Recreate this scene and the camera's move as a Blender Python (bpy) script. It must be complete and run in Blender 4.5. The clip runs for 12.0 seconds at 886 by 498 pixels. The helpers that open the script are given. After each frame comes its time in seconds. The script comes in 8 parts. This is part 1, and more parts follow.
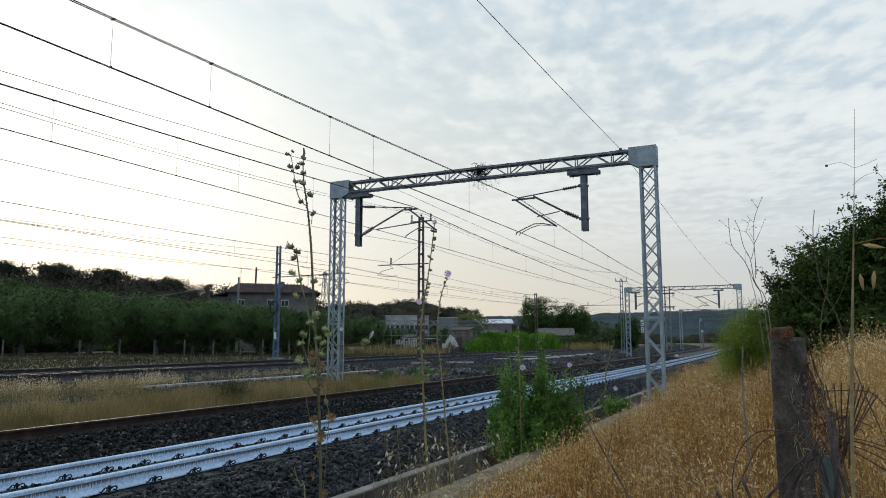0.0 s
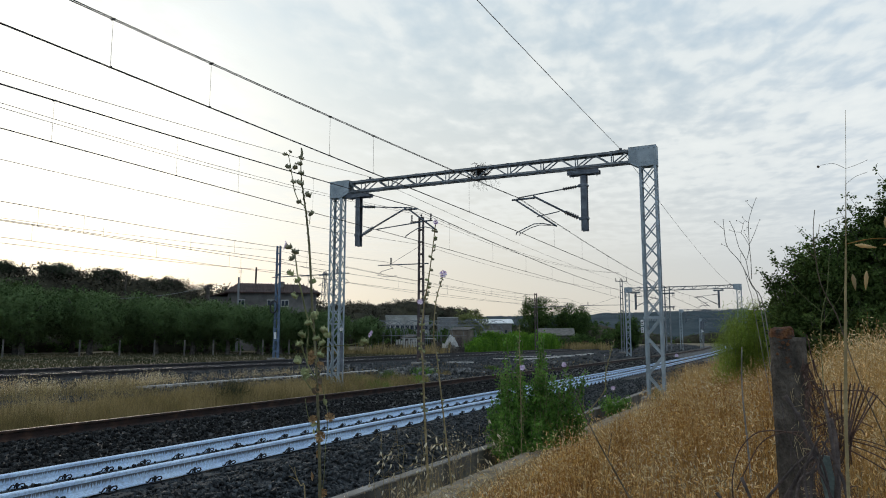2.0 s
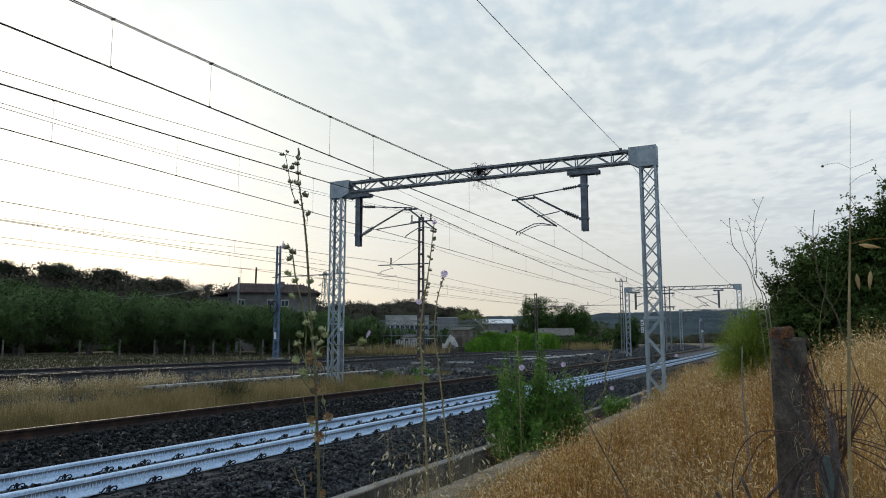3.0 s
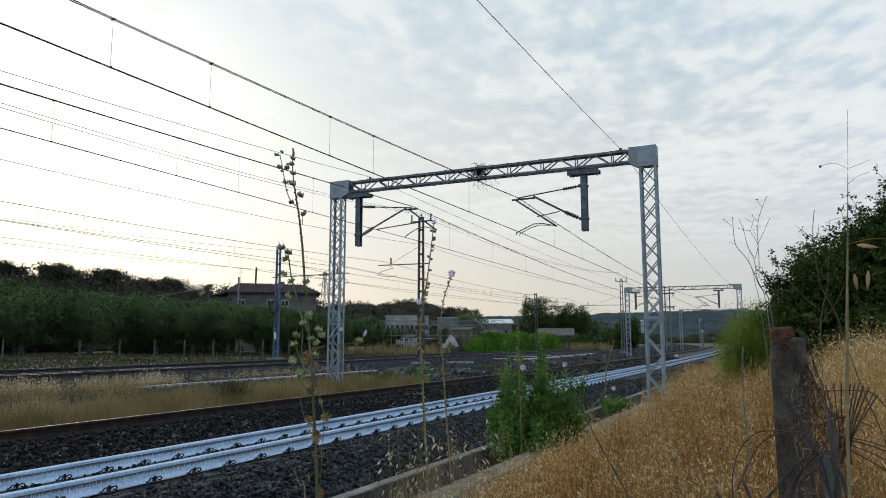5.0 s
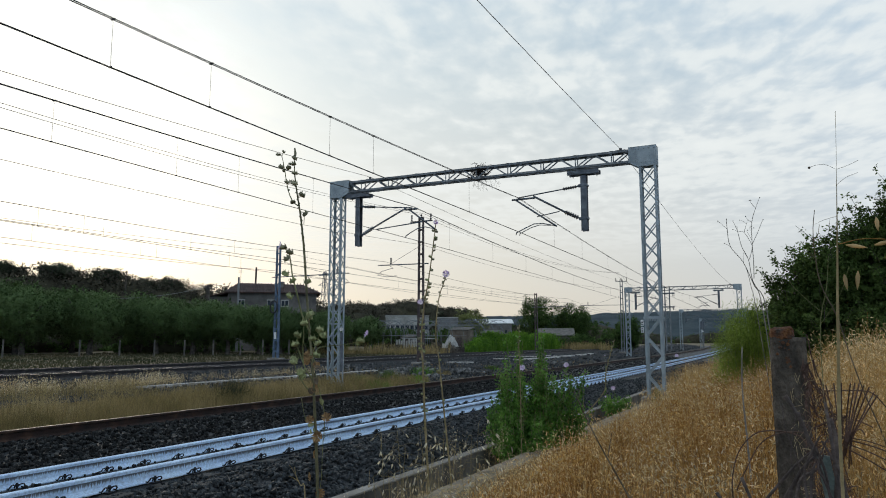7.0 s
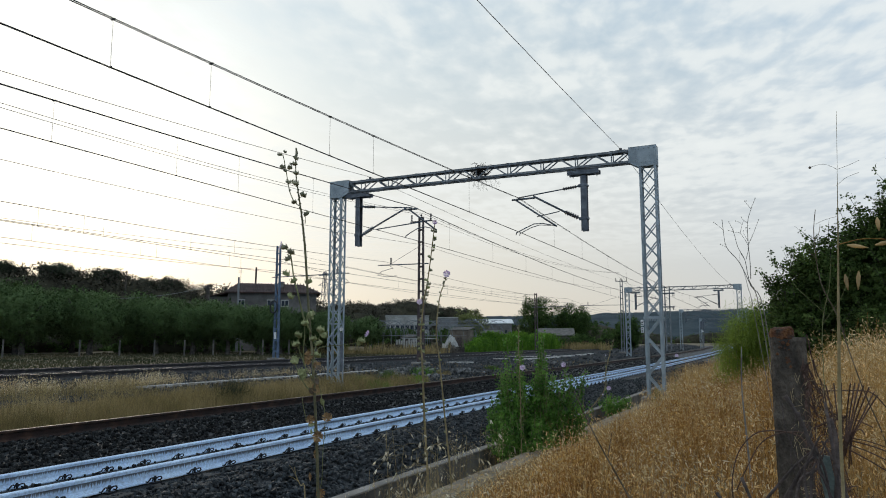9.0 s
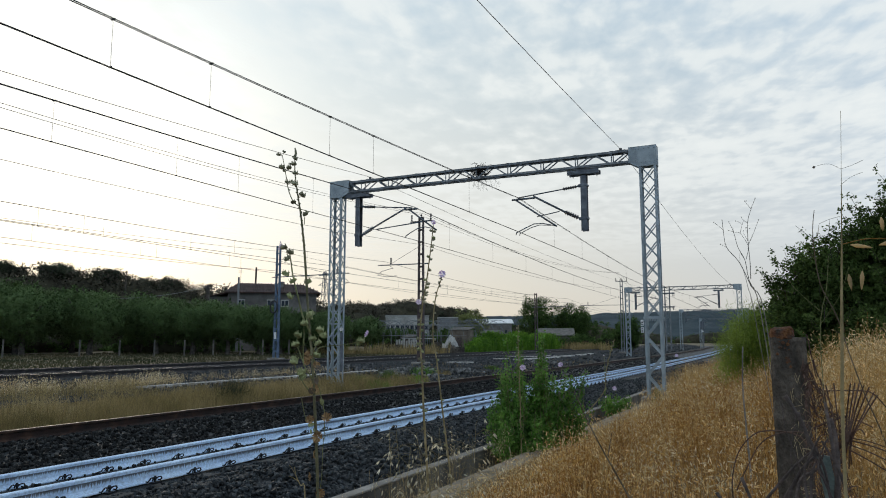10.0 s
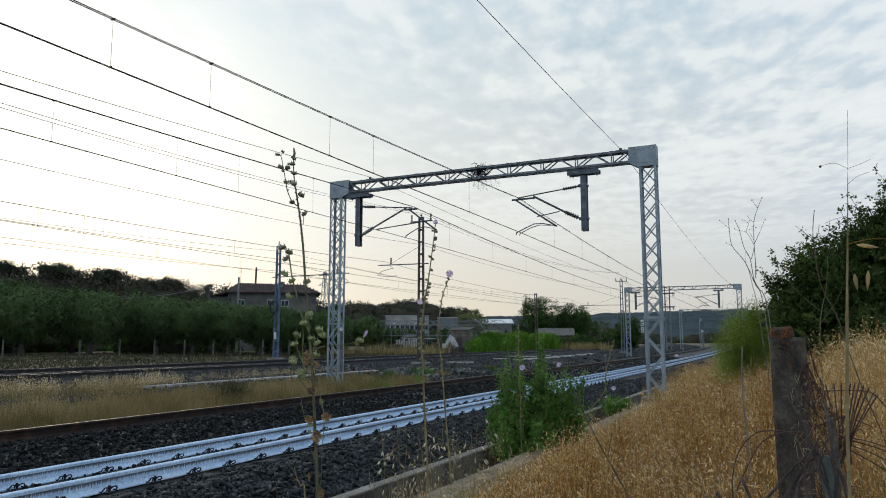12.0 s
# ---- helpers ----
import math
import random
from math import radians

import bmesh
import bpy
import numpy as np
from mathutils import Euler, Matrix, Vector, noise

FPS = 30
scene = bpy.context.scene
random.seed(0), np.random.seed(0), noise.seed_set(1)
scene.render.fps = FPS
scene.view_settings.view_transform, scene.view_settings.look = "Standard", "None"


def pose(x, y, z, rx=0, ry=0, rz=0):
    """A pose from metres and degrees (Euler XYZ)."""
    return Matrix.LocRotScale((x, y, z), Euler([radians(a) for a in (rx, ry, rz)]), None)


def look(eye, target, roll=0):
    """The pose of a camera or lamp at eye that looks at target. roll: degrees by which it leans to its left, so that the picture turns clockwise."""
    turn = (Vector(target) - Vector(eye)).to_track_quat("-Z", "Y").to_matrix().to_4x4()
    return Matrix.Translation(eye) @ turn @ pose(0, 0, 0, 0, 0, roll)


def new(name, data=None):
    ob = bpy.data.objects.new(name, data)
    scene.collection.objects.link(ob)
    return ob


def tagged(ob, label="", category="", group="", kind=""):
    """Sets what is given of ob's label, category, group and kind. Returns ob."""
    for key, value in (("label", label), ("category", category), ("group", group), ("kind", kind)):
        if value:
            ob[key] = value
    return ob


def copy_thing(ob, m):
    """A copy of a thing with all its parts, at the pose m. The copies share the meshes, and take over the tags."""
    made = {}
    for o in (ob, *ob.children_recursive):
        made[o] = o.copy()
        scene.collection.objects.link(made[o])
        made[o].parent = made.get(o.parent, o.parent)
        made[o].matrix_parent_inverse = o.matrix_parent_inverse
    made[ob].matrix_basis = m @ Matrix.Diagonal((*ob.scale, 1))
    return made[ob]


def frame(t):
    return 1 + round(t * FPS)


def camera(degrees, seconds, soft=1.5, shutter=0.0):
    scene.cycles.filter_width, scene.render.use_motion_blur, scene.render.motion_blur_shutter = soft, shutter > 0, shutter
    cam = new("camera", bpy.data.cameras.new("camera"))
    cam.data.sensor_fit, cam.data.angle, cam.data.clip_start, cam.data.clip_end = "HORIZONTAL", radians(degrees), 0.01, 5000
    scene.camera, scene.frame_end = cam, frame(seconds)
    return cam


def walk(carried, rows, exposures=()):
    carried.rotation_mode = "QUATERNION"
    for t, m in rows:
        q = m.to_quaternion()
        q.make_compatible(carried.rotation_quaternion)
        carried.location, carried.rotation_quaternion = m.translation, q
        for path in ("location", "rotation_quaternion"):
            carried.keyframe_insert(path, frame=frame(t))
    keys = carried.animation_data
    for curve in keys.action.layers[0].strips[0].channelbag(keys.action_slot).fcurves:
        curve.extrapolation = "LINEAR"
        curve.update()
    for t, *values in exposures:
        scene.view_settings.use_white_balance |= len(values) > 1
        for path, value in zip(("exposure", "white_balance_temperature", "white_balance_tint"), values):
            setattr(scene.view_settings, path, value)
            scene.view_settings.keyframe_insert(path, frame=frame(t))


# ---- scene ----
EYE = (0.0, 0.0, 1.4)


def aim(yaw, pitch):
    a, p = radians(yaw), radians(pitch)
    return (EYE[0] + math.sin(a) * math.cos(p), EYE[1] + math.cos(a) * math.cos(p), EYE[2] + math.sin(p))


cam = camera(63.78, 12.0, soft=1.0)
STAND = look(EYE, aim(-25.87, 7.37))
walk(cam, [(0.0, STAND), (12.0, STAND)], exposures=[(0.0, 0.0), (12.0, 0.0)])

# ------------------------------------------------------------------ sky and sun
SUN_AZ, SUN_EL = radians(-54.0), radians(15.0)
SUN_DIR = Vector((math.sin(SUN_AZ) * math.cos(SUN_EL), math.cos(SUN_AZ) * math.cos(SUN_EL), math.sin(SUN_EL)))


def link(tree, a, b):
    tree.links.new(a, b)


def ramp_node(tree, stops, interp="LINEAR"):
    n = tree.nodes.new("ShaderNodeValToRGB")
    n.color_ramp.interpolation = interp
    el = n.color_ramp.elements
    while len(el) < len(stops):
        el.new(0.5)
    for e, (p, c) in zip(el, stops):
        e.position = p
        e.color = (c, c, c, 1) if isinstance(c, (int, float)) else (*c, 1)
    return n


def math_node(tree, op, a, b=None, clamp=False):
    n = tree.nodes.new("ShaderNodeMath")
    n.operation, n.use_clamp = op, clamp
    for i, v in enumerate((a, b)):
        if v is None:
            continue
        if isinstance(v, (int, float)):
            n.inputs[i].default_value = v
        else:
            link(tree, v, n.inputs[i])
    return n.outputs[0]


def mix_node(tree, fac, a, b, mode="MIX"):
    n = tree.nodes.new("ShaderNodeMix")
    n.data_type, n.blend_type = "RGBA", mode
    for sock, v in ((n.inputs[0], fac), (n.inputs[6], a), (n.inputs[7], b)):
        if isinstance(v, (int, float)):
            sock.default_value = v
        elif isinstance(v, tuple):
            sock.default_value = (*v, 1)
        else:
            link(tree, v, sock)
    return n.outputs[2]


def make_world():
    world = bpy.data.worlds.new("evening_sky")
    scene.world = world
    world.use_nodes = True
    t = world.node_tree
    t.nodes.clear()
    out = t.nodes.new("ShaderNodeOutputWorld")
    geo = t.nodes.new("ShaderNodeTexCoord")
    sep = t.nodes.new("ShaderNodeSeparateXYZ")
    link(t, geo.outputs["Generated"], sep.inputs[0])
    up = ramp_node(t, [(0.0, (0.71, 0.665, 0.575)), (0.06, (0.755, 0.715, 0.64)), (0.16, (0.785, 0.788, 0.745)), (0.34, (0.66, 0.752, 0.79)), (0.46, (0.535, 0.682, 0.79)), (0.65, (0.36, 0.59, 0.89)), (1.0, (0.34, 0.57, 0.90))])
    link(t, sep.outputs["Z"], up.inputs[0])
    away = ramp_node(t, [(0.0, (0.36, 0.53, 0.77)), (0.10, (0.40, 0.64, 0.97)), (1.0, (0.34, 0.57, 0.90))])
    link(t, sep.outputs["Z"], away.inputs[0])
    dot = t.nodes.new("ShaderNodeVectorMath")
    dot.operation = "DOT_PRODUCT"
    link(t, geo.outputs["Generated"], dot.inputs[0])
    dot.inputs[1].default_value = SUN_DIR
    near = math_node(t, "MAXIMUM", dot.outputs["Value"], 0.0)
    wide = math_node(t, "MULTIPLY", math_node(t, "POWER", near, 12.0), 0.34)
    tight = math_node(t, "MULTIPLY", math_node(t, "POWER", near, 70.0), 0.75)
    glow = math_node(t, "ADD", wide, tight)
    warm = t.nodes.new("ShaderNodeMix")
    warm.data_type = "RGBA"
    warm.blend_type = "ADD"
    warm.inputs[0].default_value = 1.0
    tint = mix_node(t, 1.0, (1.0, 0.885, 0.68), (1.0, 1.0, 1.0), "MULTIPLY")
    sc = t.nodes.new("ShaderNodeVectorMath")
    sc.operation = "SCALE"
    link(t, tint, sc.inputs[0])
    link(t, glow, sc.inputs["Scale"])
    side = ramp_node(t, [(0.0, 0.0), (0.5, 0.58), (0.98, 1.0)])
    link(t, math_node(t, "ADD", dot.outputs["Value"], 0.15), side.inputs[0])
    link(t, mix_node(t, side.outputs[0], away.outputs[0], up.outputs[0]), warm.inputs[6])
    link(t, sc.outputs[0], warm.inputs[7])
    cloudy = t.nodes.new("ShaderNodeBackground")
    link(t, warm.outputs[2], cloudy.inputs[0])
    cloudy.inputs[1].default_value = 1.0
    sky = t.nodes.new("ShaderNodeTexSky")
    sky.sky_type, sky.sun_disc = "NISHITA", False
    sky.sun_elevation, sky.sun_rotation = SUN_EL, SUN_AZ
    clear = t.nodes.new("ShaderNodeBackground")
    link(t, sky.outputs[0], clear.inputs[0])
    clear.inputs[1].default_value = 0.06
    mixer = t.nodes.new("ShaderNodeMixShader")
    mixer.inputs[0].default_value = 0.82
    link(t, clear.outputs[0], mixer.inputs[1])
    link(t, cloudy.outputs[0], mixer.inputs[2])
    link(t, mixer.outputs[0], out.inputs[0])


make_world()
sun_data = bpy.data.lights.new("sun", "SUN")
sun_data.energy, sun_data.angle, sun_data.color = 0.6, radians(14), (1.0, 0.86, 0.68)
sun = new("sun", sun_data)
sun.matrix_world = look(tuple(SUN_DIR * 50), (0, 0, 0))


# ------------------------------------------------------------------ materials
def mat(name, base, dark=None, light=None, scale=6.0, fine=60.0, rough=0.75, metal=0.0, bump=0.25, stretch=(1, 1, 1), random_tint=0.0, spec=0.4, trans=0.0, space="Object"):
    m = bpy.data.materials.new(name)
    m.use_nodes = True
    t = m.node_tree
    b = t.nodes["Principled BSDF"]
    tc = t.nodes.new("ShaderNodeTexCoord")
    mp = t.nodes.new("ShaderNodeMapping")
    mp.inputs["Scale"].default_value = stretch
    if space == "World":
        link(t, t.nodes.new("ShaderNodeNewGeometry").outputs["Position"], mp.inputs[0])
    else:
        link(t, tc.outputs["Object"], mp.inputs[0])
    dark = dark or tuple(c * 0.6 for c in base)
    light = light or tuple(min(1, c * 1.3) for c in base)
    n1 = t.nodes.new("ShaderNodeTexNoise")
    n1.inputs["Scale"].default_value, n1.inputs["Detail"].default_value = scale, 5
    n2 = t.nodes.new("ShaderNodeTexNoise")
    n2.inputs["Scale"].default_value, n2.inputs["Detail"].default_value = fine, 3
    for n in (n1, n2):
        link(t, mp.outputs[0], n.inputs["Vector"])
    r1 = ramp_node(t, [(0.32, dark), (0.52, base), (0.72, light)])
    link(t, n1.outputs["Fac"], r1.inputs[0])
    r2 = ramp_node(t, [(0.3, 0.72), (0.7, 1.12)])
    link(t, n2.outputs["Fac"], r2.inputs[0])
    col = mix_node(t, 1.0, r1.outputs[0], r2.outputs[0], "MULTIPLY")
    if random_tint:
        isl = t.nodes.new("ShaderNodeNewGeometry")
        info = t.nodes.new("ShaderNodeObjectInfo")
        s = math_node(t, "FRACT", math_node(t, "ADD", isl.outputs["Random Per Island"], info.outputs["Random"]))
        r3 = ramp_node(t, [(0.0, 1 - random_tint), (1.0, 1 + random_tint)])
        link(t, s, r3.inputs[0])
        col = mix_node(t, 1.0, col, r3.outputs[0], "MULTIPLY")
    link(t, col, b.inputs["Base Color"])
    b.inputs["Metallic"].default_value = metal
    b.inputs["Specular IOR Level"].default_value = spec
    rr = ramp_node(t, [(0.3, max(0, rough - 0.12)), (0.7, min(1, rough + 0.12))])
    link(t, n2.outputs["Fac"], rr.inputs[0])
    link(t, rr.outputs[0], b.inputs["Roughness"])
    if bump:
        bp = t.nodes.new("ShaderNodeBump")
        bp.inputs["Strength"].default_value, bp.inputs["Distance"].default_value = bump, 0.02
        link(t, n2.outputs["Fac"], bp.inputs["Height"])
        link(t, bp.outputs[0], b.inputs["Normal"])
    if trans:
        tr = t.nodes.new("ShaderNodeBsdfTranslucent")
        link(t, col, tr.inputs[0])
        mx = t.nodes.new("ShaderNodeMixShader")
        mx.inputs[0].default_value = trans
        link(t, b.outputs[0], mx.inputs[1])
        link(t, tr.outputs[0], mx.inputs[2])
        link(t, mx.outputs[0], t.nodes["Material Output"].inputs[0])
    return m


def white_rail_mat():
    """White-washed rail: paint drips let rust through under the head, whose shadow is painted in too."""
    m = mat("whitewashed_rail", (0.60, 0.76, 0.94), (0.51, 0.66, 0.85), (0.66, 0.81, 0.96), 3, 40, 0.8, bump=0.1, space="World")
    t = m.node_tree
    b = t.nodes["Principled BSDF"]
    col = b.inputs["Base Color"].links[0].from_socket
    at = t.nodes.new("ShaderNodeUVMap")
    sep = t.nodes.new("ShaderNodeSeparateXYZ")
    link(t, at.outputs[0], sep.inputs[0])
    def along(step, detail):
        c = t.nodes.new("ShaderNodeCombineXYZ")
        link(t, math_node(t, "MULTIPLY", sep.outputs[0], step), c.inputs[0])
        n = t.nodes.new("ShaderNodeTexNoise")
        n.inputs["Scale"].default_value, n.inputs["Detail"].default_value = 1.0, detail
        link(t, c.outputs[0], n.inputs["Vector"])
        return n.outputs["Fac"]

    # UV v runs from the foot (0) to the head (1); bare streaks and the head's painted shadow hang below the head
    streak = math_node(t, "MULTIPLY", math_node(t, "SUBTRACT", along(52.0, 1), 0.30), 0.9)
    patch = math_node(t, "MULTIPLY", math_node(t, "SUBTRACT", along(1.1, 2), 0.5), 0.35)
    reach = math_node(t, "ADD", math_node(t, "ADD", streak, patch), 0.02)
    k = math_node(t, "SUBTRACT", sep.outputs[1], math_node(t, "SUBTRACT", 0.70, reach))
    k = math_node(t, "MULTIPLY", k, 9.0, clamp=True)
    k = math_node(t, "MULTIPLY", k, math_node(t, "LESS_THAN", sep.outputs[1], 0.76))
    link(t, mix_node(t, math_node(t, "MULTIPLY", k, 0.85), col, (0.13, 0.115, 0.11)), b.inputs["Base Color"])
    return m


M = {
    "dark_rail": mat("dark_siding_rail", (0.03, 0.026, 0.025), (0.015, 0.013, 0.013), (0.055, 0.048, 0.045), 5, 50, 0.7, bump=0.3, space="World"),
    "field": mat("dry_field", (0.15, 0.115, 0.058), (0.075, 0.07, 0.03), (0.24, 0.18, 0.095), 0.25, 6, 0.95, bump=0.6, space="World"),
    "ballast": mat("ballast_stone", (0.029, 0.034, 0.036), (0.010, 0.012, 0.013), (0.09, 0.098, 0.10), 9, 60, 0.62, bump=1.0, random_tint=0.7, spec=0.3, space="World"),
    "ballast_rusty": mat("ballast_stained", (0.025, 0.026, 0.0255), (0.009, 0.0093, 0.009), (0.072, 0.073, 0.07), 9, 60, 0.85, bump=1.0, spec=0.1, random_tint=0.7, space="World"),
    "ballast_far": mat("ballast_pale", (0.066, 0.069, 0.07), (0.026, 0.028, 0.029), (0.16, 0.163, 0.165), 4, 22, 0.95, bump=0.8, spec=0.05, random_tint=0.4, space="World"),
    "rubble": mat("broken_concrete", (0.15, 0.148, 0.14), (0.06, 0.06, 0.057), (0.34, 0.335, 0.32), 4, 22, 0.95, bump=0.8, spec=0.05, random_tint=0.6, space="World"),
    "white_rail": white_rail_mat(),
    "steel_top": mat("worn_rail_head", (0.62, 0.62, 0.62), (0.45, 0.43, 0.42), (0.75, 0.75, 0.75), 3, 30, 0.38, 0.6, 0.05, space="World"),
    "rust": mat("rail_rust", (0.034, 0.015, 0.009), (0.015, 0.0075, 0.005), (0.07, 0.032, 0.017), 5, 50, 0.8, bump=0.4, space="World"),
    "rust_top": mat("rusty_rail_head", (0.17, 0.12, 0.08), (0.10, 0.068, 0.043), (0.25, 0.19, 0.13), 3, 40, 0.5, 0.3, 0.1, space="World"),
    "clip": mat("black_spring_steel", (0.025, 0.025, 0.028), rough=0.5, metal=0.4),
    "concrete": mat("weathered_concrete", (0.23, 0.21, 0.18), (0.13, 0.118, 0.10), (0.34, 0.315, 0.275), 2.2, 45, 0.9, bump=0.4, space="World"),
    "concrete_dark": mat("stained_concrete", (0.12, 0.11, 0.095), (0.052, 0.048, 0.041), (0.20, 0.185, 0.16), 2.0, 45, 0.9, bump=0.4, space="World"),
    "pale_concrete": mat("bleached_concrete", (0.46, 0.44, 0.40), (0.27, 0.25, 0.22), (0.62, 0.60, 0.56), 2.5, 30, 0.9, bump=0.4, space="World"),
    "slab": mat("dirty_edging_concrete", (0.26, 0.222, 0.168), (0.14, 0.116, 0.082), (0.38, 0.335, 0.265), 3.5, 45, 0.95, bump=0.6, space="World"),
    "sleeper": mat("sleeper_concrete", (0.085, 0.076, 0.066), (0.045, 0.04, 0.034), (0.13, 0.118, 0.10), 6, 60, 0.9, bump=0.3, random_tint=0.15, space="World"),
    "galv": mat("galvanised_steel", (0.37, 0.42, 0.44), (0.27, 0.31, 0.33), (0.46, 0.51, 0.53), 3.5, 60, 0.62, 0.2, 0.1),
    # dull grey steel; on gantry girders it also carries painted underside shade
    "galv_mid": mat("dull_shaded_galvanised_steel", (0.20, 0.215, 0.225), (0.12, 0.13, 0.14), (0.31, 0.325, 0.335), 5, 60, 0.65, 0.2, 0.15),
    "galv_dark": mat("weathered_steel", (0.14, 0.155, 0.175), (0.085, 0.095, 0.11), (0.21, 0.23, 0.25), 5, 60, 0.55, 0.45, 0.1),
    "blue_steel": mat("blue_painted_steel", (0.10, 0.15, 0.22), (0.06, 0.09, 0.14), (0.15, 0.21, 0.29), 4, 50, 0.6, 0.1, 0.1),
    "brown_steel": mat("brown_painted_steel", (0.09, 0.065, 0.06), (0.05, 0.037, 0.035), (0.14, 0.10, 0.09), 4, 50, 0.65, 0.1, 0.1),
    "wire": mat("dull_copper_wire", (0.055, 0.05, 0.048), rough=0.6, metal=0.5, bump=0),
    "insul": mat("glazed_insulator", (0.06, 0.055, 0.055), rough=0.3),
    "insul_pale": mat("grey_insulator", (0.28, 0.27, 0.26), rough=0.4),
    "bolt": mat("bolt_steel", (0.16, 0.17, 0.18), rough=0.5, metal=0.5, bump=0),
    "white": mat("white_enamel", (0.78, 0.78, 0.76), (0.62, 0.62, 0.60), (0.84, 0.84, 0.83), 8, 60, 0.5, bump=0.05),
    "black": mat("black_paint", (0.02, 0.02, 0.022), rough=0.6),
    "stick": mat("nest_sticks", (0.04, 0.034, 0.03), (0.02, 0.017, 0.015), (0.08, 0.066, 0.055), 8, 40, 0.9, random_tint=0.4),
}


# ------------------------------------------------------------------ mesh helpers
class Shape:
    """Vertices and faces in world metres, gathered piece by piece."""

    def __init__(self):
        self.v, self.f, self.m = [], [], []

    def add(self, verts, faces, slot=0):
        o = len(self.v)
        self.v += [tuple(p) for p in verts]
        self.f += [tuple(i + o for i in f) for f in faces]
        self.m += [slot] * len(faces)
        return self

    def box(self, x0, x1, y0, y1, z0, z1, slot=0, bevel=0.0):
        b = min(bevel, (x1 - x0) / 3, (y1 - y0) / 3)
        if b <= 0:
            vs = [(x, y, z) for z in (z0, z1) for x, y in ((x0, y0), (x1, y0), (x1, y1), (x0, y1))]
            return self.add(vs, [(3, 2, 1, 0), (4, 5, 6, 7), (0, 1, 5, 4), (1, 2, 6, 5), (2, 3, 7, 6), (3, 0, 4, 7)], slot)
        loops = []
        for z, i in ((z0, 0), (z1 - b, 0), (z1, b)):
            loops.append([(x0 + i, y0 + i, z), (x1 - i, y0 + i, z), (x1 - i, y1 - i, z), (x0 + i, y1 - i, z)])
        return self.loft(loops, slot=slot)

    def loft(self, loops, closed=True, caps=True, slot=0):
        n = len(loops[0])
        vs = [p for l in loops for p in l]
        fs = []
        for a in range(len(loops) - 1):
            for i in range(n if closed else n - 1):
                j = (i + 1) % n
                fs.append((a * n + i, a * n + j, (a + 1) * n + j, (a + 1) * n + i))
        if caps and closed:
            fs.append(tuple(reversed(range(n))))
            fs.append(tuple((len(loops) - 1) * n + i for i in range(n)))
        return self.add(vs, fs, slot)

    def bar(self, p, q, w, h=None, slot=0, up=(0, 0, 1)):
        """A straight bar of section w x h from p to q."""
        p, q = Vector(p), Vector(q)
        d = (q - p).normalized()
        u = Vector(up)
        if abs(d.dot(u)) > 0.95:
            u = Vector((0, 1, 0)) if abs(d.y) < 0.9 else Vector((1, 0, 0))
        s = d.cross(u).normalized()
        u = s.cross(d)
        h = w if h is None else h
        ring = [s * a * w / 2 + u * b * h / 2 for a, b in ((-1, -1), (1, -1), (1, 1), (-1, 1))]
        return self.loft([[p + r for r in ring], [q + r for r in ring]], slot=slot)

    def tube(self, pts, r, n=8, slot=0, caps=True):
        """A round tube along pts; r is one radius or one for each point."""
        pts = [Vector(p) for p in pts]
        rs = r if isinstance(r, (list, tuple)) else [r] * len(pts)
        loops, u = [], None
        for i, p in enumerate(pts):
            d = (pts[min(i + 1, len(pts) - 1)] - pts[max(i - 1, 0)]).normalized()
            if u is None:
                u = d.cross(Vector((0, 0, 1)) if abs(d.z) < 0.9 else Vector((1, 0, 0))).normalized()
            u = (u - d * u.dot(d)).normalized()
            w = d.cross(u)
            loops.append([p + (u * math.cos(k * math.tau / n) + w * math.sin(k * math.tau / n)) * rs[i] for k in range(n)])
        return self.loft(loops, caps=caps, slot=slot)

    def blob(self, c, r, seed, n=(7, 5), rough=0.2, squash=(1, 1, 1), slot=0):
        rnd = random.Random(seed)
        loops = []
        for j in range(n[1] + 1):
            th = math.pi * (0.06 + 0.88 * j / n[1])
            loops.append([(c[0] + squash[0] * r * math.sin(th) * math.cos(k * math.tau / n[0]) * (1 + rough * rnd.uniform(-1, 1)),
                           c[1] + squash[1] * r * math.sin(th) * math.sin(k * math.tau / n[0]) * (1 + rough * rnd.uniform(-1, 1)),
                           c[2] - squash[2] * r * math.cos(th) * (1 + 0.5 * rough * rnd.uniform(-1, 1))) for k in range(n[0])])
        return self.loft(loops, slot=slot)

    def mesh(self, name, origin=(0, 0, 0), smooth=False):
        me = bpy.data.meshes.new(name)
        o = Vector(origin)
        me.from_pydata([(p[0] - o.x, p[1] - o.y, p[2] - o.z) for p in self.v], [], self.f)
        me.polygons.foreach_set("material_index", self.m)
        if smooth:
            me.polygons.foreach_set("use_smooth", [True] * len(self.f))
        me.update()
        return me


def root_of(ob):
    o = Vector((0, 0, 0))
    while ob is not None:
        o += ob.location
        ob = ob.parent
    return o


def part(name, shape, material, parent, label="", smooth=False):
    """One mesh object under a thing or a part; the shape is in world metres."""
    me = shape.mesh(name, root_of(parent), smooth)
    for m in (material if isinstance(material, (list, tuple)) else [material]):
        me.materials.append(M[m] if isinstance(m, str) else m)
    ob = new(name, me)
    ob.parent = parent
    return tagged(ob, label)


def thing(name, at, label, category, group="", kind=""):
    ob = new(name)
    ob.location = at
    ob.empty_display_size = 0.2
    return tagged(ob, label, category, group, kind)


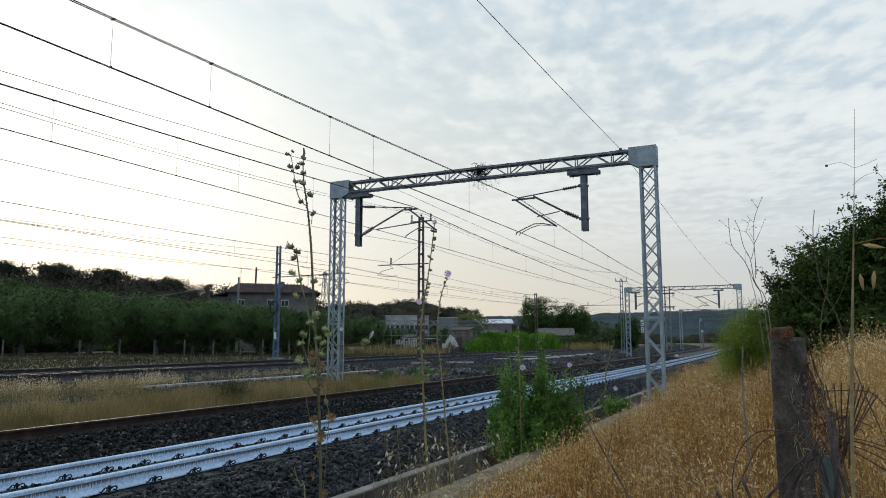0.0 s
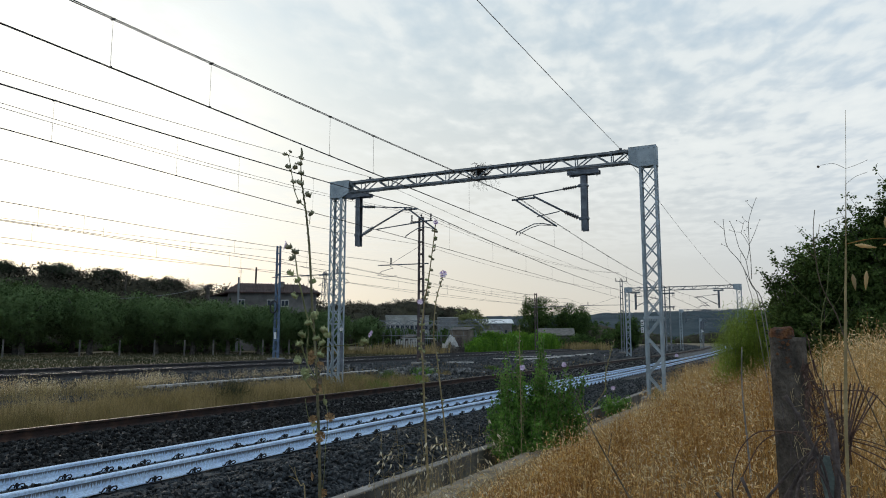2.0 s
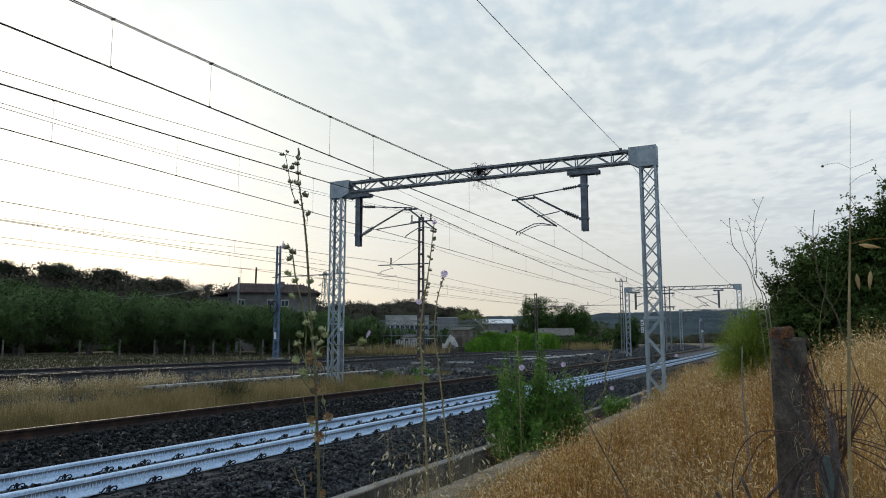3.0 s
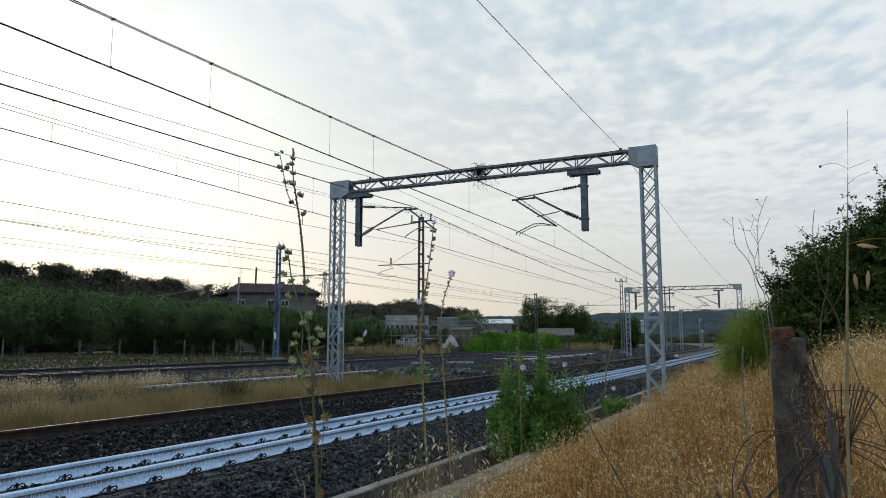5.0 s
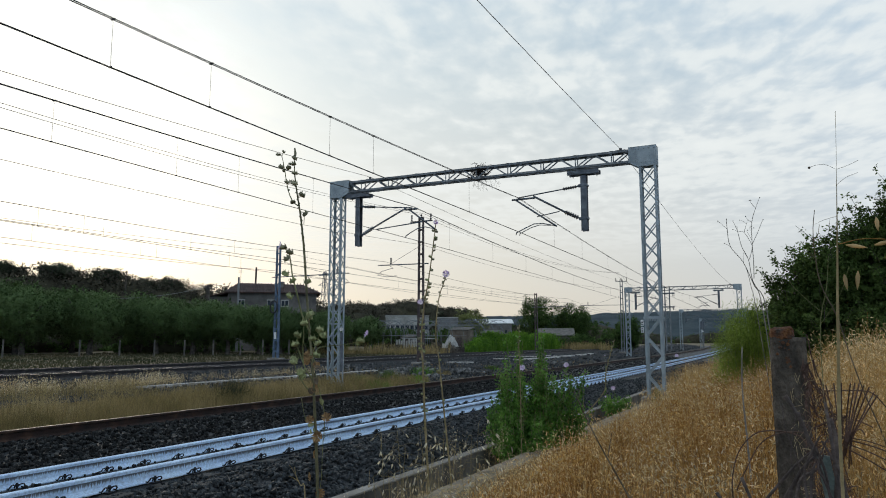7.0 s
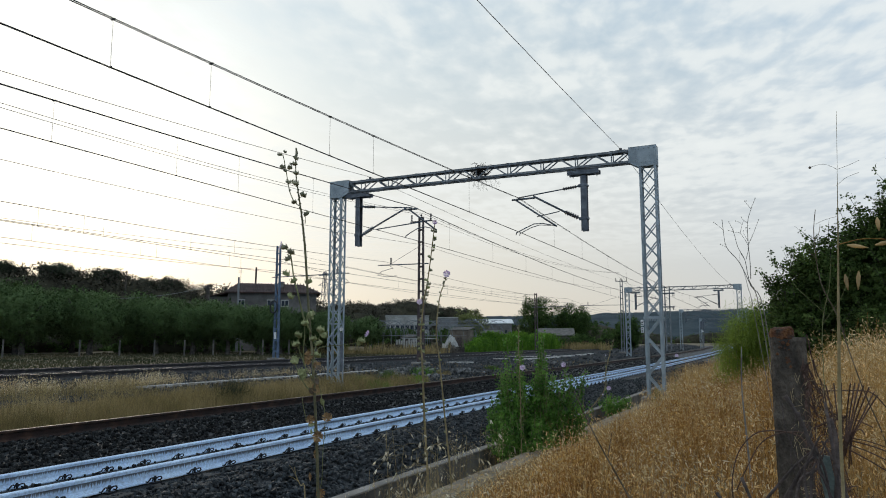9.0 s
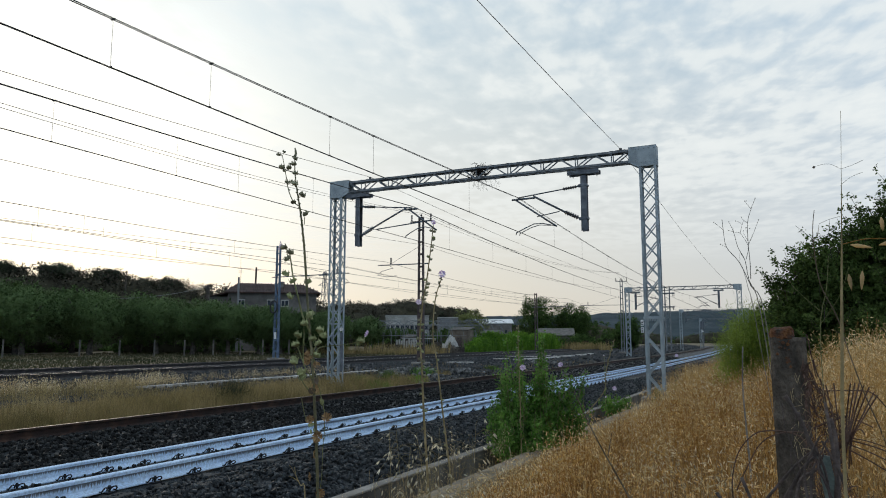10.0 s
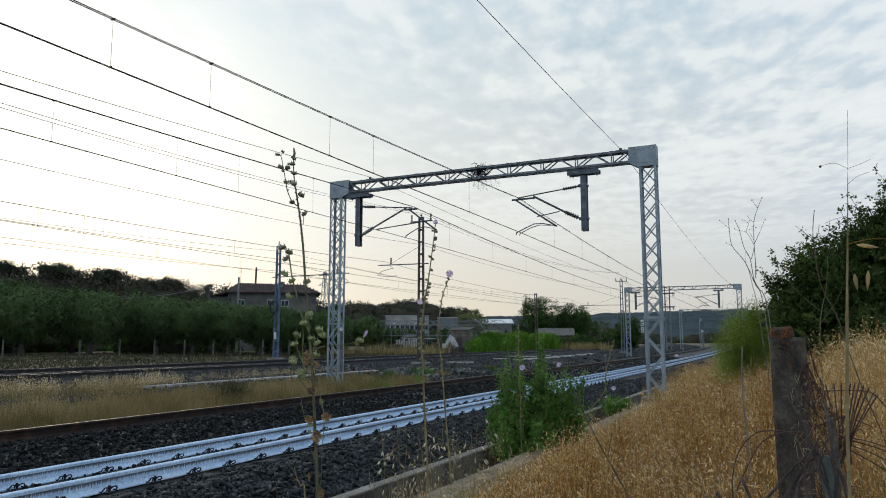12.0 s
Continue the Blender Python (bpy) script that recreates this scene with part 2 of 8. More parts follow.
def solid(name, shape, material, label="", category="", group="", kind="", at=(0, 0, 0), smooth=False):
    me = shape.mesh(name, at, smooth)
    for m in (material if isinstance(material, (list, tuple)) else [material]):
        me.materials.append(M[m] if isinstance(m, str) else m)
    ob = new(name, me)
    ob.location = at
    return tagged(ob, label, category, group, kind)


def fast_mesh(name, verts, faces):
    """A mesh from arrays: verts (n, 3), faces (m, 3 or 4)."""
    verts, faces = np.asarray(verts, np.float32), np.asarray(faces, np.int32)
    me = bpy.data.meshes.new(name)
    k = faces.shape[1]
    me.vertices.add(len(verts))
    me.vertices.foreach_set("co", verts.ravel())
    me.loops.add(faces.size)
    me.loops.foreach_set("vertex_index", faces.ravel())
    me.polygons.add(len(faces))
    me.polygons.foreach_set("loop_start", np.arange(0, faces.size, k, dtype=np.int32))
    me.update(calc_edges=True)
    return me


def stuff(name, verts, faces, material, label, category, kind="stuff", parent=None, at=(0, 0, 0)):
    me = fast_mesh(name, np.asarray(verts) - np.asarray(at), faces)
    for m in (material if isinstance(material, (list, tuple)) else [material]):
        me.materials.append(M[m] if isinstance(m, str) else m)
    ob = new(name, me)
    ob.location = at
    if parent is not None:
        ob.parent = parent
        return tagged(ob, label)
    return tagged(ob, label, category, "", kind)


# ------------------------------------------------------------------ lie of the land
def shift(y):
    """The sideways swing of the line, which bends to the left."""
    s = -0.0002 * max(0.0, y - 10) ** 2
    return s - 0.00006 * max(0.0, y - 220) ** 2


PROFILE = [(-4000, 6.0), (-600, 4.0), (-180, 3.0), (-90, 0.6), (-48, 0.05), (-33, 0.0), (-30, -0.02), (-21, -0.02), (-18.6, -0.05), (-17.2, -0.15), (-15.6, -0.42), (-13.6, -0.45), (-12.9, -0.50),
           (-5.6, -0.55), (-4.85, -0.72), (-3.95, -0.74), (-3.8, -0.42), (-3.0, -0.26), (-1.6, 0.14), (0.4, 0.53), (1.5, 0.78), (2.5, 0.9), (9, 1.05), (60, 1.4), (400, 4.0), (4000, 9.0)]


def ground_z(x, y):
    u = x - shift(y) * (1.0 if x > -60 else 0.0)
    # a low swell of the bank beside the fence line
    a, b = min(1, max(0, (x + 0.6) / 1.2)), min(1, max(0, (y - 3) / 3.5)) * min(1, max(0, (24 - y) / 8))
    swell = 0.24 * a * a * (3 - 2 * a) * b * (1 if x < 8 else max(0, 1 - (x - 8) / 10))
    for (a, za), (b, zb) in zip(PROFILE, PROFILE[1:]):
        if u <= b:
            k = (u - a) / (b - a)
            return za + (zb - za) * k + swell
    return PROFILE[-1][1]


def build_ground():
    xs = sorted(set([p[0] for p in PROFILE] + [-2000, -1000, -400, -300, -240, -140, -120, -75, -60, -54, -42, -38] + [i * 0.5 - 16 for i in range(4)] + [i * 0.4 - 3.8 for i in range(34)] + [14, 20, 30, 45, 100, 200, 800, 2000]))
    ys = [-400, -100, -40, -20, -10, -5] + [i * 1.0 - 3 for i in range(44)] + [45, 50, 55, 60, 70, 80, 90, 100, 120, 140, 160, 180, 200, 230, 260, 300, 400, 600, 1000, 1800, 3000, 4600]
    verts, faces = [], []
    for y in ys:
        for x in xs:
            sx = x + (shift(y) if -60 < x < 60 and y < 300 else 0)
            z = ground_z(sx, y) if y < 300 else ground_z(x, 0) * 0.4
            if -3.2 < x < 30 and abs(y) < 60 or -60 < x < -40:
                z += 0.05 * noise.noise((x * 0.8, y * 0.8, 3.1))
            verts.append((sx, y, z))
    n = len(xs)
    for j in range(len(ys) - 1):
        for i in range(n - 1):
            faces.append((j * n + i, j * n + i + 1, (j + 1) * n + i + 1, (j + 1) * n + i))
    s = Shape().add(verts, faces)
    return solid("ground", s, "field", "dry grassy ground with worn bare soil", "ground", kind="structure", smooth=True)


build_ground()


# ------------------------------------------------------------------ railway tracks
RAIL = [(-0.075, -0.172), (-0.075, -0.160), (-0.020, -0.142), (-0.009, -0.125), (-0.009, -0.052), (-0.034, -0.040), (-0.036, -0.012), (-0.026, 0.0),
        (0.026, 0.0), (0.036, -0.012), (0.034, -0.040), (0.009, -0.052), (0.009, -0.125), (0.020, -0.142), (0.075, -0.160), (0.075, -0.172)]


def rail_part(track, x, z, y0, y1, mats):
    at = root_of(track)
    ys = [y0]
    while ys[-1] < y1:
        ys.append(ys[-1] + (1.0 if ys[-1] < 60 else 4.0))
    n = len(RAIL)
    verts, faces, slots, uvs = [], [], [], []
    for y in ys:
        for a, b in RAIL:
            verts.append((x + shift(y) + a - at.x, y - at.y, z + b - at.z))
    for j in range(len(ys) - 1):
        for i in range(n):
            k = (i + 1) % n
            faces.append((j * n + i, (j + 1) * n + i, (j + 1) * n + k, j * n + k))
            slots.append(1 if i == 7 else 0)
            for q, yy in ((i, ys[j]), (i, ys[j + 1]), (k, ys[j + 1]), (k, ys[j])):
                uvs += [yy, (RAIL[q][1] + 0.172) / 0.172]
    me = bpy.data.meshes.new("rail")
    me.from_pydata(verts, [], faces)
    me.polygons.foreach_set("material_index", slots)
    me.uv_layers.new(name="UVMap").data.foreach_set("uv", uvs)
    me.update()
    for m in mats:
        me.materials.append(M[m])
    ob = new("rail", me)
    ob.parent = track
    return ob


def sleeper_shape():
    s = Shape()
    loops = []
    for x, w, h in ((-1.15, 0.135, 0.0), (-0.45, 0.125, -0.01), (0.0, 0.11, -0.035), (0.45, 0.125, -0.01), (1.15, 0.135, 0.0)):
        loops.append([(x, -w - 0.02, -0.2), (x, -w, h - 0.02), (x, -w + 0.02, h), (x, w - 0.02, h), (x, w, h - 0.02), (x, w + 0.02, -0.2)])
    return s.loft(loops)


def clip_shape(side):
    """Bent spring clip over the rail foot, with its two loops and bolt."""
    s = Shape()
    for d in (-1, 1):
        pts = [(0.085 * side, 0.016 * d, 0.022), (0.10 * side, 0.022 * d, 0.044), (0.115 * side, 0.045 * d, 0.060), (0.12 * side, 0.072 * d, 0.058), (0.115 * side, 0.088 * d, 0.038), (0.09 * side, 0.088 * d, 0.018), (0.06 * side, 0.085 * d, 0.022)]
        s.tube(pts, 0.0085, 6)
    s.tube([(0.105 * side, 0, 0.0), (0.105 * side, 0, 0.078)], 0.013, 6)
    s.tube([(0.105 * side, 0, 0.040), (0.105 * side, 0, 0.066)], 0.022, 6)
    s.box(min(0.075 * side, 0.15 * side), max(0.075 * side, 0.15 * side), -0.055, 0.055, -0.005, 0.012)
    return s


def build_track(label, xr, zr, xl, zl, y0, y1, mats, pieces_y=None, rough_pieces=True):
    """A track from its right and left rail heads; the sleepers lie at the cant that these give."""
    xc, zc = (xr + xl) / 2, (zr + zl) / 2
    track = thing("railway_track", (xc, 20.0, zc), label, "railway track")
    at = Vector(track.location)
    rail_part(track, xr, zr, y0, y1, mats)
    rail_part(track, xl, zl, y0, y1, mats)
    cant = math.atan2(zr - zl, xr - xl)
    sl, cr, cl = sleeper_shape().mesh("sleeper"), clip_shape(1).mesh("rail_clip"), clip_shape(-1).mesh("rail_clip")
    far_clip = Shape().box(-0.15, 0.15, -0.07, 0.07, -0.005, 0.055, bevel=0.02).mesh("rail_clip")
    for me, m in ((sl, "sleeper"), (cr, "clip"), (cl, "clip")):
        me.materials.append(M[m])
    rest_s, rest_c = [], []
    n = 0
    y = y0 + 0.3
    while y < min(y1, 130):
        head = math.atan(-0.0004 * max(0, y - 10))
        m0 = Matrix.Translation((xc + shift(y), y, zc)) @ Matrix.Rotation(-head, 4, "Z") @ Matrix.Rotation(-cant, 4, "Y")
        seats = [m0 @ Matrix.Translation((0, 0, -0.19))]
        half = math.hypot(xr - xl, zr - zl) / 2
        clips = []
        for sx in (half, -half):
            for side, me in ((1, cr), (-1, cl)):
                clips.append((m0 @ Matrix.Translation((sx, 0, -0.182)), me))
        if pieces_y and pieces_y[0] <= y <= pieces_y[1]:
            for m, me, nm in [(seats[0], sl, "sleeper")] + [(c, me, "rail_clip") for c, me in clips]:
                ob = new(nm, me)
                ob.parent = track
                ob.matrix_basis = Matrix.Translation(-at) @ m
        elif rough_pieces:
            rest_s.append(seats[0])
            rest_c += [(m, far_clip) for m, _ in clips[::2]] if pieces_y else []
        y += 0.598
    for name, me0, ms in (("sleeper_row", sl, [(m, sl) for m in rest_s]), ("clip_row", None, rest_c)):
        if not ms:
            continue
        vs, fs, o = [], [], 0
        for m, me in ms:
            vs += [tuple(m @ v.co - at) for v in me.vertices]
            fs += [tuple(i + o for i in p.vertices) for p in me.polygons]
            o += len(me.vertices)
        me = bpy.data.meshes.new(name)
        me.from_pydata(vs, [], fs)
        me.materials.append(M["sleeper" if me0 else "clip"])
        ob = tagged(new(name, me), kind="stuff")
        ob.parent = track
    return track


def bed_z(u):
    """Height of the stone bed across the two main tracks; u is the place across the line."""
    P = [(-14.6, -0.50), (-13.7, -0.40), (-13.1, -0.31), (-12.3, -0.34), (-10.80, -0.15), (-10.3, -0.115), (-9.2, -0.27), (-8.2, -0.28), (-6.6, -0.192), (-6.4, -0.188), (-5.9, -0.19), (-5.4, -0.31), (-4.86, -0.50), (-4.84, -0.7)]
    for (a, za), (b, zb) in zip(P, P[1:]):
        if u <= b:
            return za + (zb - za) * max(0, (u - a) / (b - a))
    return -0.7


def far_bed_z(u):
    P = [(-32.2, -0.03), (-31.0, 0.03), (-22.4, 0.05), (-21.2, 0.03), (-19.0, 0.0), (-17.0, -0.06), (-16.4, -0.22)]
    for (a, za), (b, zb) in zip(P, P[1:]):
        if u <= b:
            return za + (zb - za) * max(0, (u - a) / (b - a))
    return -0.1


def build_bed(name, u0, u1, step, y0, y1, zf, material, label, lump):
    us = np.arange(u0, u1 + 1e-6, step)
    ys = []
    y = y0
    while y < y1:
        ys.append(y)
        y += step if y < 28 and step < 0.3 else max(step, 0.035 * max(y, 1))
    verts, faces = [], []
    for y in ys:
        for u in us:
            z = zf(u) + lump * noise.noise((u * 5, y * 5, 0.5)) + 0.6 * lump * noise.noise((u * 16, y * 16, 2.5))
            verts.append((u + shift(y), y, z))
    n = len(us)
    for j in range(len(ys) - 1):
        for i in range(n - 1):
            faces.append((j * n + i, j * n + i + 1, (j + 1) * n + i + 1, (j + 1) * n + i))
    return stuff(name, verts, faces, material, label, "ballast", kind="structure")


def rocks(rng, pos, size):
    """Angular stones, eight corners each, at pos (n, 3) with sizes (n,)."""
    n = len(pos)
    cube = np.array([(x, y, z) for z in (-1, 1) for x, y in ((-1, -1), (1, -1), (1, 1), (-1, 1))], float) * 0.62
    v = cube[None] * rng.uniform(0.55, 1.25, (n, 8, 3)) * rng.uniform(0.6, 1.15, (n, 1, 3))
    a, b = rng.uniform(0, 2 * np.pi, n), rng.uniform(-0.8, 0.8, n)
    ca, sa, cb, sb = np.cos(a), np.sin(a), np.cos(b), np.sin(b)
    x, y, z = v[..., 0], v[..., 1], v[..., 2]
    y, z = y * cb[:, None] - z * sb[:, None], y * sb[:, None] + z * cb[:, None]
    x, y = x * ca[:, None] - y * sa[:, None], x * sa[:, None] + y * ca[:, None]
    v = np.stack([x, y, z], -1) * (size / 2 * 1.3)[:, None, None] + pos[:, None]
    f = np.array([(3, 2, 1, 0), (4, 5, 6, 7), (0, 1, 5, 4), (1, 2, 6, 5), (2, 3, 7, 6), (3, 0, 4, 7)])
    return v.reshape(-1, 3), (f[None] + 8 * np.arange(n)[:, None, None]).reshape(-1, 4)


def gravel_z(u):
    return ground_z(u, 0) + 0.06


def scatter_stones(name, bands, material, label, seed, zf):
    rng = np.random.default_rng(seed)
    V, F, o = [], [], 0
    for u0, u1, y0, y1, per, smin, smax in bands:
        n = int((u1 - u0) * (y1 - y0) * per)
        u, y = rng.uniform(u0, u1, n), rng.uniform(y0, y1, n)
        pos = np.stack([u + np.array([shift(t) for t in y]), y, np.array([zf(t) for t in u]) + rng.uniform(-0.02, 0.03, n)], -1)
        v, f = rocks(rng, pos, rng.uniform(smin, smax, n))
        V.append(v), F.append(f + o)
        o += len(v)
    return stuff(name, np.concatenate(V), np.concatenate(F), material, label, "gravel")


build_bed("ballast_bed", -14.6, -4.86, 0.14, -20, 430, bed_z, "ballast", "dark grey crushed stone ballast of the main line", 0.02)
build_bed("ballast_bed", -32.2, -16.4, 0.4, -40, 430, far_bed_z, "ballast_far", "pale grey crushed stone ballast of the sidings", 0.03)
scatter_stones("ballast_stones", [(-5.9, -4.86, 3.5, 12, 520, 0.038, 0.078), (-5.95, -4.86, 12, 26, 320, 0.045, 0.085), (-6.38, -5.85, 4, 30, 330, 0.03, 0.055), (-5.95, -4.86, 26, 60, 90, 0.05, 0.09),
                                  (-4.8, -4.0, 5, 24, 25, 0.02, 0.05)], "ballast", "loose dark grey angular ballast stones", 3, bed_z)
scatter_stones("ballast_stones", [(-10.77, -8.25, 4.5, 16, 330, 0.04, 0.08), (-10.77, -8.25, 16, 30, 150, 0.055, 0.095), (-10.77, -8.25, 30, 75, 22, 0.08, 0.12), (-8.0, -6.8, 4, 20, 80, 0.03, 0.055)],
               "ballast_rusty", "rust-stained dark ballast stones between the main tracks", 4, bed_z)
scatter_stones("ballast_stones", [(-23.4, -19.6, 12, 42, 50, 0.06, 0.11), (-23.4, -19.6, 42, 60, 16, 0.08, 0.13), (-19.6, -16.9, 14, 60, 20, 0.06, 0.13), (-27.6, -25.8, 14, 45, 14, 0.06, 0.1)], "ballast_far", "loose pale grey ballast stones beside the sidings", 5, far_bed_z)
def build_gravel():
    """Trodden dark gravel between the main line and the sidings, past the grass strip."""
    verts, faces, us = [], [], [-16.6 + 0.3 * i for i in range(10)]
    ys = [25 + 1.0 * i for i in range(60)] + [85 + 5 * i for i in range(36)]
    for y in ys:
        for u in us:
            z = ground_z(u + shift(y), y) + 0.05 + 0.05 * noise.noise((u * 2, y * 2, 9))
            verts.append((u + shift(y), y, z))
    n = len(us)
    for j in range(len(ys) - 1):
        for i in range(n - 1):
            faces.append((j * n + i, j * n + i + 1, (j + 1) * n + i + 1, (j + 1) * n + i))
    stuff("gravel_strip", verts, faces, "ballast_rusty", "trodden dark gravel between main line and sidings", "gravel", kind="structure")


build_gravel()
scatter_stones("rubble", [(-16.4, -13.4, 25, 60, 14, 0.05, 0.16), (-19.5, -16.4, 26, 70, 6, 0.06, 0.18), (-20.0, -14.5, 60, 230, 1.0, 0.12, 0.4)], "ballast_far", "scattered pale rubble on the gravel strip", 6, gravel_z)


def rubble_heap(x, y, r, seed):
    """A low mound of broken concrete and stone."""
    rng = np.random.default_rng(seed)
    n = int(150 * r)
    d, a = np.abs(rng.normal(0, 0.5, n)) * r, rng.uniform(0, 2 * np.pi, n)
    pos = np.stack([x + d * np.cos(a), y + 1.6 * d * np.sin(a), ground_z(x, y) + 0.05 + 0.22 * np.clip(1 - d / r, 0, 1) * rng.uniform(0.5, 1, n)], -1)
    v, f = rocks(rng, pos, rng.uniform(0.06, 0.26, n))
    th = thing("rubble_heap", (x, y, 0), "low heap of pale broken concrete on the gravel", "rubble", "rubble heaps")
    k, q = len(v) // n, len(f) // n
    for i in range(n):
        part("stone", Shape().add(v[i * k:(i + 1) * k].tolist(), (f[i * q:(i + 1) * q] - i * k).tolist()), "rubble", th)


for i, (p, r) in enumerate([((-17.23, 31.14), 1.5), ((-16.99, 32.66), 1.3), ((-16.7, 28.84), 1.0), ((-16.08, 35.68), 1.4), ((-15.28, 30.64), 0.9), ((-19.24, 28.93), 1.1), ((-16.71, 51.4), 2.0)]):
    rubble_heap(*p, r, 300 + i)
build_track("track with two white-washed rails on concrete sleepers", -6.62, 0.0, -8.12, -0.10, -20, 420, ("white_rail", "white_rail"), (3.5, 47.5))
build_track("track with rusty brown rails on concrete sleepers", -10.85, 0.045, -12.34, -0.145, -20, 420, ("rust", "rust_top"))
build_track("siding track with dark rails and a polished head", -23.8, 0.25, -25.3, 0.22, -40, 420, ("dark_rail", "steel_top"))
build_track("far siding track with dark rusty rails", -27.9, 0.27, -29.4, 0.24, -40, 420, ("dark_rail", "rust_top"))


# ------------------------------------------------------------------ low walls beside the line
def build_kerbs():
    s = Shape()
    loops = []
    for y in [-20 + 2 * i for i in range(60)]:
        d = shift(y)
        loops.append([(-4.84 + d, y, -0.80), (-4.84 + d, y, -0.405), (-4.82 + d, y, -0.40), (-4.72 + d, y, -0.40), (-4.70 + d, y, -0.41), (-4.70 + d, y, -0.80)])
    s.loft(loops)
    solid("trough_wall", s, "concrete_dark", "low stained concrete retaining wall beside the ballast", "kerb", kind="structure")
    s = Shape()
    s.loft([[(a + shift(y), y, b) for a, b in ((-4.85, -0.398), (-4.85, -0.384), (-4.84, -0.376), (-4.70, -0.376), (-4.69, -0.384), (-4.69, -0.398))] for y in [-20 + 2 * i for i in range(60)]])
    solid("trough_coping", s, "concrete", "pale worn coping along the low wall", "kerb", kind="structure")
    s = Shape()
    loops = []
    for y in [-20 + 2 * i for i in range(60)]:
        d = shift(y)
        loops.append([(-4.02 + d, y, -0.8), (-4.02 + d, y, -0.42), (-4.0 + d, y, -0.40), (-3.62 + d, y, -0.37), (-3.6 + d, y, -0.39), (-3.6 + d, y, -0.8)])
    s.loft(loops)
    solid("trough_slab", s, "slab", "rough concrete edging strip with grass litter on it", "kerb", kind="structure")
    # pale concrete channel edge across the strip between the main line and the sidings
    s = Shape()
    loops = []
    for i in range(11):
        y = 15.5 + i * 1.4
        x = -17.85 + 0.05 * math.sin(y * 0.9)
        loops.append([(x - 0.07, y, -0.35), (x - 0.07, y, 0.045), (x + 0.07, y, 0.03), (x + 0.07, y, -0.35)])
    s.loft(loops)
    solid("channel_edge", s, "pale_concrete", "pale concrete channel edge in the grass strip", "kerb", kind="structure")


build_kerbs()
for x0, y0, x1, y1 in [(-18.18, 49.59, -18.16, 55.42), (-17.95, 55.52, -18.77, 64.96), (-18.63, 65.03, -19.61, 77.98)]:
    d = Vector((x1 - x0, y1 - y0, 0))
    n = Vector((-d.y, d.x, 0)).normalized() * 0.16
    b = [Vector((x0, y0, 0)), Vector((x0, y0, 0)) + d]
    sl = Shape().loft([[tuple(p + sg * n + Vector((0, 0, z))) for sg, z in ((-1, -0.2), (-1, 0.07), (1, 0.09), (1, -0.2))] for p in b])
    solid("channel_edge", sl, "pale_concrete", "pale concrete channel edge on the gravel", "kerb", kind="structure")
for x, y, w, d, a in ((-19.2, 42.0, 0.9, 0.5, 0.3), (-21.0, 60.0, 1.6, 0.5, 0.2), (-20.6, 65.0, 0.8, 0.6, 0.9), (-20.2, 52.0, 0.6, 0.4, 1.2)):
    c, q = math.cos(a), math.sin(a)
    sl = Shape().loft([[(x + u * c - v * q, y + u * q + v * c, z) for u, v in ((-w, -d), (w * 0.9, -d), (w, d * 0.8), (-w * 0.8, d))] for z in (-0.08, 0.08)])
    solid("broken_slab", sl, "pale_concrete", "broken pale concrete slab lying on gravel", "slab", "broken slabs", at=(x, y, 0))

# ------------------------------------------------------------------ overhead line
ZE = 1.4


def insulator(s, p, q, r, n=6, slot=0):
    """A ribbed insulator between p and q."""
    p, q = Vector(p), Vector(q)
    pts, rs = [], []
    for i in range(n):
        for k, rr in ((0.05, 0.45), (0.35, 1.0), (0.6, 1.0), (0.9, 0.45)):
            pts.append(p + (q - p) * ((i + k) / n))
            rs.append(r * rr)
    s.tube(pts, rs, 8, slot)


def lattice(xa, xb, y, z0, z1, step, w, flip=1):
    """X-bracing of one face in the plane y, between two upright legs; xa, xb are the legs' lines as (bottom, top)."""
    n = max(1, round((z1 - z0) / step))
    out = []
    for i in range(n):
        ka, kb = i / n, (i + 1) / n
        za, zb = z0 + (z1 - z0) * ka, z0 + (z1 - z0) * kb
        a0, a1 = xa[0] + (xa[1] - xa[0]) * ka, xa[0] + (xa[1] - xa[0]) * kb
        b0, b1 = xb[0] + (xb[1] - xb[0]) * ka, xb[0] + (xb[1] - xb[0]) * kb
        out.append(Shape().bar((a0, y, za), (b1, y, zb), w, 0.012, up=(0, 1, 0)))
        out.append(Shape().bar((b0, y + 0.014 * flip, za), (a1, y + 0.014 * flip, zb), w, 0.012, up=(0, 1, 0)))
    return out


def leg(s, x, y, z0, z1, sx, sy, w=0.075, t=0.012, xt=None):
    """An angle-section leg with its flanges towards sx and sy."""
    xt = x if xt is None else xt
    for (ax, bx, ay, by) in ((0, w * sx, 0, t * sy), (0, t * sx, t * sy, w * sy)):
        lo = [(x + ax, y + ay, z0), (x + bx, y + ay, z0), (x + bx, y + by, z0), (x + ax, y + by, z0)]
        hi = [(xt + ax, y + ay, z1), (xt + bx, y + ay, z1), (xt + bx, y + by, z1), (xt + ax, y + by, z1)]
        s.loft([lo, hi])


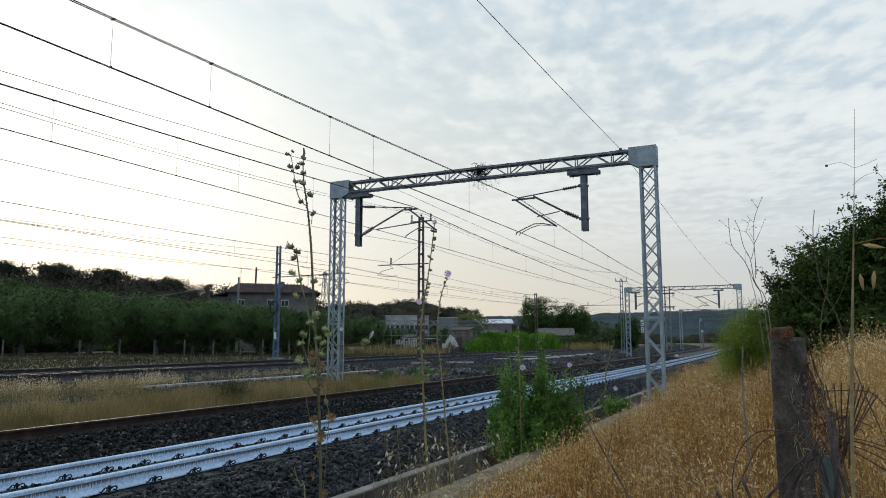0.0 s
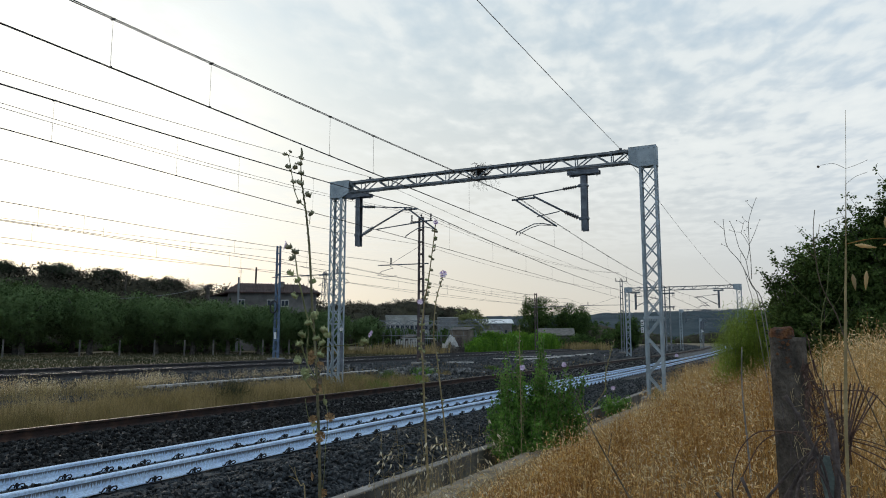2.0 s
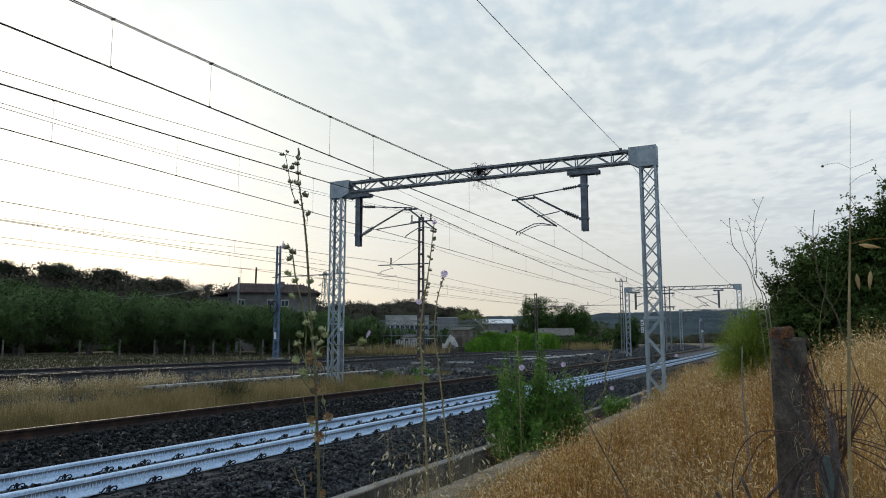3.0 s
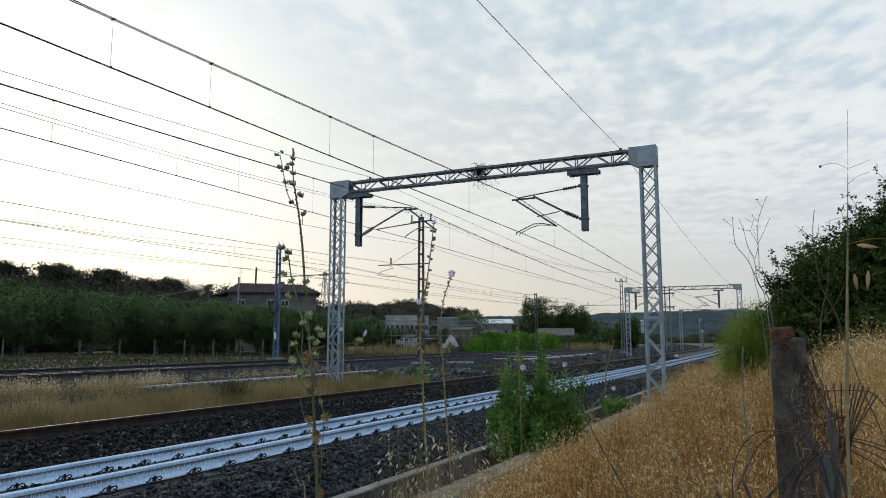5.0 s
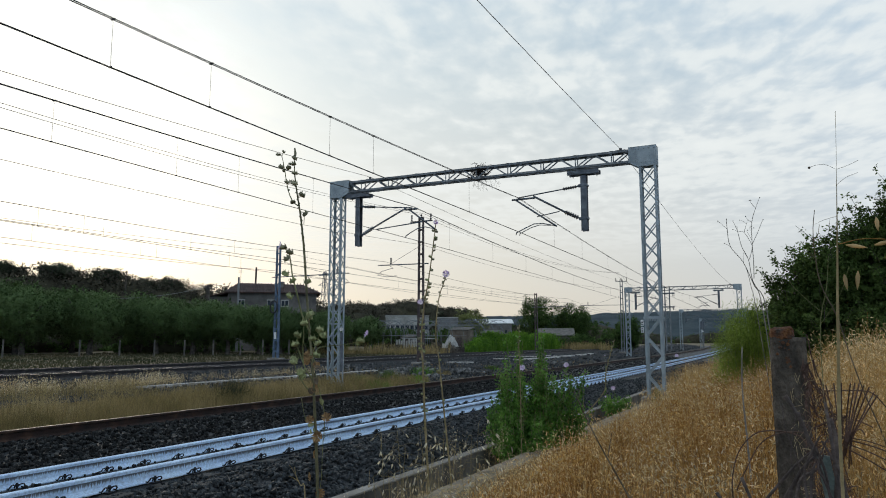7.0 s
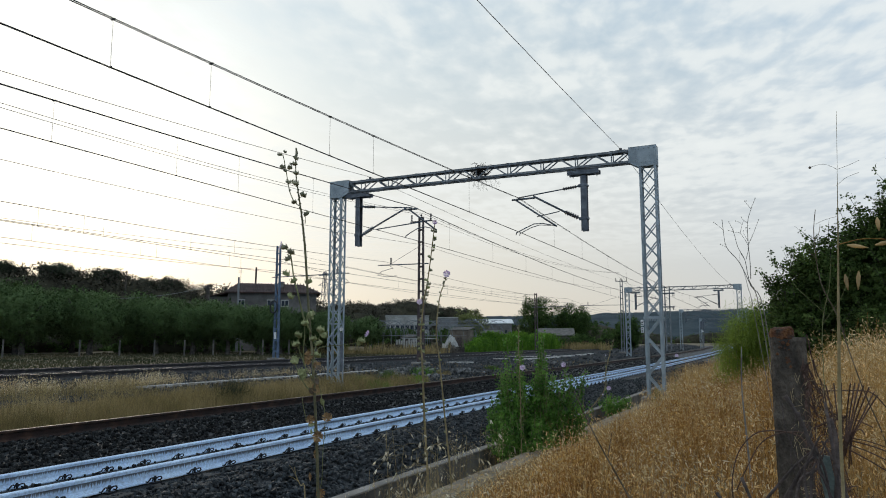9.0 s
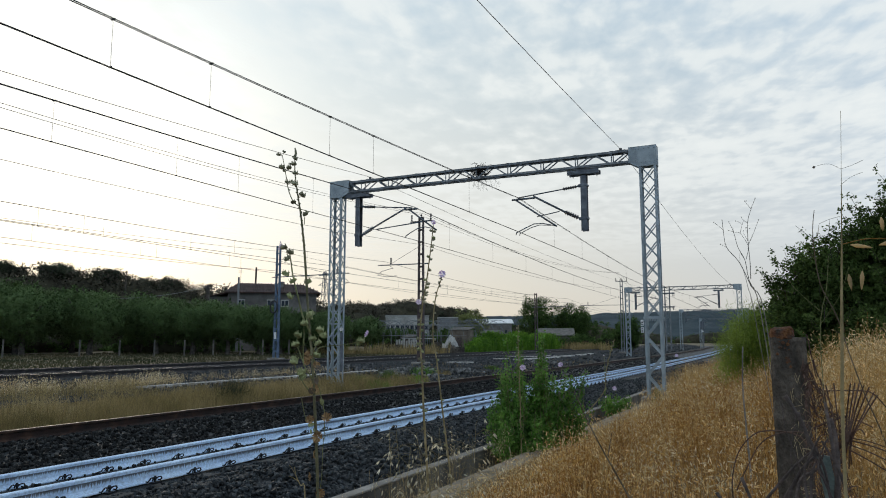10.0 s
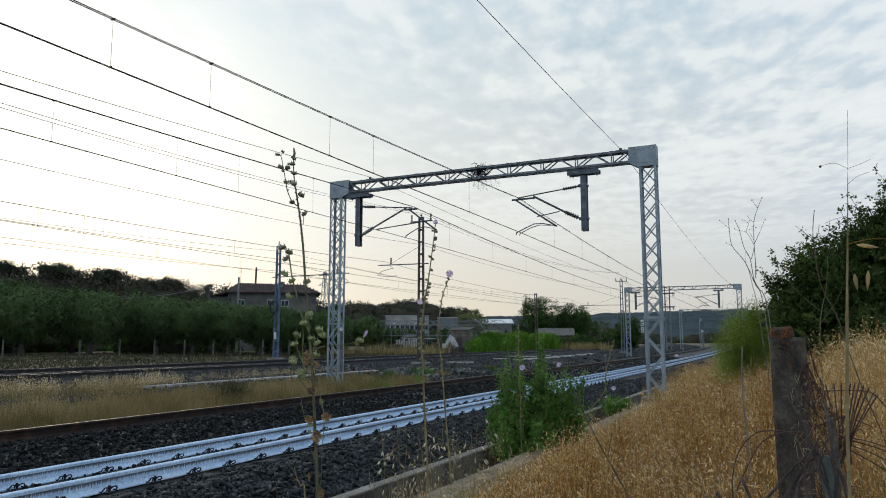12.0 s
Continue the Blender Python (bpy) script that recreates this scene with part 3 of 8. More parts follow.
def tower(parent, xc, y, z0, z1, w, d, label=""):
    """A lattice post: four angle legs and braced faces."""
    for sx in (-1, 1):
        for sy in (-1, 1):
            s = Shape()
            leg(s, xc + sx * w / 2, y + sy * d / 2, z0, z1, -sx, -sy)
            part("leg", s, "galv", parent)
    a, b = xc - w / 2 + 0.02, xc + w / 2 - 0.02
    zm = z0 + 2.45
    for yy, fl in ((y - d / 2 + 0.02, 1), (y + d / 2 - 0.02, -1)):
        for sh in lattice((a, a), (b, b), yy, zm, z1, 0.62, 0.038, fl):
            part("brace", sh, "galv", parent)
        # wider zigzag below the climbing guard
        for k in range(4):
            za, zb = z0 + 0.1 + (zm - z0 - 0.1) * k / 4, z0 + 0.1 + (zm - z0 - 0.1) * (k + 1) / 4
            p, q = ((a, b) if k % 2 else (b, a))
            part("brace", Shape().bar((p, yy, za), (q, yy, zb), 0.055, 0.012, up=(0, 1, 0)), "galv", parent)
        part("brace", Shape().bar((a, yy + 0.014 * fl, zm), (b, yy + 0.014 * fl, zm), 0.05, 0.012, up=(0, 1, 0)), "galv", parent)
    for sx in (-1, 1):
        n = round((z1 - z0) / 0.55)
        x = xc + sx * (w / 2 - 0.02)
        for i in range(n):
            za, zb = z0 + (z1 - z0) * i / n, z0 + (z1 - z0) * (i + 1) / n
            ya, yb = (y - d / 2 + 0.03, y + d / 2 - 0.03)[:: 1 if i % 2 else -1]
            part("brace", Shape().bar((x, ya, za), (x, yb, zb), 0.012, 0.035), "galv", parent)
    s = Shape()
    s.box(xc - w / 2 - 0.16, xc + w / 2 + 0.16, y - d / 2 - 0.16, y + d / 2 + 0.16, z0 - 0.5, z0 + 0.04, bevel=0.03)
    part("footing", s, "concrete", parent, "concrete footing")


def gantry(xl, xr, y, detail=True, zoff=0.0):
    """A portal over the two main tracks; xl and xr are its outer edges."""
    zt = ZE + 6.13 + zoff
    zb = ZE + 5.58 + zoff
    w, d = 0.53, 0.34
    g = thing("overhead_line_gantry", ((xl + xr) / 2, y, 0), "galvanised lattice portal gantry spanning both main tracks", "gantry", "overhead line gantries")
    for xc, sgn, zf in ((xl + w / 2, 1, -0.40), (xr - w / 2, -1, -0.32)):
        tower(g, xc, y, zf + zoff, zb - 0.06, w, d)
        # gusset plate box at the corner, cut away towards the post
        s = Shape()
        xo = xc - sgn * (w / 2 + 0.015)
        prof = [(xo, zb - 0.1), (xo, zt), (xo + sgn * 0.86, zt - 0.02), (xo + sgn * 0.86, zb + 0.06), (xo + sgn * 0.58, zb - 0.1)]
        if sgn < 0:
            prof = prof[::-1]
        for yy in (y - d / 2 - 0.012, y + d / 2):
            s.loft([[(a, yy, b) for a, b in prof], [(a, yy + 0.012, b) for a, b in prof]])
        s.box(min(xo, xo + sgn * 0.86), max(xo, xo + sgn * 0.86), y - d / 2 - 0.012, y + d / 2 + 0.012, zt - 0.008, zt + 0.006)
        s.box(xo - 0.006, xo + 0.006, y - d / 2, y + d / 2, zb - 0.1, zt)
        gp = part("gusset_plate", s, "galv", g, "riveted grey corner plate")
        if detail:
            b = Shape()
            for row in [(k * 0.16 + 0.06, 0.09) for k in range(5)] + [(0.62, 0.1 + 0.07 * k) for k in range(7)] + [(0.06 + 0.13 * k, 0.52) for k in range(4)]:
                bx, bz = xo + sgn * row[0], zt - row[1]
                b.tube([(bx, y - d / 2 - 0.012, bz), (bx, y - d / 2 - 0.026, bz)], 0.013, 6)
            part("rivets", b, "bolt", gp)
    # box girder; its underside shade is put into a darker grey than the posts
    x0, x1 = xl + 0.8, xr - 0.8
    zu = zt - 0.06
    zl = zb + 0.07
    ya, yb = y - d / 2 + 0.01, y + d / 2 - 0.01
    for name, yy, zz, h in (("top_chord", ya, zu, 1), ("top_chord", yb, zu, -1), ("bottom_chord", ya, zl, 1), ("bottom_chord", yb, zl, -1)):
        s = Shape()
        dz = -1 if name == "top_chord" else 1
        s.box(x0, x1, min(yy, yy + 0.07 * h), max(yy, yy + 0.07 * h), zz - 0.006, zz + 0.006)
        s.box(x0, x1, min(yy, yy + 0.01 * h), max(yy, yy + 0.01 * h), min(zz + 0.006 * dz, zz + 0.066 * dz), max(zz + 0.006 * dz, zz + 0.066 * dz))
        part(name, s, "galv_mid", g)
    n = 18
    for yy in (ya + 0.02, yb - 0.02):
        for i in range(n):
            a, b = x0 + (x1 - x0) * i / n, x0 + (x1 - x0) * (i + 1) / n
            part("web_brace", Shape().bar((a, yy, zl if i % 2 else zu), (b, yy, zu if i % 2 else zl), 0.042, 0.012, up=(0, 1, 0)), "galv_mid", g)
            if i % 2 == 0:
                part("web_brace", Shape().bar((b, yy + 0.012, zl), (b, yy + 0.012, zu), 0.035, 0.012, up=(0, 1, 0)), "galv_mid", g)
    for i in range(n):
        a, b = x0 + (x1 - x0) * i / n, x0 + (x1 - x0) * (i + 1) / n
        for zz in (zu + 0.008, zl - 0.008):
            part("plan_brace", Shape().bar((a, ya if i % 2 else yb, zz), (b, yb if i % 2 else ya, zz), 0.05, 0.01), "galv_mid", g)
    # drop posts and cantilevers
    for xd, sgn, kind in ((xr - 2.34, -1, 0), (xl + 1.22, 1, 1)):
        s = Shape()
        z0 = ZE + 3.56 + zoff
        s.box(xd - 0.10, xd + 0.10, y - 0.10, y - 0.085, z0, zb - 0.02)
        s.box(xd - 0.10, xd + 0.10, y + 0.085, y + 0.10, z0, zb - 0.02)
        s.box(xd - 0.008, xd + 0.008, y - 0.085, y + 0.085, z0, zb - 0.02)
        post = part("drop_post", s, "galv_dark", g, "dark steel drop post")
        s = Shape()
        s.box(xd - 0.52, xd + 0.52, y - 0.17, y - 0.10, zb - 0.15, zb - 0.012, bevel=0.01)
        s.box(xd - 0.52, xd + 0.52, y + 0.10, y + 0.17, zb - 0.15, zb - 0.012, bevel=0.01)
        s.box(xd - 0.16, xd + 0.16, y - 0.10, y + 0.10, zb - 0.12, zb - 0.03)
        for e in (-0.40, 0.40):
            for yy in (y - 0.135, y + 0.135):
                s.tube([(xd + e, yy, zb - 0.2), (xd + e, yy, zb + 0.06)], 0.014, 6)
        part("hanger_bracket", s, "galv_dark", post)
        for zc in (z0 + 0.42, z0 + 1.52):
            s = Shape()
            s.box(xd - 0.125, xd + 0.125, y - 0.12, y + 0.12, zc - 0.035, zc + 0.035, bevel=0.008)
            s.box(min(xd + sgn * 0.12, xd + sgn * 0.19), max(xd + sgn * 0.12, xd + sgn * 0.19), y - 0.03, y + 0.03, zc - 0.05, zc + 0.05)
            part("clamp", s, "galv_dark", post)
        cant = Shape()
        X = lambda a: xd + sgn * a
        Z = lambda b: z0 + b
        ins, ins2 = Shape(), Shape()
        insulator(ins, (X(0.25), y, Z(1.50)), (X(0.72), y, Z(1.46)), 0.055, 6)
        insulator(ins2, (X(0.22), y, Z(0.46)), (X(0.66), y, Z(0.68)), 0.075, 6)
        cant.tube([(X(0.18), y, Z(1.52)), (X(0.26), y, Z(1.50))], 0.03, 6)
        cant.tube([(X(0.16), y, Z(0.43)), (X(0.24), y, Z(0.47))], 0.035, 6)
        cant.tube([(X(0.70), y, Z(1.46)), (X(2.30), y, Z(1.30))], 0.022, 8)
        cant.tube([(X(0.64), y, Z(0.67)), (X(2.05 if kind else 1.75), y, Z(1.31))], 0.034, 8)
        cant.tube([(X(2.0 if kind else 1.70), y, Z(1.25)), (X(2.52), y, Z(1.245))], 0.034, 8)
        if kind == 0:
            cant.tube([(X(2.40), y, Z(1.24)), (X(0.96), y, Z(0.23))], 0.03, 8)
            cant.tube([(X(1.62), y, Z(0.60)), (X(0.85), y, Z(0.72))], 0.018, 6)
            cant.tube([(X(0.98), y, Z(0.24)), (X(1.45), y, Z(0.36)), (X(1.75), y, Z(0.36)), (X(2.05), y, Z(0.24)), (X(2.37), y, Z(0.10)), (X(2.39), y, Z(0.02))], 0.018, 6)
            cant.tube([(X(1.15), y, Z(0.27)), (X(1.55), y, Z(0.31)), (X(1.85), y, Z(0.24)), (X(2.25), y, Z(0.06)), (X(2.27), y, Z(0.0))], 0.014, 6)
        else:
            cant.tube([(X(2.15), y, Z(1.26)), (X(3.30), y, Z(0.40))], 0.03, 8)
            cant.tube([(X(0.80), y, Z(0.60)), (X(3.0), y, Z(0.77))], 0.022, 6)
            cant.tube([(X(3.25), y, Z(0.44)), (X(2.85), y, Z(0.55)), (X(2.55), y, Z(0.52)), (X(2.2), y, Z(0.36)), (X(2.05), y, Z(0.26)), (X(2.03), y, Z(0.19))], 0.018, 6)
        cp = part("cantilever", cant, "galv_dark", g, "dark tubular cantilever holding the wires", smooth=True)
        part("insulator", ins, "insul", cp, "ribbed insulator", smooth=True)
        part("insulator", ins2, "insul_pale" if kind else "insul", cp, "ribbed insulator", smooth=True)
    # feeder insulators on the beam
    for xf in (xr - 1.12, xl + 1.70):
        s = Shape()
        s.box(xf - 0.16, xf + 0.16, y - 0.05, y + 0.05, zu + 0.015, zu + 0.05)
        s.tube([(xf, y, zu + 0.05), (xf, y, zu + 0.12)], 0.05, 8)
        part("feeder_clamp", s, "insul", g)
    return g


G1, G2, G3 = (-15.78, -3.50, 22.68), (-16.96, -4.49, 83.0), (-19.39, -6.93, 145.6)
g1 = gantry(*G1)
gantry(*G2, detail=False)
gantry(*G3, detail=False)
gantry(-22.3, -9.9, 206.0, detail=False)


def gantry_details():
    xl, xr, y = G1
    # anti-climb ring of spikes, number plate in plain bars, and a box on the post
    s = Shape()
    xc = xr - 0.265
    z = 2.08
    for yy in (y - 0.19, y + 0.19):
        s.box(xc - 0.29, xc + 0.29, yy - 0.01, yy + 0.01, z, z + 0.05)
        for i in range(12):
            x = xc - 0.28 + 0.051 * i
            s.bar((x, yy, z - 0.07), (x, yy, z), 0.018, 0.006)
    part("spike_guard", s, "galv", g1, "toothed climbing guard")
    for z0, h in ((1.66, 0.16), (1.86, 0.18)):
        pl = part("number_plate", Shape().box(xr - 0.63, xr - 0.55, y - 0.23, y - 0.205, z0, z0 + h, bevel=0.006), "white", g1, "white enamel plate with dark bars")
        for k in (0.03, 0.095):
            part("bar", Shape().box(xr - 0.615, xr - 0.565, y - 0.236, y - 0.2305, z0 + k, z0 + k + 0.035), "black", pl)
    s = Shape()
    s.box(xl + 0.62, xl + 0.72, y - 0.22, y - 0.17, 0.3, 1.72, bevel=0.01)
    box = part("relay_box", s, "galv_dark", g1, "narrow dark box on the post")
    part("signal_disc", Shape().tube([(xl + 0.66, y - 0.19, 1.84), (xl + 0.66, y - 0.25, 1.84)], 0.065, 14), "white", box, "white round disc")


gantry_details()


def build_nest():
    rnd = random.Random(8)
    y, c = 22.68, (-9.55, 22.68, ZE + 5.90)
    s = Shape()
    for i in range(330):
        a = rnd.uniform(0, math.tau)
        r = rnd.uniform(0.02, 0.34)
        p = Vector((c[0] + r * math.cos(a) * 1.05, c[1] + 0.5 * r * math.sin(a), c[2] + rnd.gauss(0.03, 0.12)))
        d = Vector((rnd.gauss(0, 1), rnd.gauss(0, 0.5), rnd.gauss(0, 0.45))).normalized() * rnd.uniform(0.12, 0.32)
        k = Vector((0, 0, rnd.uniform(-0.03, 0.03)))
        s.tube([p - d / 2, p + k, p + d / 2], rnd.uniform(0.003, 0.008), 3)
    for i in range(26):
        p = Vector((c[0] + rnd.uniform(-0.3, 0.75), y + rnd.uniform(-0.15, 0.15), c[2] - 0.30))
        s.tube([p, p + Vector((rnd.uniform(-0.1, 0.1), 0, -rnd.uniform(0.05, 0.3))), p + Vector((rnd.uniform(-0.25, 0.25), 0, -rnd.uniform(0.1, 0.4)))], 0.003, 3)
    solid("bird_nest", s, "stick", "dark tangled stick nest lodged in the gantry beam", "nest", at=c)


build_nest()


def chord(p, q, n, sag=0.0):
    p, q = Vector(p), Vector(q)
    return [p + (q - p) * (i / n) - Vector((0, 0, 4 * sag * (i / n) * (1 - i / n))) for i in range(n + 1)]


def catenary(label, stations, drop_y, twin=True, z_contact=5.085, r=0.0078, drop_r=0.0036, group="overhead wires", sag=0.62):
    """Contact wire, twin messenger and droppers strung along stations (x, y, messenger z)."""
    x, y = stations[0][:2]
    th = thing("overhead_wire", (x, y, 0), label, "overhead wire", group)
    for dx in ((-0.013, 0.013) if twin else (0,)):
        pts = []
        for (xa, ya, za), (xb, yb, zb) in zip(stations, stations[1:]):
            pts += chord((xa + dx, ya, z_contact), (xb + dx, yb, z_contact), 10)[: None if yb == stations[-1][1] else -1]
        part("contact_wire", Shape().tube(pts, r * 0.85, 5), "wire", th)
    for dx in ((-0.021, 0.021) if twin else (0,)):
        pts = []
        for (xa, ya, za), (xb, yb, zb) in zip(stations, stations[1:]):
            pts += chord((xa + dx, ya, za), (xb + dx, yb, zb), 24, sag)[: None if yb == stations[-1][1] else -1]
        part("messenger_wire", Shape().tube(pts, r, 5), "wire", th)
    for yd in drop_y:
        for (xa, ya, za), (xb, yb, zb) in zip(stations, stations[1:]):
            if ya <= yd < yb:
                k = (yd - ya) / (yb - ya)
                xx, zz = xa + (xb - xa) * k, za + (zb - za) * k - 4 * sag * k * (1 - k)
                s = Shape()
                s.tube([(xx, yd, z_contact), (xx, yd, zz)], drop_r, 4)
                s.box(xx - 0.038, xx + 0.038, yd - 0.012, yd + 0.012, zz - 0.012, zz + 0.010)
                s.box(xx - 0.022, xx + 0.022, yd - 0.012, yd + 0.012, z_contact - 0.008, z_contact + 0.016)
                part("dropper", s, "wire", th)
    return th


MS = ZE + 4.86
D1 = [-20, -12, -4, 2.5, 6.37, 8.22, 11.52, 13.2, 18.48, 27, 31.5, 37, 42, 48, 53, 58, 64, 70, 76]
D2 = [-20, -10, 0, 5, 8.43, 11.46, 13.47, 16.59, 26, 31, 36, 41, 46, 52, 58, 64, 70, 76]
catenary("copper catenary and contact wires of the white-railed track", [(-8.05, -38.5, MS), (-8.13, 22.68, MS), (-9.15, 83.0, MS), (-11.6, 145.6, MS), (-14.6, 206, MS)], D1)
catenary("copper catenary and contact wires of the rusty track", [(-12.05, -38.5, MS), (-12.25, 22.68, MS + 0.05), (-13.5, 83.0, MS), (-15.9, 145.6, MS), (-18.9, 206, MS)], D2, sag=0.58)


def line_wire(label, pts, sag, r=0.008, first=0.0):
    s = Shape()
    for i, (p, q) in enumerate(zip(pts, pts[1:])):
        s.tube(chord(p, q, 24, sag if i else sag + first), r, 5)
    return solid("feeder_wire", s, "wire", label, "cable", "feeder wires", at=pts[0])


line_wire("thin feeder cable strung along the gantry tops", [(-4.4, -38.5, 7.55), (-4.62, 22.68, 7.56), (-5.6, 83, 7.56), (-8.05, 145.6, 7.56)], 0.45)
line_wire("thin feeder cable above the rusty track", [(-13.9, -38.5, 7.55), (-14.08, 22.68, 7.60), (-15.26, 83, 7.56), (-17.7, 145.6, 7.56)], 0.45, first=0.65)


def mast(at, top, arm_x, arm_z, group="siding masts", material="brown_steel", label="", head=True):
    """A twin-channel mast with a cantilever arm that reaches to arm_x at height arm_z."""
    x, y, z = at
    th = thing("overhead_line_mast", at, label, "mast", group)
    for dx in (-0.17, 0.17):
        s = Shape()
        k = -dx * 0.25
        s.loft([[(x + dx + a, y + b, z) for a, b in ((-0.05, -0.09), (0.05, -0.09), (0.05, 0.09), (-0.05, 0.09))], [(x + dx + k + a, y + b, top) for a, b in ((-0.04, -0.07), (0.04, -0.07), (0.04, 0.07), (-0.04, 0.07))]])
        part("channel", s, material, th)
    zz = z + 0.5
    while zz < top - 0.2:
        part("batten", Shape().box(x - 0.18, x + 0.18, y - 0.10, y - 0.09, zz, zz + 0.12), material, th)
        zz += 0.75
    if head:
        part("head_arm", Shape().bar((x - 0.75, y, top - 0.25), (x + 0.75, y, top - 0.25), 0.07), material, th)
        for dx in (-0.65, 0.0, 0.65):
            h = Shape()
            insulator(h, (x + dx, y, top - 0.2), (x + dx, y, top + 0.2), 0.06, 3)
            part("pin_insulator", h, "insul", th)
    s = Shape()
    s.box(x - 0.45, x + 0.45, y - 0.4, y + 0.4, z - 0.4, z + 0.12, bevel=0.04)
    part("footing", s, "concrete", th)
    s = Shape()
    sg = 1 if arm_x > x else -1
    s.tube([(x - 0.5 * sg, y, arm_z - 0.04), (arm_x, y, arm_z)], 0.035, 6)
    s.tube([(x, y, min(top - 0.2, arm_z + 1.1)), (x + (arm_x - x) * 0.72, y, arm_z + 0.03)], 0.012, 5)
    ax = arm_x - 0.8 * sg
    s.tube([(ax, y, arm_z - 0.05), (ax - 0.25 * sg, y, arm_z - 0.22), (ax + 0.55 * sg, y, arm_z - 0.38), (ax + 0.85 * sg, y, arm_z - 0.62), (ax + 0.2 * sg, y, arm_z - 0.74), (ax - 0.5 * sg, y, arm_z - 0.70)][0:6], 0.018, 5)
    cp = part("cantilever", s, "galv_dark", th)
    s = Shape()
    insulator(s, (arm_x - 0.9 * sg, y, arm_z + 0.03), (arm_x - 0.9 * sg, y, arm_z + 0.45), 0.06, 4)
    part("insulator", s, "insul", cp)
    return th


mast((-19.9, 38.0, 0.05), 8.9, -22.9, 6.08, label="brown twin-channel mast with a long cantilever arm")
blue_mast = mast((-31.85, 39.4, 0.15), 8.0, -26.0, 5.85, material="blue_steel", head=False, label="blue-painted twin-channel mast beside the sidings")
mast((-18.38, 88.0, 0.0), 8.9, -23.47, 5.82, material="galv_mid", label="grey mast with crossarms on its head beside a gantry")


def twin_mast(at, top):
    x, y, z = at
    th = thing("line_mast", at, "slim twin-pole mast with two small crossbeams", "mast")
    for dx in (-0.38, 0.38):
        part("pole", Shape().tube([(x + dx, y, z - 0.2), (x + dx, y, top)], [0.13, 0.09], 8), "galv_mid", th)
    for zz in (top - 1.3, top - 3.6):
        part("crossbeam", Shape().box(x - 1.2, x + 1.2, y - 0.16, y + 0.16, zz, zz + 0.2, bevel=0.02), "galv_dark", th)
        for dx in (-0.95, 0.95):
            s = Shape()
            insulator(s, (x + dx, y, zz - 0.45), (x + dx, y, zz), 0.1, 4)
            part("insulator", s, "insul", th)
    for k in range(12):
        zz = z + 0.6 + k * 0.75
        part("rung", Shape().bar((x - 0.36, y, zz), (x + 0.36, y, zz + 0.4 * (-1) ** k), 0.05), "galv_mid", th)


twin_mast((-18.4, 124.6, 0.0), 10.6)


def signal_mast(at, top):
    x, y, z = at
    th = thing("signal_mast", at, "grey signal mast with a pale head beside the curve", "signal")
    part("pole", Shape().tube([(x, y, z - 0.2), (x, y, top)], 0.14, 8), "galv_mid", th)
    part("head", Shape().box(x - 0.45, x + 0.45, y - 0.12, y + 0.12, top - 1.9, top, bevel=0.08), "galv_dark", th)
    part("plate", Shape().box(x - 0.22, x + 0.22, y - 0.16, y - 0.13, top - 2.6, top - 2.2, bevel=0.01), "white", th)
    part("ladder", Shape().bar((x + 0.35, y, z), (x + 0.35, y, top - 2.0), 0.06), "galv_dark", th)


signal_mast((-19.3, 185.0, 0.0), 6.2)
mast((-29.6, 88.7, 0.1), 7.6, -24.5, 5.8, head=False, label="distant brown mast beyond the siding tracks")

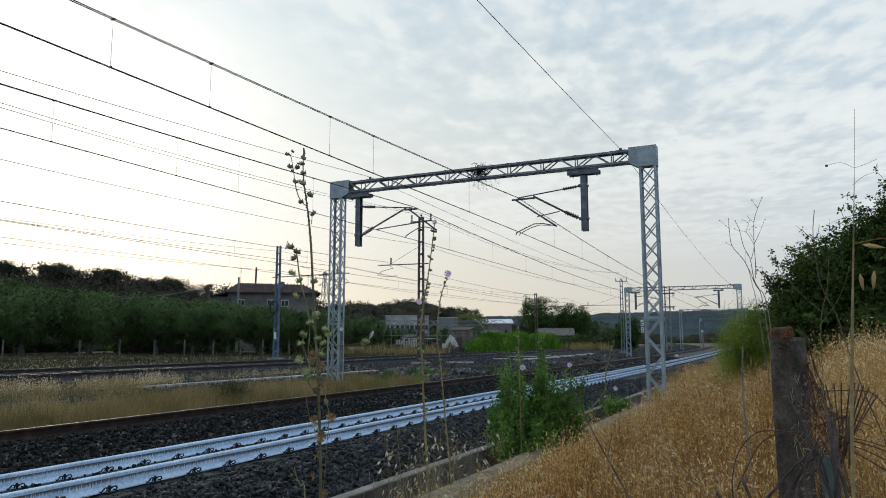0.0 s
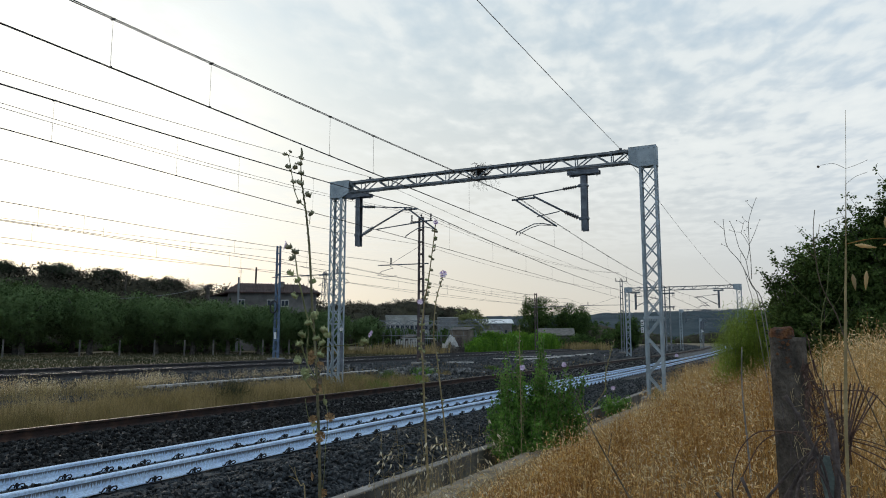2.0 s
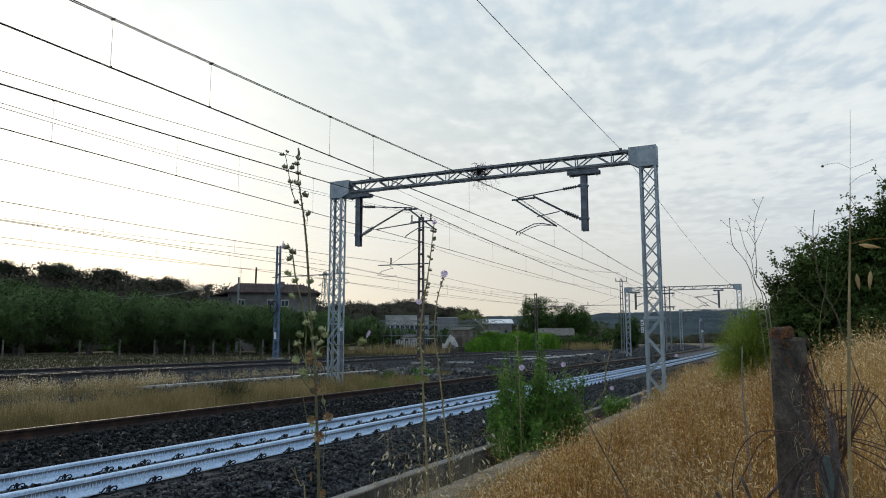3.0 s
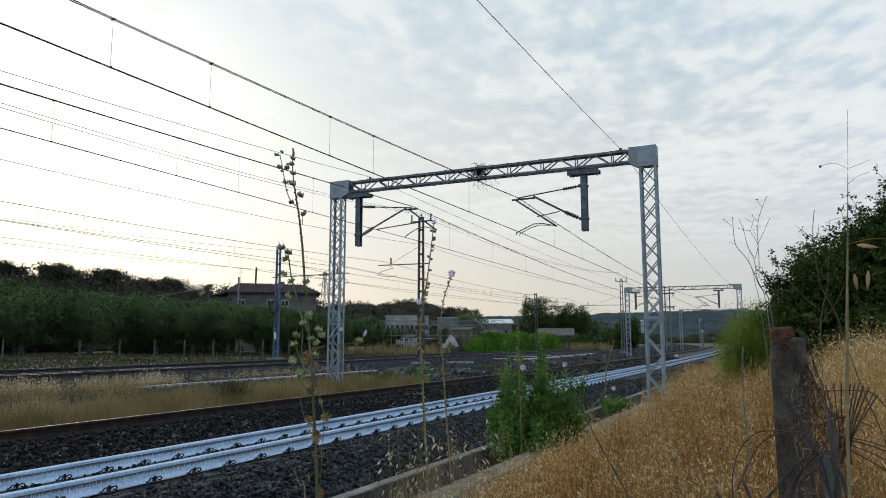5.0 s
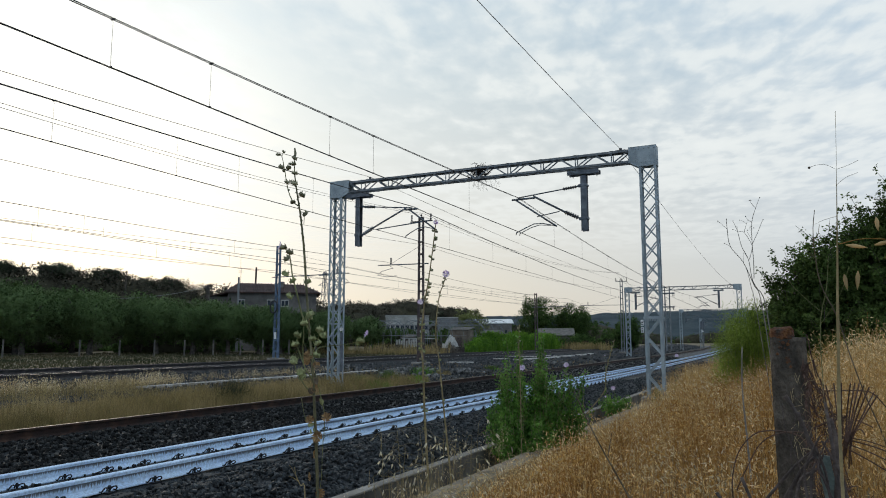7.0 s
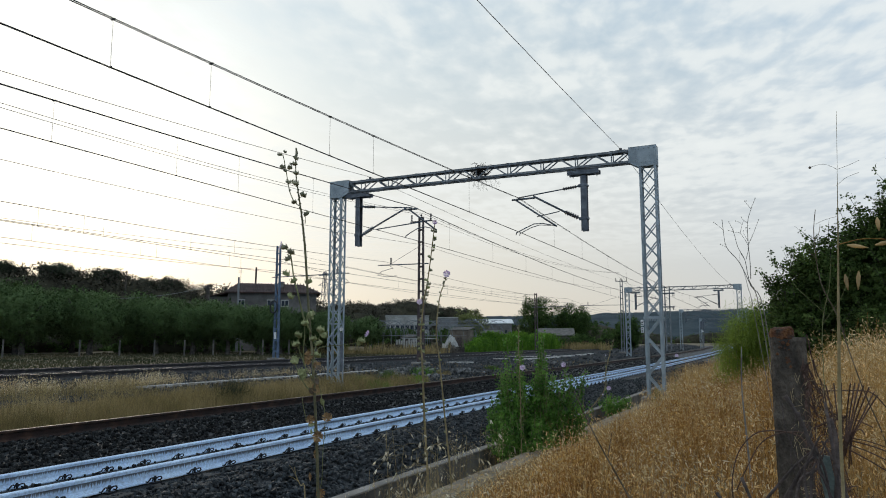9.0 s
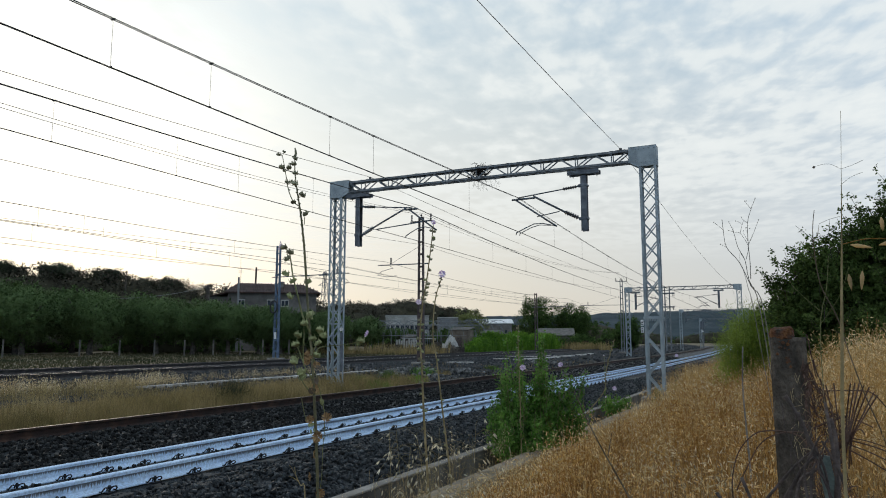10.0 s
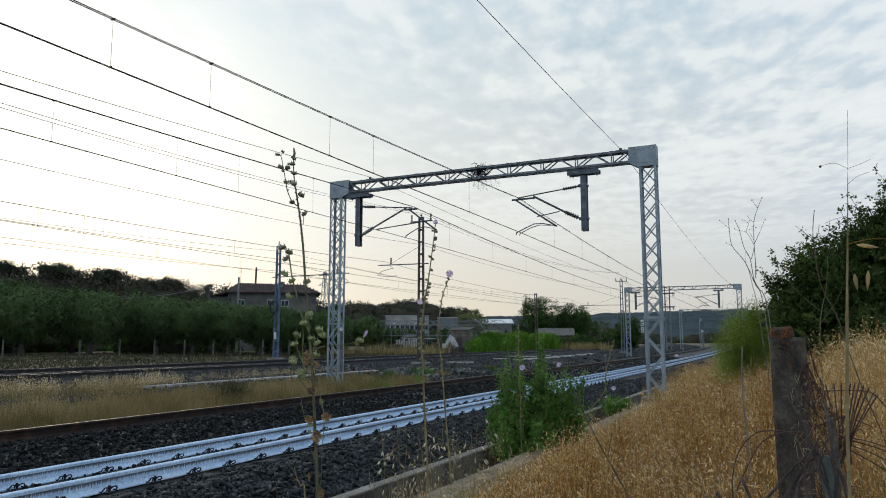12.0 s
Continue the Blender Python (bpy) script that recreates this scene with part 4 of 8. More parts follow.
M.update({
    "straw": mat("dry_straw", (0.30, 0.132, 0.026), (0.105, 0.042, 0.008), (0.50, 0.25, 0.065), 2.2, 30, 0.85, bump=0, random_tint=0.3, trans=0.25, space="World"),
    "straw_pale": mat("bleached_straw", (0.46, 0.34, 0.17), (0.33, 0.23, 0.10), (0.60, 0.48, 0.28), 1.5, 30, 0.85, bump=0, random_tint=0.25, trans=0.25, space="World"),
    "straw_dull": mat("dull_tan_straw", (0.33, 0.245, 0.10), (0.155, 0.12, 0.042), (0.49, 0.38, 0.19), 0.55, 9, 0.85, bump=0, random_tint=0.3, trans=0.2, space="World"),
    "oat": mat("oat_spikelets", (0.66, 0.385, 0.115), (0.36, 0.18, 0.04), (0.88, 0.64, 0.29), 2.0, 40, 0.8, bump=0, random_tint=0.3, trans=0.3, space="World"),
    "oat_tan": mat("tan_spikelets", (0.78, 0.56, 0.27), (0.56, 0.36, 0.13), (0.90, 0.74, 0.45), 2.0, 40, 0.8, bump=0, random_tint=0.3, trans=0.4, space="World"),
    "husk_white": mat("bleached_empty_husks", (0.80, 0.72, 0.54), (0.62, 0.52, 0.34), (0.90, 0.85, 0.70), 20, 90, 0.8, bump=0, random_tint=0.2, trans=0.5),
    "straw_tan": mat("tan_straw", (0.50, 0.30, 0.10), (0.33, 0.18, 0.05), (0.64, 0.43, 0.18), 1.5, 30, 0.85, bump=0, random_tint=0.25, trans=0.3, space="World"),
    "oat_pale": mat("bleached_spikelets", (0.76, 0.62, 0.38), (0.56, 0.41, 0.20), (0.88, 0.77, 0.54), 2.0, 40, 0.8, bump=0, random_tint=0.3, trans=0.5, space="World"),
    "verge": mat("dull_verge_grass", (0.062, 0.062, 0.026), (0.028, 0.036, 0.012), (0.115, 0.09, 0.045), 0.16, 6, 0.9, bump=0, random_tint=0.12, trans=0.1, space="World"),
    "olive": mat("olive_leaves", (0.125, 0.19, 0.068), (0.085, 0.135, 0.047), (0.17, 0.25, 0.095), 0.35, 3, 0.85, bump=0, random_tint=0.08, trans=0.1, spec=0.15, space="World"),
    "tree_leaf": mat("dark_broad_leaves", (0.075, 0.13, 0.032), (0.04, 0.07, 0.017), (0.13, 0.20, 0.055), 1.2, 9, 0.85, bump=0, random_tint=0.4, trans=0.3, spec=0.15, space="World"),
    "bank_leaf": mat("small_dark_leaves", (0.10, 0.155, 0.040), (0.05, 0.083, 0.02), (0.175, 0.25, 0.07), 1.2, 9, 0.8, bump=0, random_tint=0.4, trans=0.35, spec=0.15, space="World"),
    "wood_leaf": mat("far_wood_leaves", (0.068, 0.060, 0.036), (0.04, 0.036, 0.021), (0.10, 0.09, 0.055), 0.15, 1.5, 0.9, bump=0, random_tint=0.4, trans=0.1, space="World"),
    "pine_leaf": mat("pine_needles", (0.045, 0.056, 0.028), (0.022, 0.028, 0.014), (0.075, 0.088, 0.048), 0.4, 3, 0.9, bump=0, random_tint=0.4, trans=0.1, space="World"),
    "reed": mat("green_reed", (0.12, 0.255, 0.016), (0.05, 0.12, 0.007), (0.19, 0.34, 0.03), 0.6, 5, 0.8, bump=0, random_tint=0.3, trans=0.25, space="World"),
    "pale_leaf": mat("yellow_green_leaves", (0.22, 0.25, 0.08), (0.14, 0.165, 0.045), (0.30, 0.33, 0.12), 2, 20, 0.8, bump=0, random_tint=0.3, trans=0.4, space="World"),
    "fennel": mat("fennel_fronds", (0.25, 0.335, 0.045), (0.16, 0.225, 0.026), (0.34, 0.43, 0.08), 2, 20, 0.8, bump=0, random_tint=0.3, trans=0.35, space="World"),
    "mallow": mat("mallow_leaves", (0.115, 0.25, 0.035), (0.05, 0.12, 0.015), (0.21, 0.38, 0.075), 3, 30, 0.7, bump=0, random_tint=0.35, trans=0.35, space="World"),
    "stem_green": mat("pale_green_stem", (0.20, 0.21, 0.08), (0.12, 0.12, 0.045), (0.30, 0.30, 0.15), 12, 80, 0.8),
    "stem_dry": mat("dry_brown_stem", (0.13, 0.095, 0.06), (0.07, 0.05, 0.032), (0.22, 0.17, 0.11), 12, 80, 0.85),
    "stem_grey": mat("dry_grey_stem", (0.24, 0.22, 0.19), (0.14, 0.13, 0.11), (0.34, 0.31, 0.27), 12, 80, 0.85),
    "pod": mat("seed_capsule", (0.25, 0.235, 0.14), (0.14, 0.13, 0.075), (0.38, 0.36, 0.23), 25, 120, 0.85, random_tint=0.2),
    "pod_green": mat("green_seed_capsule", (0.30, 0.32, 0.14), (0.17, 0.19, 0.075), (0.43, 0.44, 0.22), 25, 120, 0.85, random_tint=0.2),
    "petal": mat("lilac_petals", (0.80, 0.68, 0.84), (0.56, 0.34, 0.66), (0.88, 0.80, 0.90), 32, 120, 0.7, bump=0, trans=0.45),
    "bark": mat("grey_bark", (0.09, 0.075, 0.06), (0.04, 0.034, 0.028), (0.15, 0.13, 0.105), 4, 30, 0.95, bump=0.8),
    # aerial haze is put into the blue-grey of the hills
    "hill": mat("haze_tinted_hill", (0.042, 0.062, 0.070), (0.024, 0.040, 0.047), (0.060, 0.082, 0.088), 0.035, 0.25, 1.0, bump=0, spec=0.1, space="World"),
    # shade in the gaps of the far canopy, put into a dark filler colour
    "under": mat("painted_canopy_shade", (0.05, 0.046, 0.028), (0.026, 0.025, 0.015), (0.075, 0.07, 0.042), 0.3, 3, 1.0, bump=0.3, spec=0.1, space="World"),
    "roof": mat("clay_roof_tiles", (0.06, 0.036, 0.03), (0.035, 0.022, 0.018), (0.10, 0.06, 0.048), 1.2, 12, 0.9, bump=0.4, random_tint=0.2),
    "plaster_brown": mat("weathered_brown_plaster", (0.20, 0.16, 0.125), (0.11, 0.085, 0.065), (0.28, 0.23, 0.18), 1.2, 14, 0.95),
    "plaster": mat("grey_plaster", (0.17, 0.155, 0.14), (0.11, 0.10, 0.09), (0.23, 0.21, 0.19), 0.8, 12, 0.95),
    "plaster_white": mat("dull_white_plaster", (0.23, 0.23, 0.225), (0.15, 0.15, 0.146), (0.31, 0.31, 0.30), 0.6, 9, 0.9),
    "white_wall": mat("whitewashed_wall", (0.437, 0.429, 0.39), (0.312, 0.304, 0.273), (0.53, 0.523, 0.484), 0.5, 8, 0.9),
    "tarp": mat("torn_white_sheet", (0.62, 0.61, 0.57), (0.42, 0.41, 0.38), (0.74, 0.73, 0.69), 1.5, 12, 0.7, trans=0.3),
    "glass": mat("dark_window_glass", (0.03, 0.035, 0.045), rough=0.15, bump=0),
    "post": mat("old_concrete_post", (0.088, 0.071, 0.054), (0.036, 0.029, 0.022), (0.16, 0.132, 0.102), 22, 130, 0.95, bump=0.7, stretch=(1, 1, 0.55)),
    "lichen": mat("rust_orange_lichen", (0.15, 0.06, 0.025), (0.06, 0.04, 0.028), (0.23, 0.10, 0.035), 40, 180, 0.95, bump=0.9),
    "mesh_rust": mat("rusted_wire", (0.115, 0.068, 0.052), (0.055, 0.034, 0.028), (0.19, 0.115, 0.08), 20, 150, 0.9, bump=0.3),
    "board": mat("grey_green_board", (0.16, 0.20, 0.18), (0.09, 0.115, 0.10), (0.23, 0.27, 0.25), 10, 90, 0.9),
})


M["dead_wood"] = mat("dark_dead_wood", (0.105, 0.08, 0.07), (0.05, 0.038, 0.034), (0.18, 0.14, 0.12), 14, 90, 0.9, bump=0.5)


# ------------------------------------------------------------------ cloud sheet
def cloud_mat():
    m = bpy.data.materials.new("thin_evening_cloud")
    m.use_nodes = True
    t = m.node_tree
    t.nodes.clear()
    out = t.nodes.new("ShaderNodeOutputMaterial")
    tc = t.nodes.new("ShaderNodeTexCoord")
    mp = t.nodes.new("ShaderNodeMapping")
    turn = t.nodes.new("ShaderNodeMapping")
    turn.inputs["Rotation"].default_value = (0, 0, radians(-14))
    link(t, tc.outputs["Object"], turn.inputs[0])
    mp.inputs["Scale"].default_value = (0.0205, 0.0115, 1)
    link(t, turn.outputs[0], mp.inputs[0])
    n = t.nodes.new("ShaderNodeTexNoise")
    n.inputs["Scale"].default_value, n.inputs["Detail"].default_value, n.inputs["Roughness"].default_value, n.inputs["Distortion"].default_value = 1.0, 4, 0.5, 0.15
    link(t, mp.outputs[0], n.inputs["Vector"])
    mp2 = t.nodes.new("ShaderNodeMapping")
    mp2.inputs["Scale"].default_value = (0.0012, 0.0015, 1)
    mp2.inputs["Location"].default_value = (3.3, 1.7, 0)
    link(t, tc.outputs["Object"], mp2.inputs[0])
    big = t.nodes.new("ShaderNodeTexNoise")
    big.inputs["Scale"].default_value, big.inputs["Detail"].default_value = 1.0, 3
    link(t, mp2.outputs[0], big.inputs["Vector"])
    mp3 = t.nodes.new("ShaderNodeMapping")
    mp3.inputs["Scale"].default_value = (0.0042, 0.0055, 1)
    mp3.inputs["Location"].default_value = (1.4, 5.2, 0)
    link(t, turn.outputs[0], mp3.inputs[0])
    bank = t.nodes.new("ShaderNodeTexNoise")
    bank.inputs["Scale"].default_value, bank.inputs["Detail"].default_value = 1.0, 3
    link(t, mp3.outputs[0], bank.inputs["Vector"])
    small = math_node(t, "ADD", n.outputs["Fac"], math_node(t, "MULTIPLY", math_node(t, "SUBTRACT", bank.outputs["Fac"], 0.5), 0.8))
    dens = math_node(t, "ADD", small, math_node(t, "MULTIPLY", math_node(t, "SUBTRACT", big.outputs["Fac"], 0.5), 0.9))
    r = ramp_node(t, [(0.26, 0.0), (0.46, 0.36), (0.62, 0.80), (0.85, 1.0)])
    link(t, dens, r.inputs[0])
    ln = t.nodes.new("ShaderNodeVectorMath")
    ln.operation = "LENGTH"
    link(t, tc.outputs["Object"], ln.inputs[0])
    fade = ramp_node(t, [(0.0, 1.0), (0.35, 0.9), (0.95, 0.0)])
    link(t, math_node(t, "DIVIDE", ln.outputs["Value"], 4400.0), fade.inputs[0])
    fac = math_node(t, "MULTIPLY", math_node(t, "MULTIPLY", r.outputs[0], fade.outputs[0]), 0.85)
    em = t.nodes.new("ShaderNodeEmission")
    em.inputs[0].default_value, em.inputs[1].default_value = (0.91, 0.940, 0.918, 1), 1.0
    tr = t.nodes.new("ShaderNodeBsdfTransparent")
    mx = t.nodes.new("ShaderNodeMixShader")
    link(t, fac, mx.inputs[0])
    link(t, tr.outputs[0], mx.inputs[1])
    link(t, em.outputs[0], mx.inputs[2])
    link(t, mx.outputs[0], out.inputs[0])
    m.cycles.emission_sampling = "NONE"
    return m


CLOUD_Z = 430.0
me = bpy.data.meshes.new("cloud_sheet")
ring = [(4400 * math.cos(i * math.tau / 48), 4400 * math.sin(i * math.tau / 48), 0) for i in range(48)]
me.from_pydata(ring, [], [tuple(range(48))])
me.materials.append(cloud_mat())
cloud_sheet = tagged(new("cloud_sheet", me), "thin rippled cream and grey evening clouds", "clouds", kind="structure")
cloud_sheet.location = (0, 0, CLOUD_Z)


# ------------------------------------------------------------------ leaves and blades
def leaf_quads(rng, pos, length, width, droop=0.3):
    """Pointed leaf quads at pos, turned at random."""
    n = len(pos)
    d = rng.normal(0, 1, (n, 3))
    d[:, 2] = d[:, 2] * 0.7 - droop
    d /= np.linalg.norm(d, axis=1)[:, None]
    s = np.cross(d, rng.normal(0, 1, (n, 3)))
    s /= np.linalg.norm(s, axis=1)[:, None] + 1e-9
    L, W = (length * rng.uniform(0.6, 1.25, n))[:, None], (width * rng.uniform(0.6, 1.25, n))[:, None]
    v = np.stack([pos, pos + d * L * 0.45 + s * W / 2, pos + d * L, pos + d * L * 0.45 - s * W / 2], 1)
    return v.reshape(-1, 3), np.arange(4 * n).reshape(-1, 4)


def soften(me, normals, faces):
    """Lets leaf quads share the shading of the clump that they belong to; faces turn to the outer side."""
    v = np.empty(len(me.vertices) * 3, np.float32)
    me.vertices.foreach_get("co", v)
    v = v.reshape(-1, 3)
    fn = np.cross(v[faces[:, 1]] - v[faces[:, 0]], v[faces[:, 3]] - v[faces[:, 0]])
    flip = (fn * normals).sum(1) < 0
    f = faces.copy()
    f[flip] = f[flip][:, ::-1]
    me.loops.foreach_set("vertex_index", f.ravel().astype(np.int32))
    me.update(calc_edges=True)
    vn = np.repeat(normals, 4, 0)
    vn /= np.linalg.norm(vn, axis=1)[:, None] + 1e-9
    me.polygons.foreach_set("use_smooth", [True] * len(faces))
    me.normals_split_custom_set_from_vertices(vn.tolist())


def clump_points(rng, centre, radii, clumps, per, size, hollow=0.55, lumpy=0.25):
    """Leaf positions in clumps that fill an uneven ellipsoid, thicker towards its skin."""
    d = rng.normal(0, 1, (clumps, 3))
    d /= np.linalg.norm(d, axis=1)[:, None]
    r = rng.uniform(hollow ** 3, 1, clumps) ** (1 / 3) * (1 + lumpy * np.sin(d[:, 0] * 5 + centre[0]) * np.cos(d[:, 2] * 4 + d[:, 1] * 3 + centre[1]))
    c = np.asarray(centre) + d * r[:, None] * np.asarray(radii)
    e = rng.normal(0, 1, (clumps, per, 3))
    e *= (rng.uniform(0, 1, (clumps, per)) ** 0.45 / np.linalg.norm(e, axis=2))[:, :, None] * 1.75
    p = c[:, None] + e * size * np.array([1, 1, 0.8])
    return c, p.reshape(-1, 3)


def blades(rng, base, height, width, lean=0.25, wind=(0.06, 0.0), segs=3):
    """Thin tapering ribbons that rise from base and bend over."""
    n = len(base)
    a = rng.uniform(0, 2 * np.pi, n)
    side = np.stack([np.cos(a), np.sin(a), np.zeros(n)], -1)
    b = rng.uniform(0, 2 * np.pi, n)
    k = np.abs(rng.normal(0, lean, n))
    tilt = np.stack([np.cos(b) * k + wind[0], np.sin(b) * k + wind[1], np.zeros(n)], -1)
    vs = []
    for i in range(segs + 1):
        q = i / segs
        p = base + tilt * (height * q * q)[:, None] + np.array([0, 0, 1.0]) * (height * q * (1 - 0.12 * q * k))[:, None]
        w = (width * (1 - 0.75 * q))[:, None]
        vs += [p - side * w / 2, p + side * w / 2]
    v = np.stack(vs, 1)
    f = np.array([(2 * i, 2 * i + 1, 2 * i + 3, 2 * i + 2) for i in range(segs)])
    m = 2 * (segs + 1)
    return v.reshape(-1, 3), (f[None] + m * np.arange(n)[:, None, None]).reshape(-1, 4), v[:, -2] * 0.5 + v[:, -1] * 0.5, tilt


def spikelets(rng, tips, tilt, per, spread, length, width):
    """Hanging oat spikelets below and round the stem tips."""
    n = len(tips)
    p = np.repeat(tips, per, 0) + np.stack([rng.normal(0, spread * 0.45, n * per), rng.normal(0, spread * 0.45, n * per), -rng.uniform(0, spread * 2.2, n * per)], -1)
    d = np.stack([rng.normal(0.15, 0.5, n * per), rng.normal(0, 0.5, n * per), rng.normal(-0.55, 0.55, n * per)], -1)
    d /= np.linalg.norm(d, axis=1)[:, None]
    s = np.cross(d, rng.normal(0, 1, d.shape))
    s /= np.linalg.norm(s, axis=1)[:, None] + 1e-9
    L, W = (length * rng.uniform(0.6, 1.3, n * per))[:, None], (width * rng.uniform(0.7, 1.3, n * per))[:, None]
    v = np.stack([p, p + d * L * 0.4 + s * W / 2, p + d * L, p + d * L * 0.4 - s * W / 2], 1)
    return v.reshape(-1, 3), np.arange(4 * n * per).reshape(-1, 4)


def grass_patch(name, label, seed, cells, material, seeds_material, wind=(0.05, 0.0), keep=None, low=0.0, husk=1.0):
    """cells: (x0, x1, y0, y1, per square metre, height, spikelets a stem, blade width)."""
    rng = np.random.default_rng(seed)
    V, F, o, SV, SF, so = [], [], 0, [], [], 0
    for x0, x1, y0, y1, per, hgt, spk, wid in cells:
        n = int((x1 - x0) * (y1 - y0) * per)
        x, y = rng.uniform(x0, x1, n), rng.uniform(y0, y1, n)
        ok = np.array([keep(a, b) for a, b in zip(x, y)]) if keep else np.ones(n, bool)
        patch = np.array([noise.noise((a * 1.3, b * 1.3, 7.0)) for a, b in zip(x, y)])
        ok &= rng.uniform(-0.9, 0.3, n) < patch + 0.25
        x, y, patch = x[ok], y[ok], patch[ok]
        base = np.stack([x, y, np.array([ground_z(a, b) for a, b in zip(x, y)]) - 0.02], -1)
        h = hgt * rng.uniform(0.45, 1.12, len(x)) * (1 + 0.55 * patch)
        if low:
            h *= np.clip((x + low - np.array([shift(t) for t in y])) / 2.0, 0.13, 1.0)
        v, f, tips, tilt = blades(rng, base, h, np.full(len(x), wid), 0.28, wind, 2)
        V.append(v), F.append(f + o)
        o += len(v)
        if spk:
            has = rng.uniform(0, 1, len(tips)) < 0.65
            sv, sf = spikelets(rng, tips[has], tilt[has], spk, 0.07 + wid * 5, husk * (0.024 + wid * 1.6), husk * (0.0050 + wid * 0.6))
            SV.append(sv), SF.append(sf + so)
            so += len(sv)
    g = stuff(name, np.concatenate(V), np.concatenate(F), material, label, "grass")
    if SV:
        stuff("oat_seed_heads", np.concatenate(SV), np.concatenate(SF), seeds_material, "pale hanging wild oat spikelets above the dry grass", "grass")
    return g


def in_bank(x, y):
    return x > -3.58 + shift(y) and math.hypot(x, y) > 1.15 and x < 0.22 * y + 1.4 and not (abs(x) < 0.5 and y < 0.9)


grass_patch("dry_grass", "golden dry wild oat grass on the bank", 11, [
    (-3.4, 1.6, 1.0, 4.0, 500, 0.46, 4, 0.0035), (-3.6, 2.2, 4.0, 8.0, 430, 0.50, 4, 0.0042), (-3.7, 3.0, 8.0, 14.0, 330, 0.55, 4, 0.006), (-4.0, 4.5, 14.0, 26.0, 170, 0.60, 3, 0.009), (-5.0, 8, 26, 60, 40, 0.6, 2, 0.018)],
    "straw", "oat", keep=lambda x, y: in_bank(x, y) and not (x > 0.22 and 3.0 < y < 13 and (x * 97.7 + y * 61.3) % 1 < 0.72), low=3.5)
grass_patch("bleached_grass", "sparse bleached oat stems standing out of the bank grass", 14, [
    (-3.6, 1.4, 1.6, 6.0, 110, 0.55, 8, 0.0032), (-3.8, 2.0, 6.0, 12.0, 95, 0.60, 8, 0.005), (-3.9, 3, 12, 26, 90, 0.62, 7, 0.010), (0.08, 1.0, 2.9, 4.6, 300, 0.5, 5, 0.0035), (0.25, 2.4, 3.2, 10, 200, 0.62, 8, 0.005), (0.3, 3.4, 4.5, 12, 300, 0.52, 4, 0.006)],
    "straw_tan", "oat_tan", keep=lambda x, y: in_bank(x - 0.55, y) and math.hypot(x, y) > 1.7, low=3.6)
grass_patch("far_oats", "pale oat heads standing over the bank grass by a gantry", 19, [(-3.9, 2.6, 9, 15, 26, 0.60, 7, 0.006), (-4.0, 3.4, 15, 30, 40, 0.66, 6, 0.008)], "straw_tan", "oat_pale", keep=lambda x, y: in_bank(x - 0.1, y), low=3.8, husk=1.7)
grass_patch("near_husks", "bleached oat husks over the nearest bank grass", 20, [(-3.7, 0.2, 1.8, 5.0, 75, 0.50, 7, 0.0025), (-3.8, 1.0, 5.0, 9.0, 60, 0.55, 7, 0.004)], "straw_tan", "oat_pale", keep=lambda x, y: in_bank(x - 0.1, y) and math.hypot(x, y) > 1.9, low=3.8, husk=0.85)
grass_patch("edge_grass", "tall dry grass and oats leaning over the far edging", 18, [(-4.05, -3.2, 20.6, 23, 110, 0.42, 7, 0.007), (-4.6, -3.1, 23, 44, 90, 0.85, 4, 0.011), (-5.2, -3.3, 44, 75, 40, 0.9, 3, 0.018)], "straw_tan", "oat_tan", keep=lambda x, y: x - shift(y) > -4.3)
def in_strip(x, y):
    return -19.5 < x - shift(y) < -12.9


grass_patch("strip_grass", "dull tan dry grass between the tracks", 12, [(-15.7, -13.0, 3, 26, 470, 0.53, 0, 0.0105), (-16.7, -15.6, 3, 26, 400, 0.42, 0, 0.010), (-18.4, -16.6, 3, 15.5, 300, 0.42, 0, 0.010), (-17.4, -16.6, 14.5, 26, 200, 0.2, 0, 0.010), (-17.6, -13, 26, 60, 7, 0.22, 1, 0.02), (-19.5, -17.0, 20, 40, 6, 0.25, 3, 0.012)], "straw_dull", "oat", keep=in_strip)
grass_patch("strip_oats", "pale wild oats with seed heads on the gravel edge", 16, [(-19.6, -18.2, 5, 18.0, 85, 0.42, 16, 0.018), (-20.0, -18.6, 18.0, 28, 34, 0.34, 9, 0.015), (-17.4, -16.2, 5, 20, 8, 0.6, 7, 0.008)], "straw_pale", "oat_pale")
grass_patch("yard_grass", "tall tan dry grass before the greenhouse frames", 17, [(-48, -41, 62, 67, 26, 0.8, 0, 0.045), (-42, -33.0, 64.5, 70.0, 34, 1.05, 0, 0.045), (-31.5, -25.0, 105, 112, 22, 1.15, 0, 0.10)], "straw_dull", "oat")
grass_patch("verge_grass", "dull dry grass along the orchard fence", 13, [(-60, -33, 20, 62, 17, 0.16, 0, 0.09), (-50, -33, 62, 110, 6, 0.3, 0, 0.05)], "verge", "oat", keep=lambda x, y: x - shift(y) < -32.5)


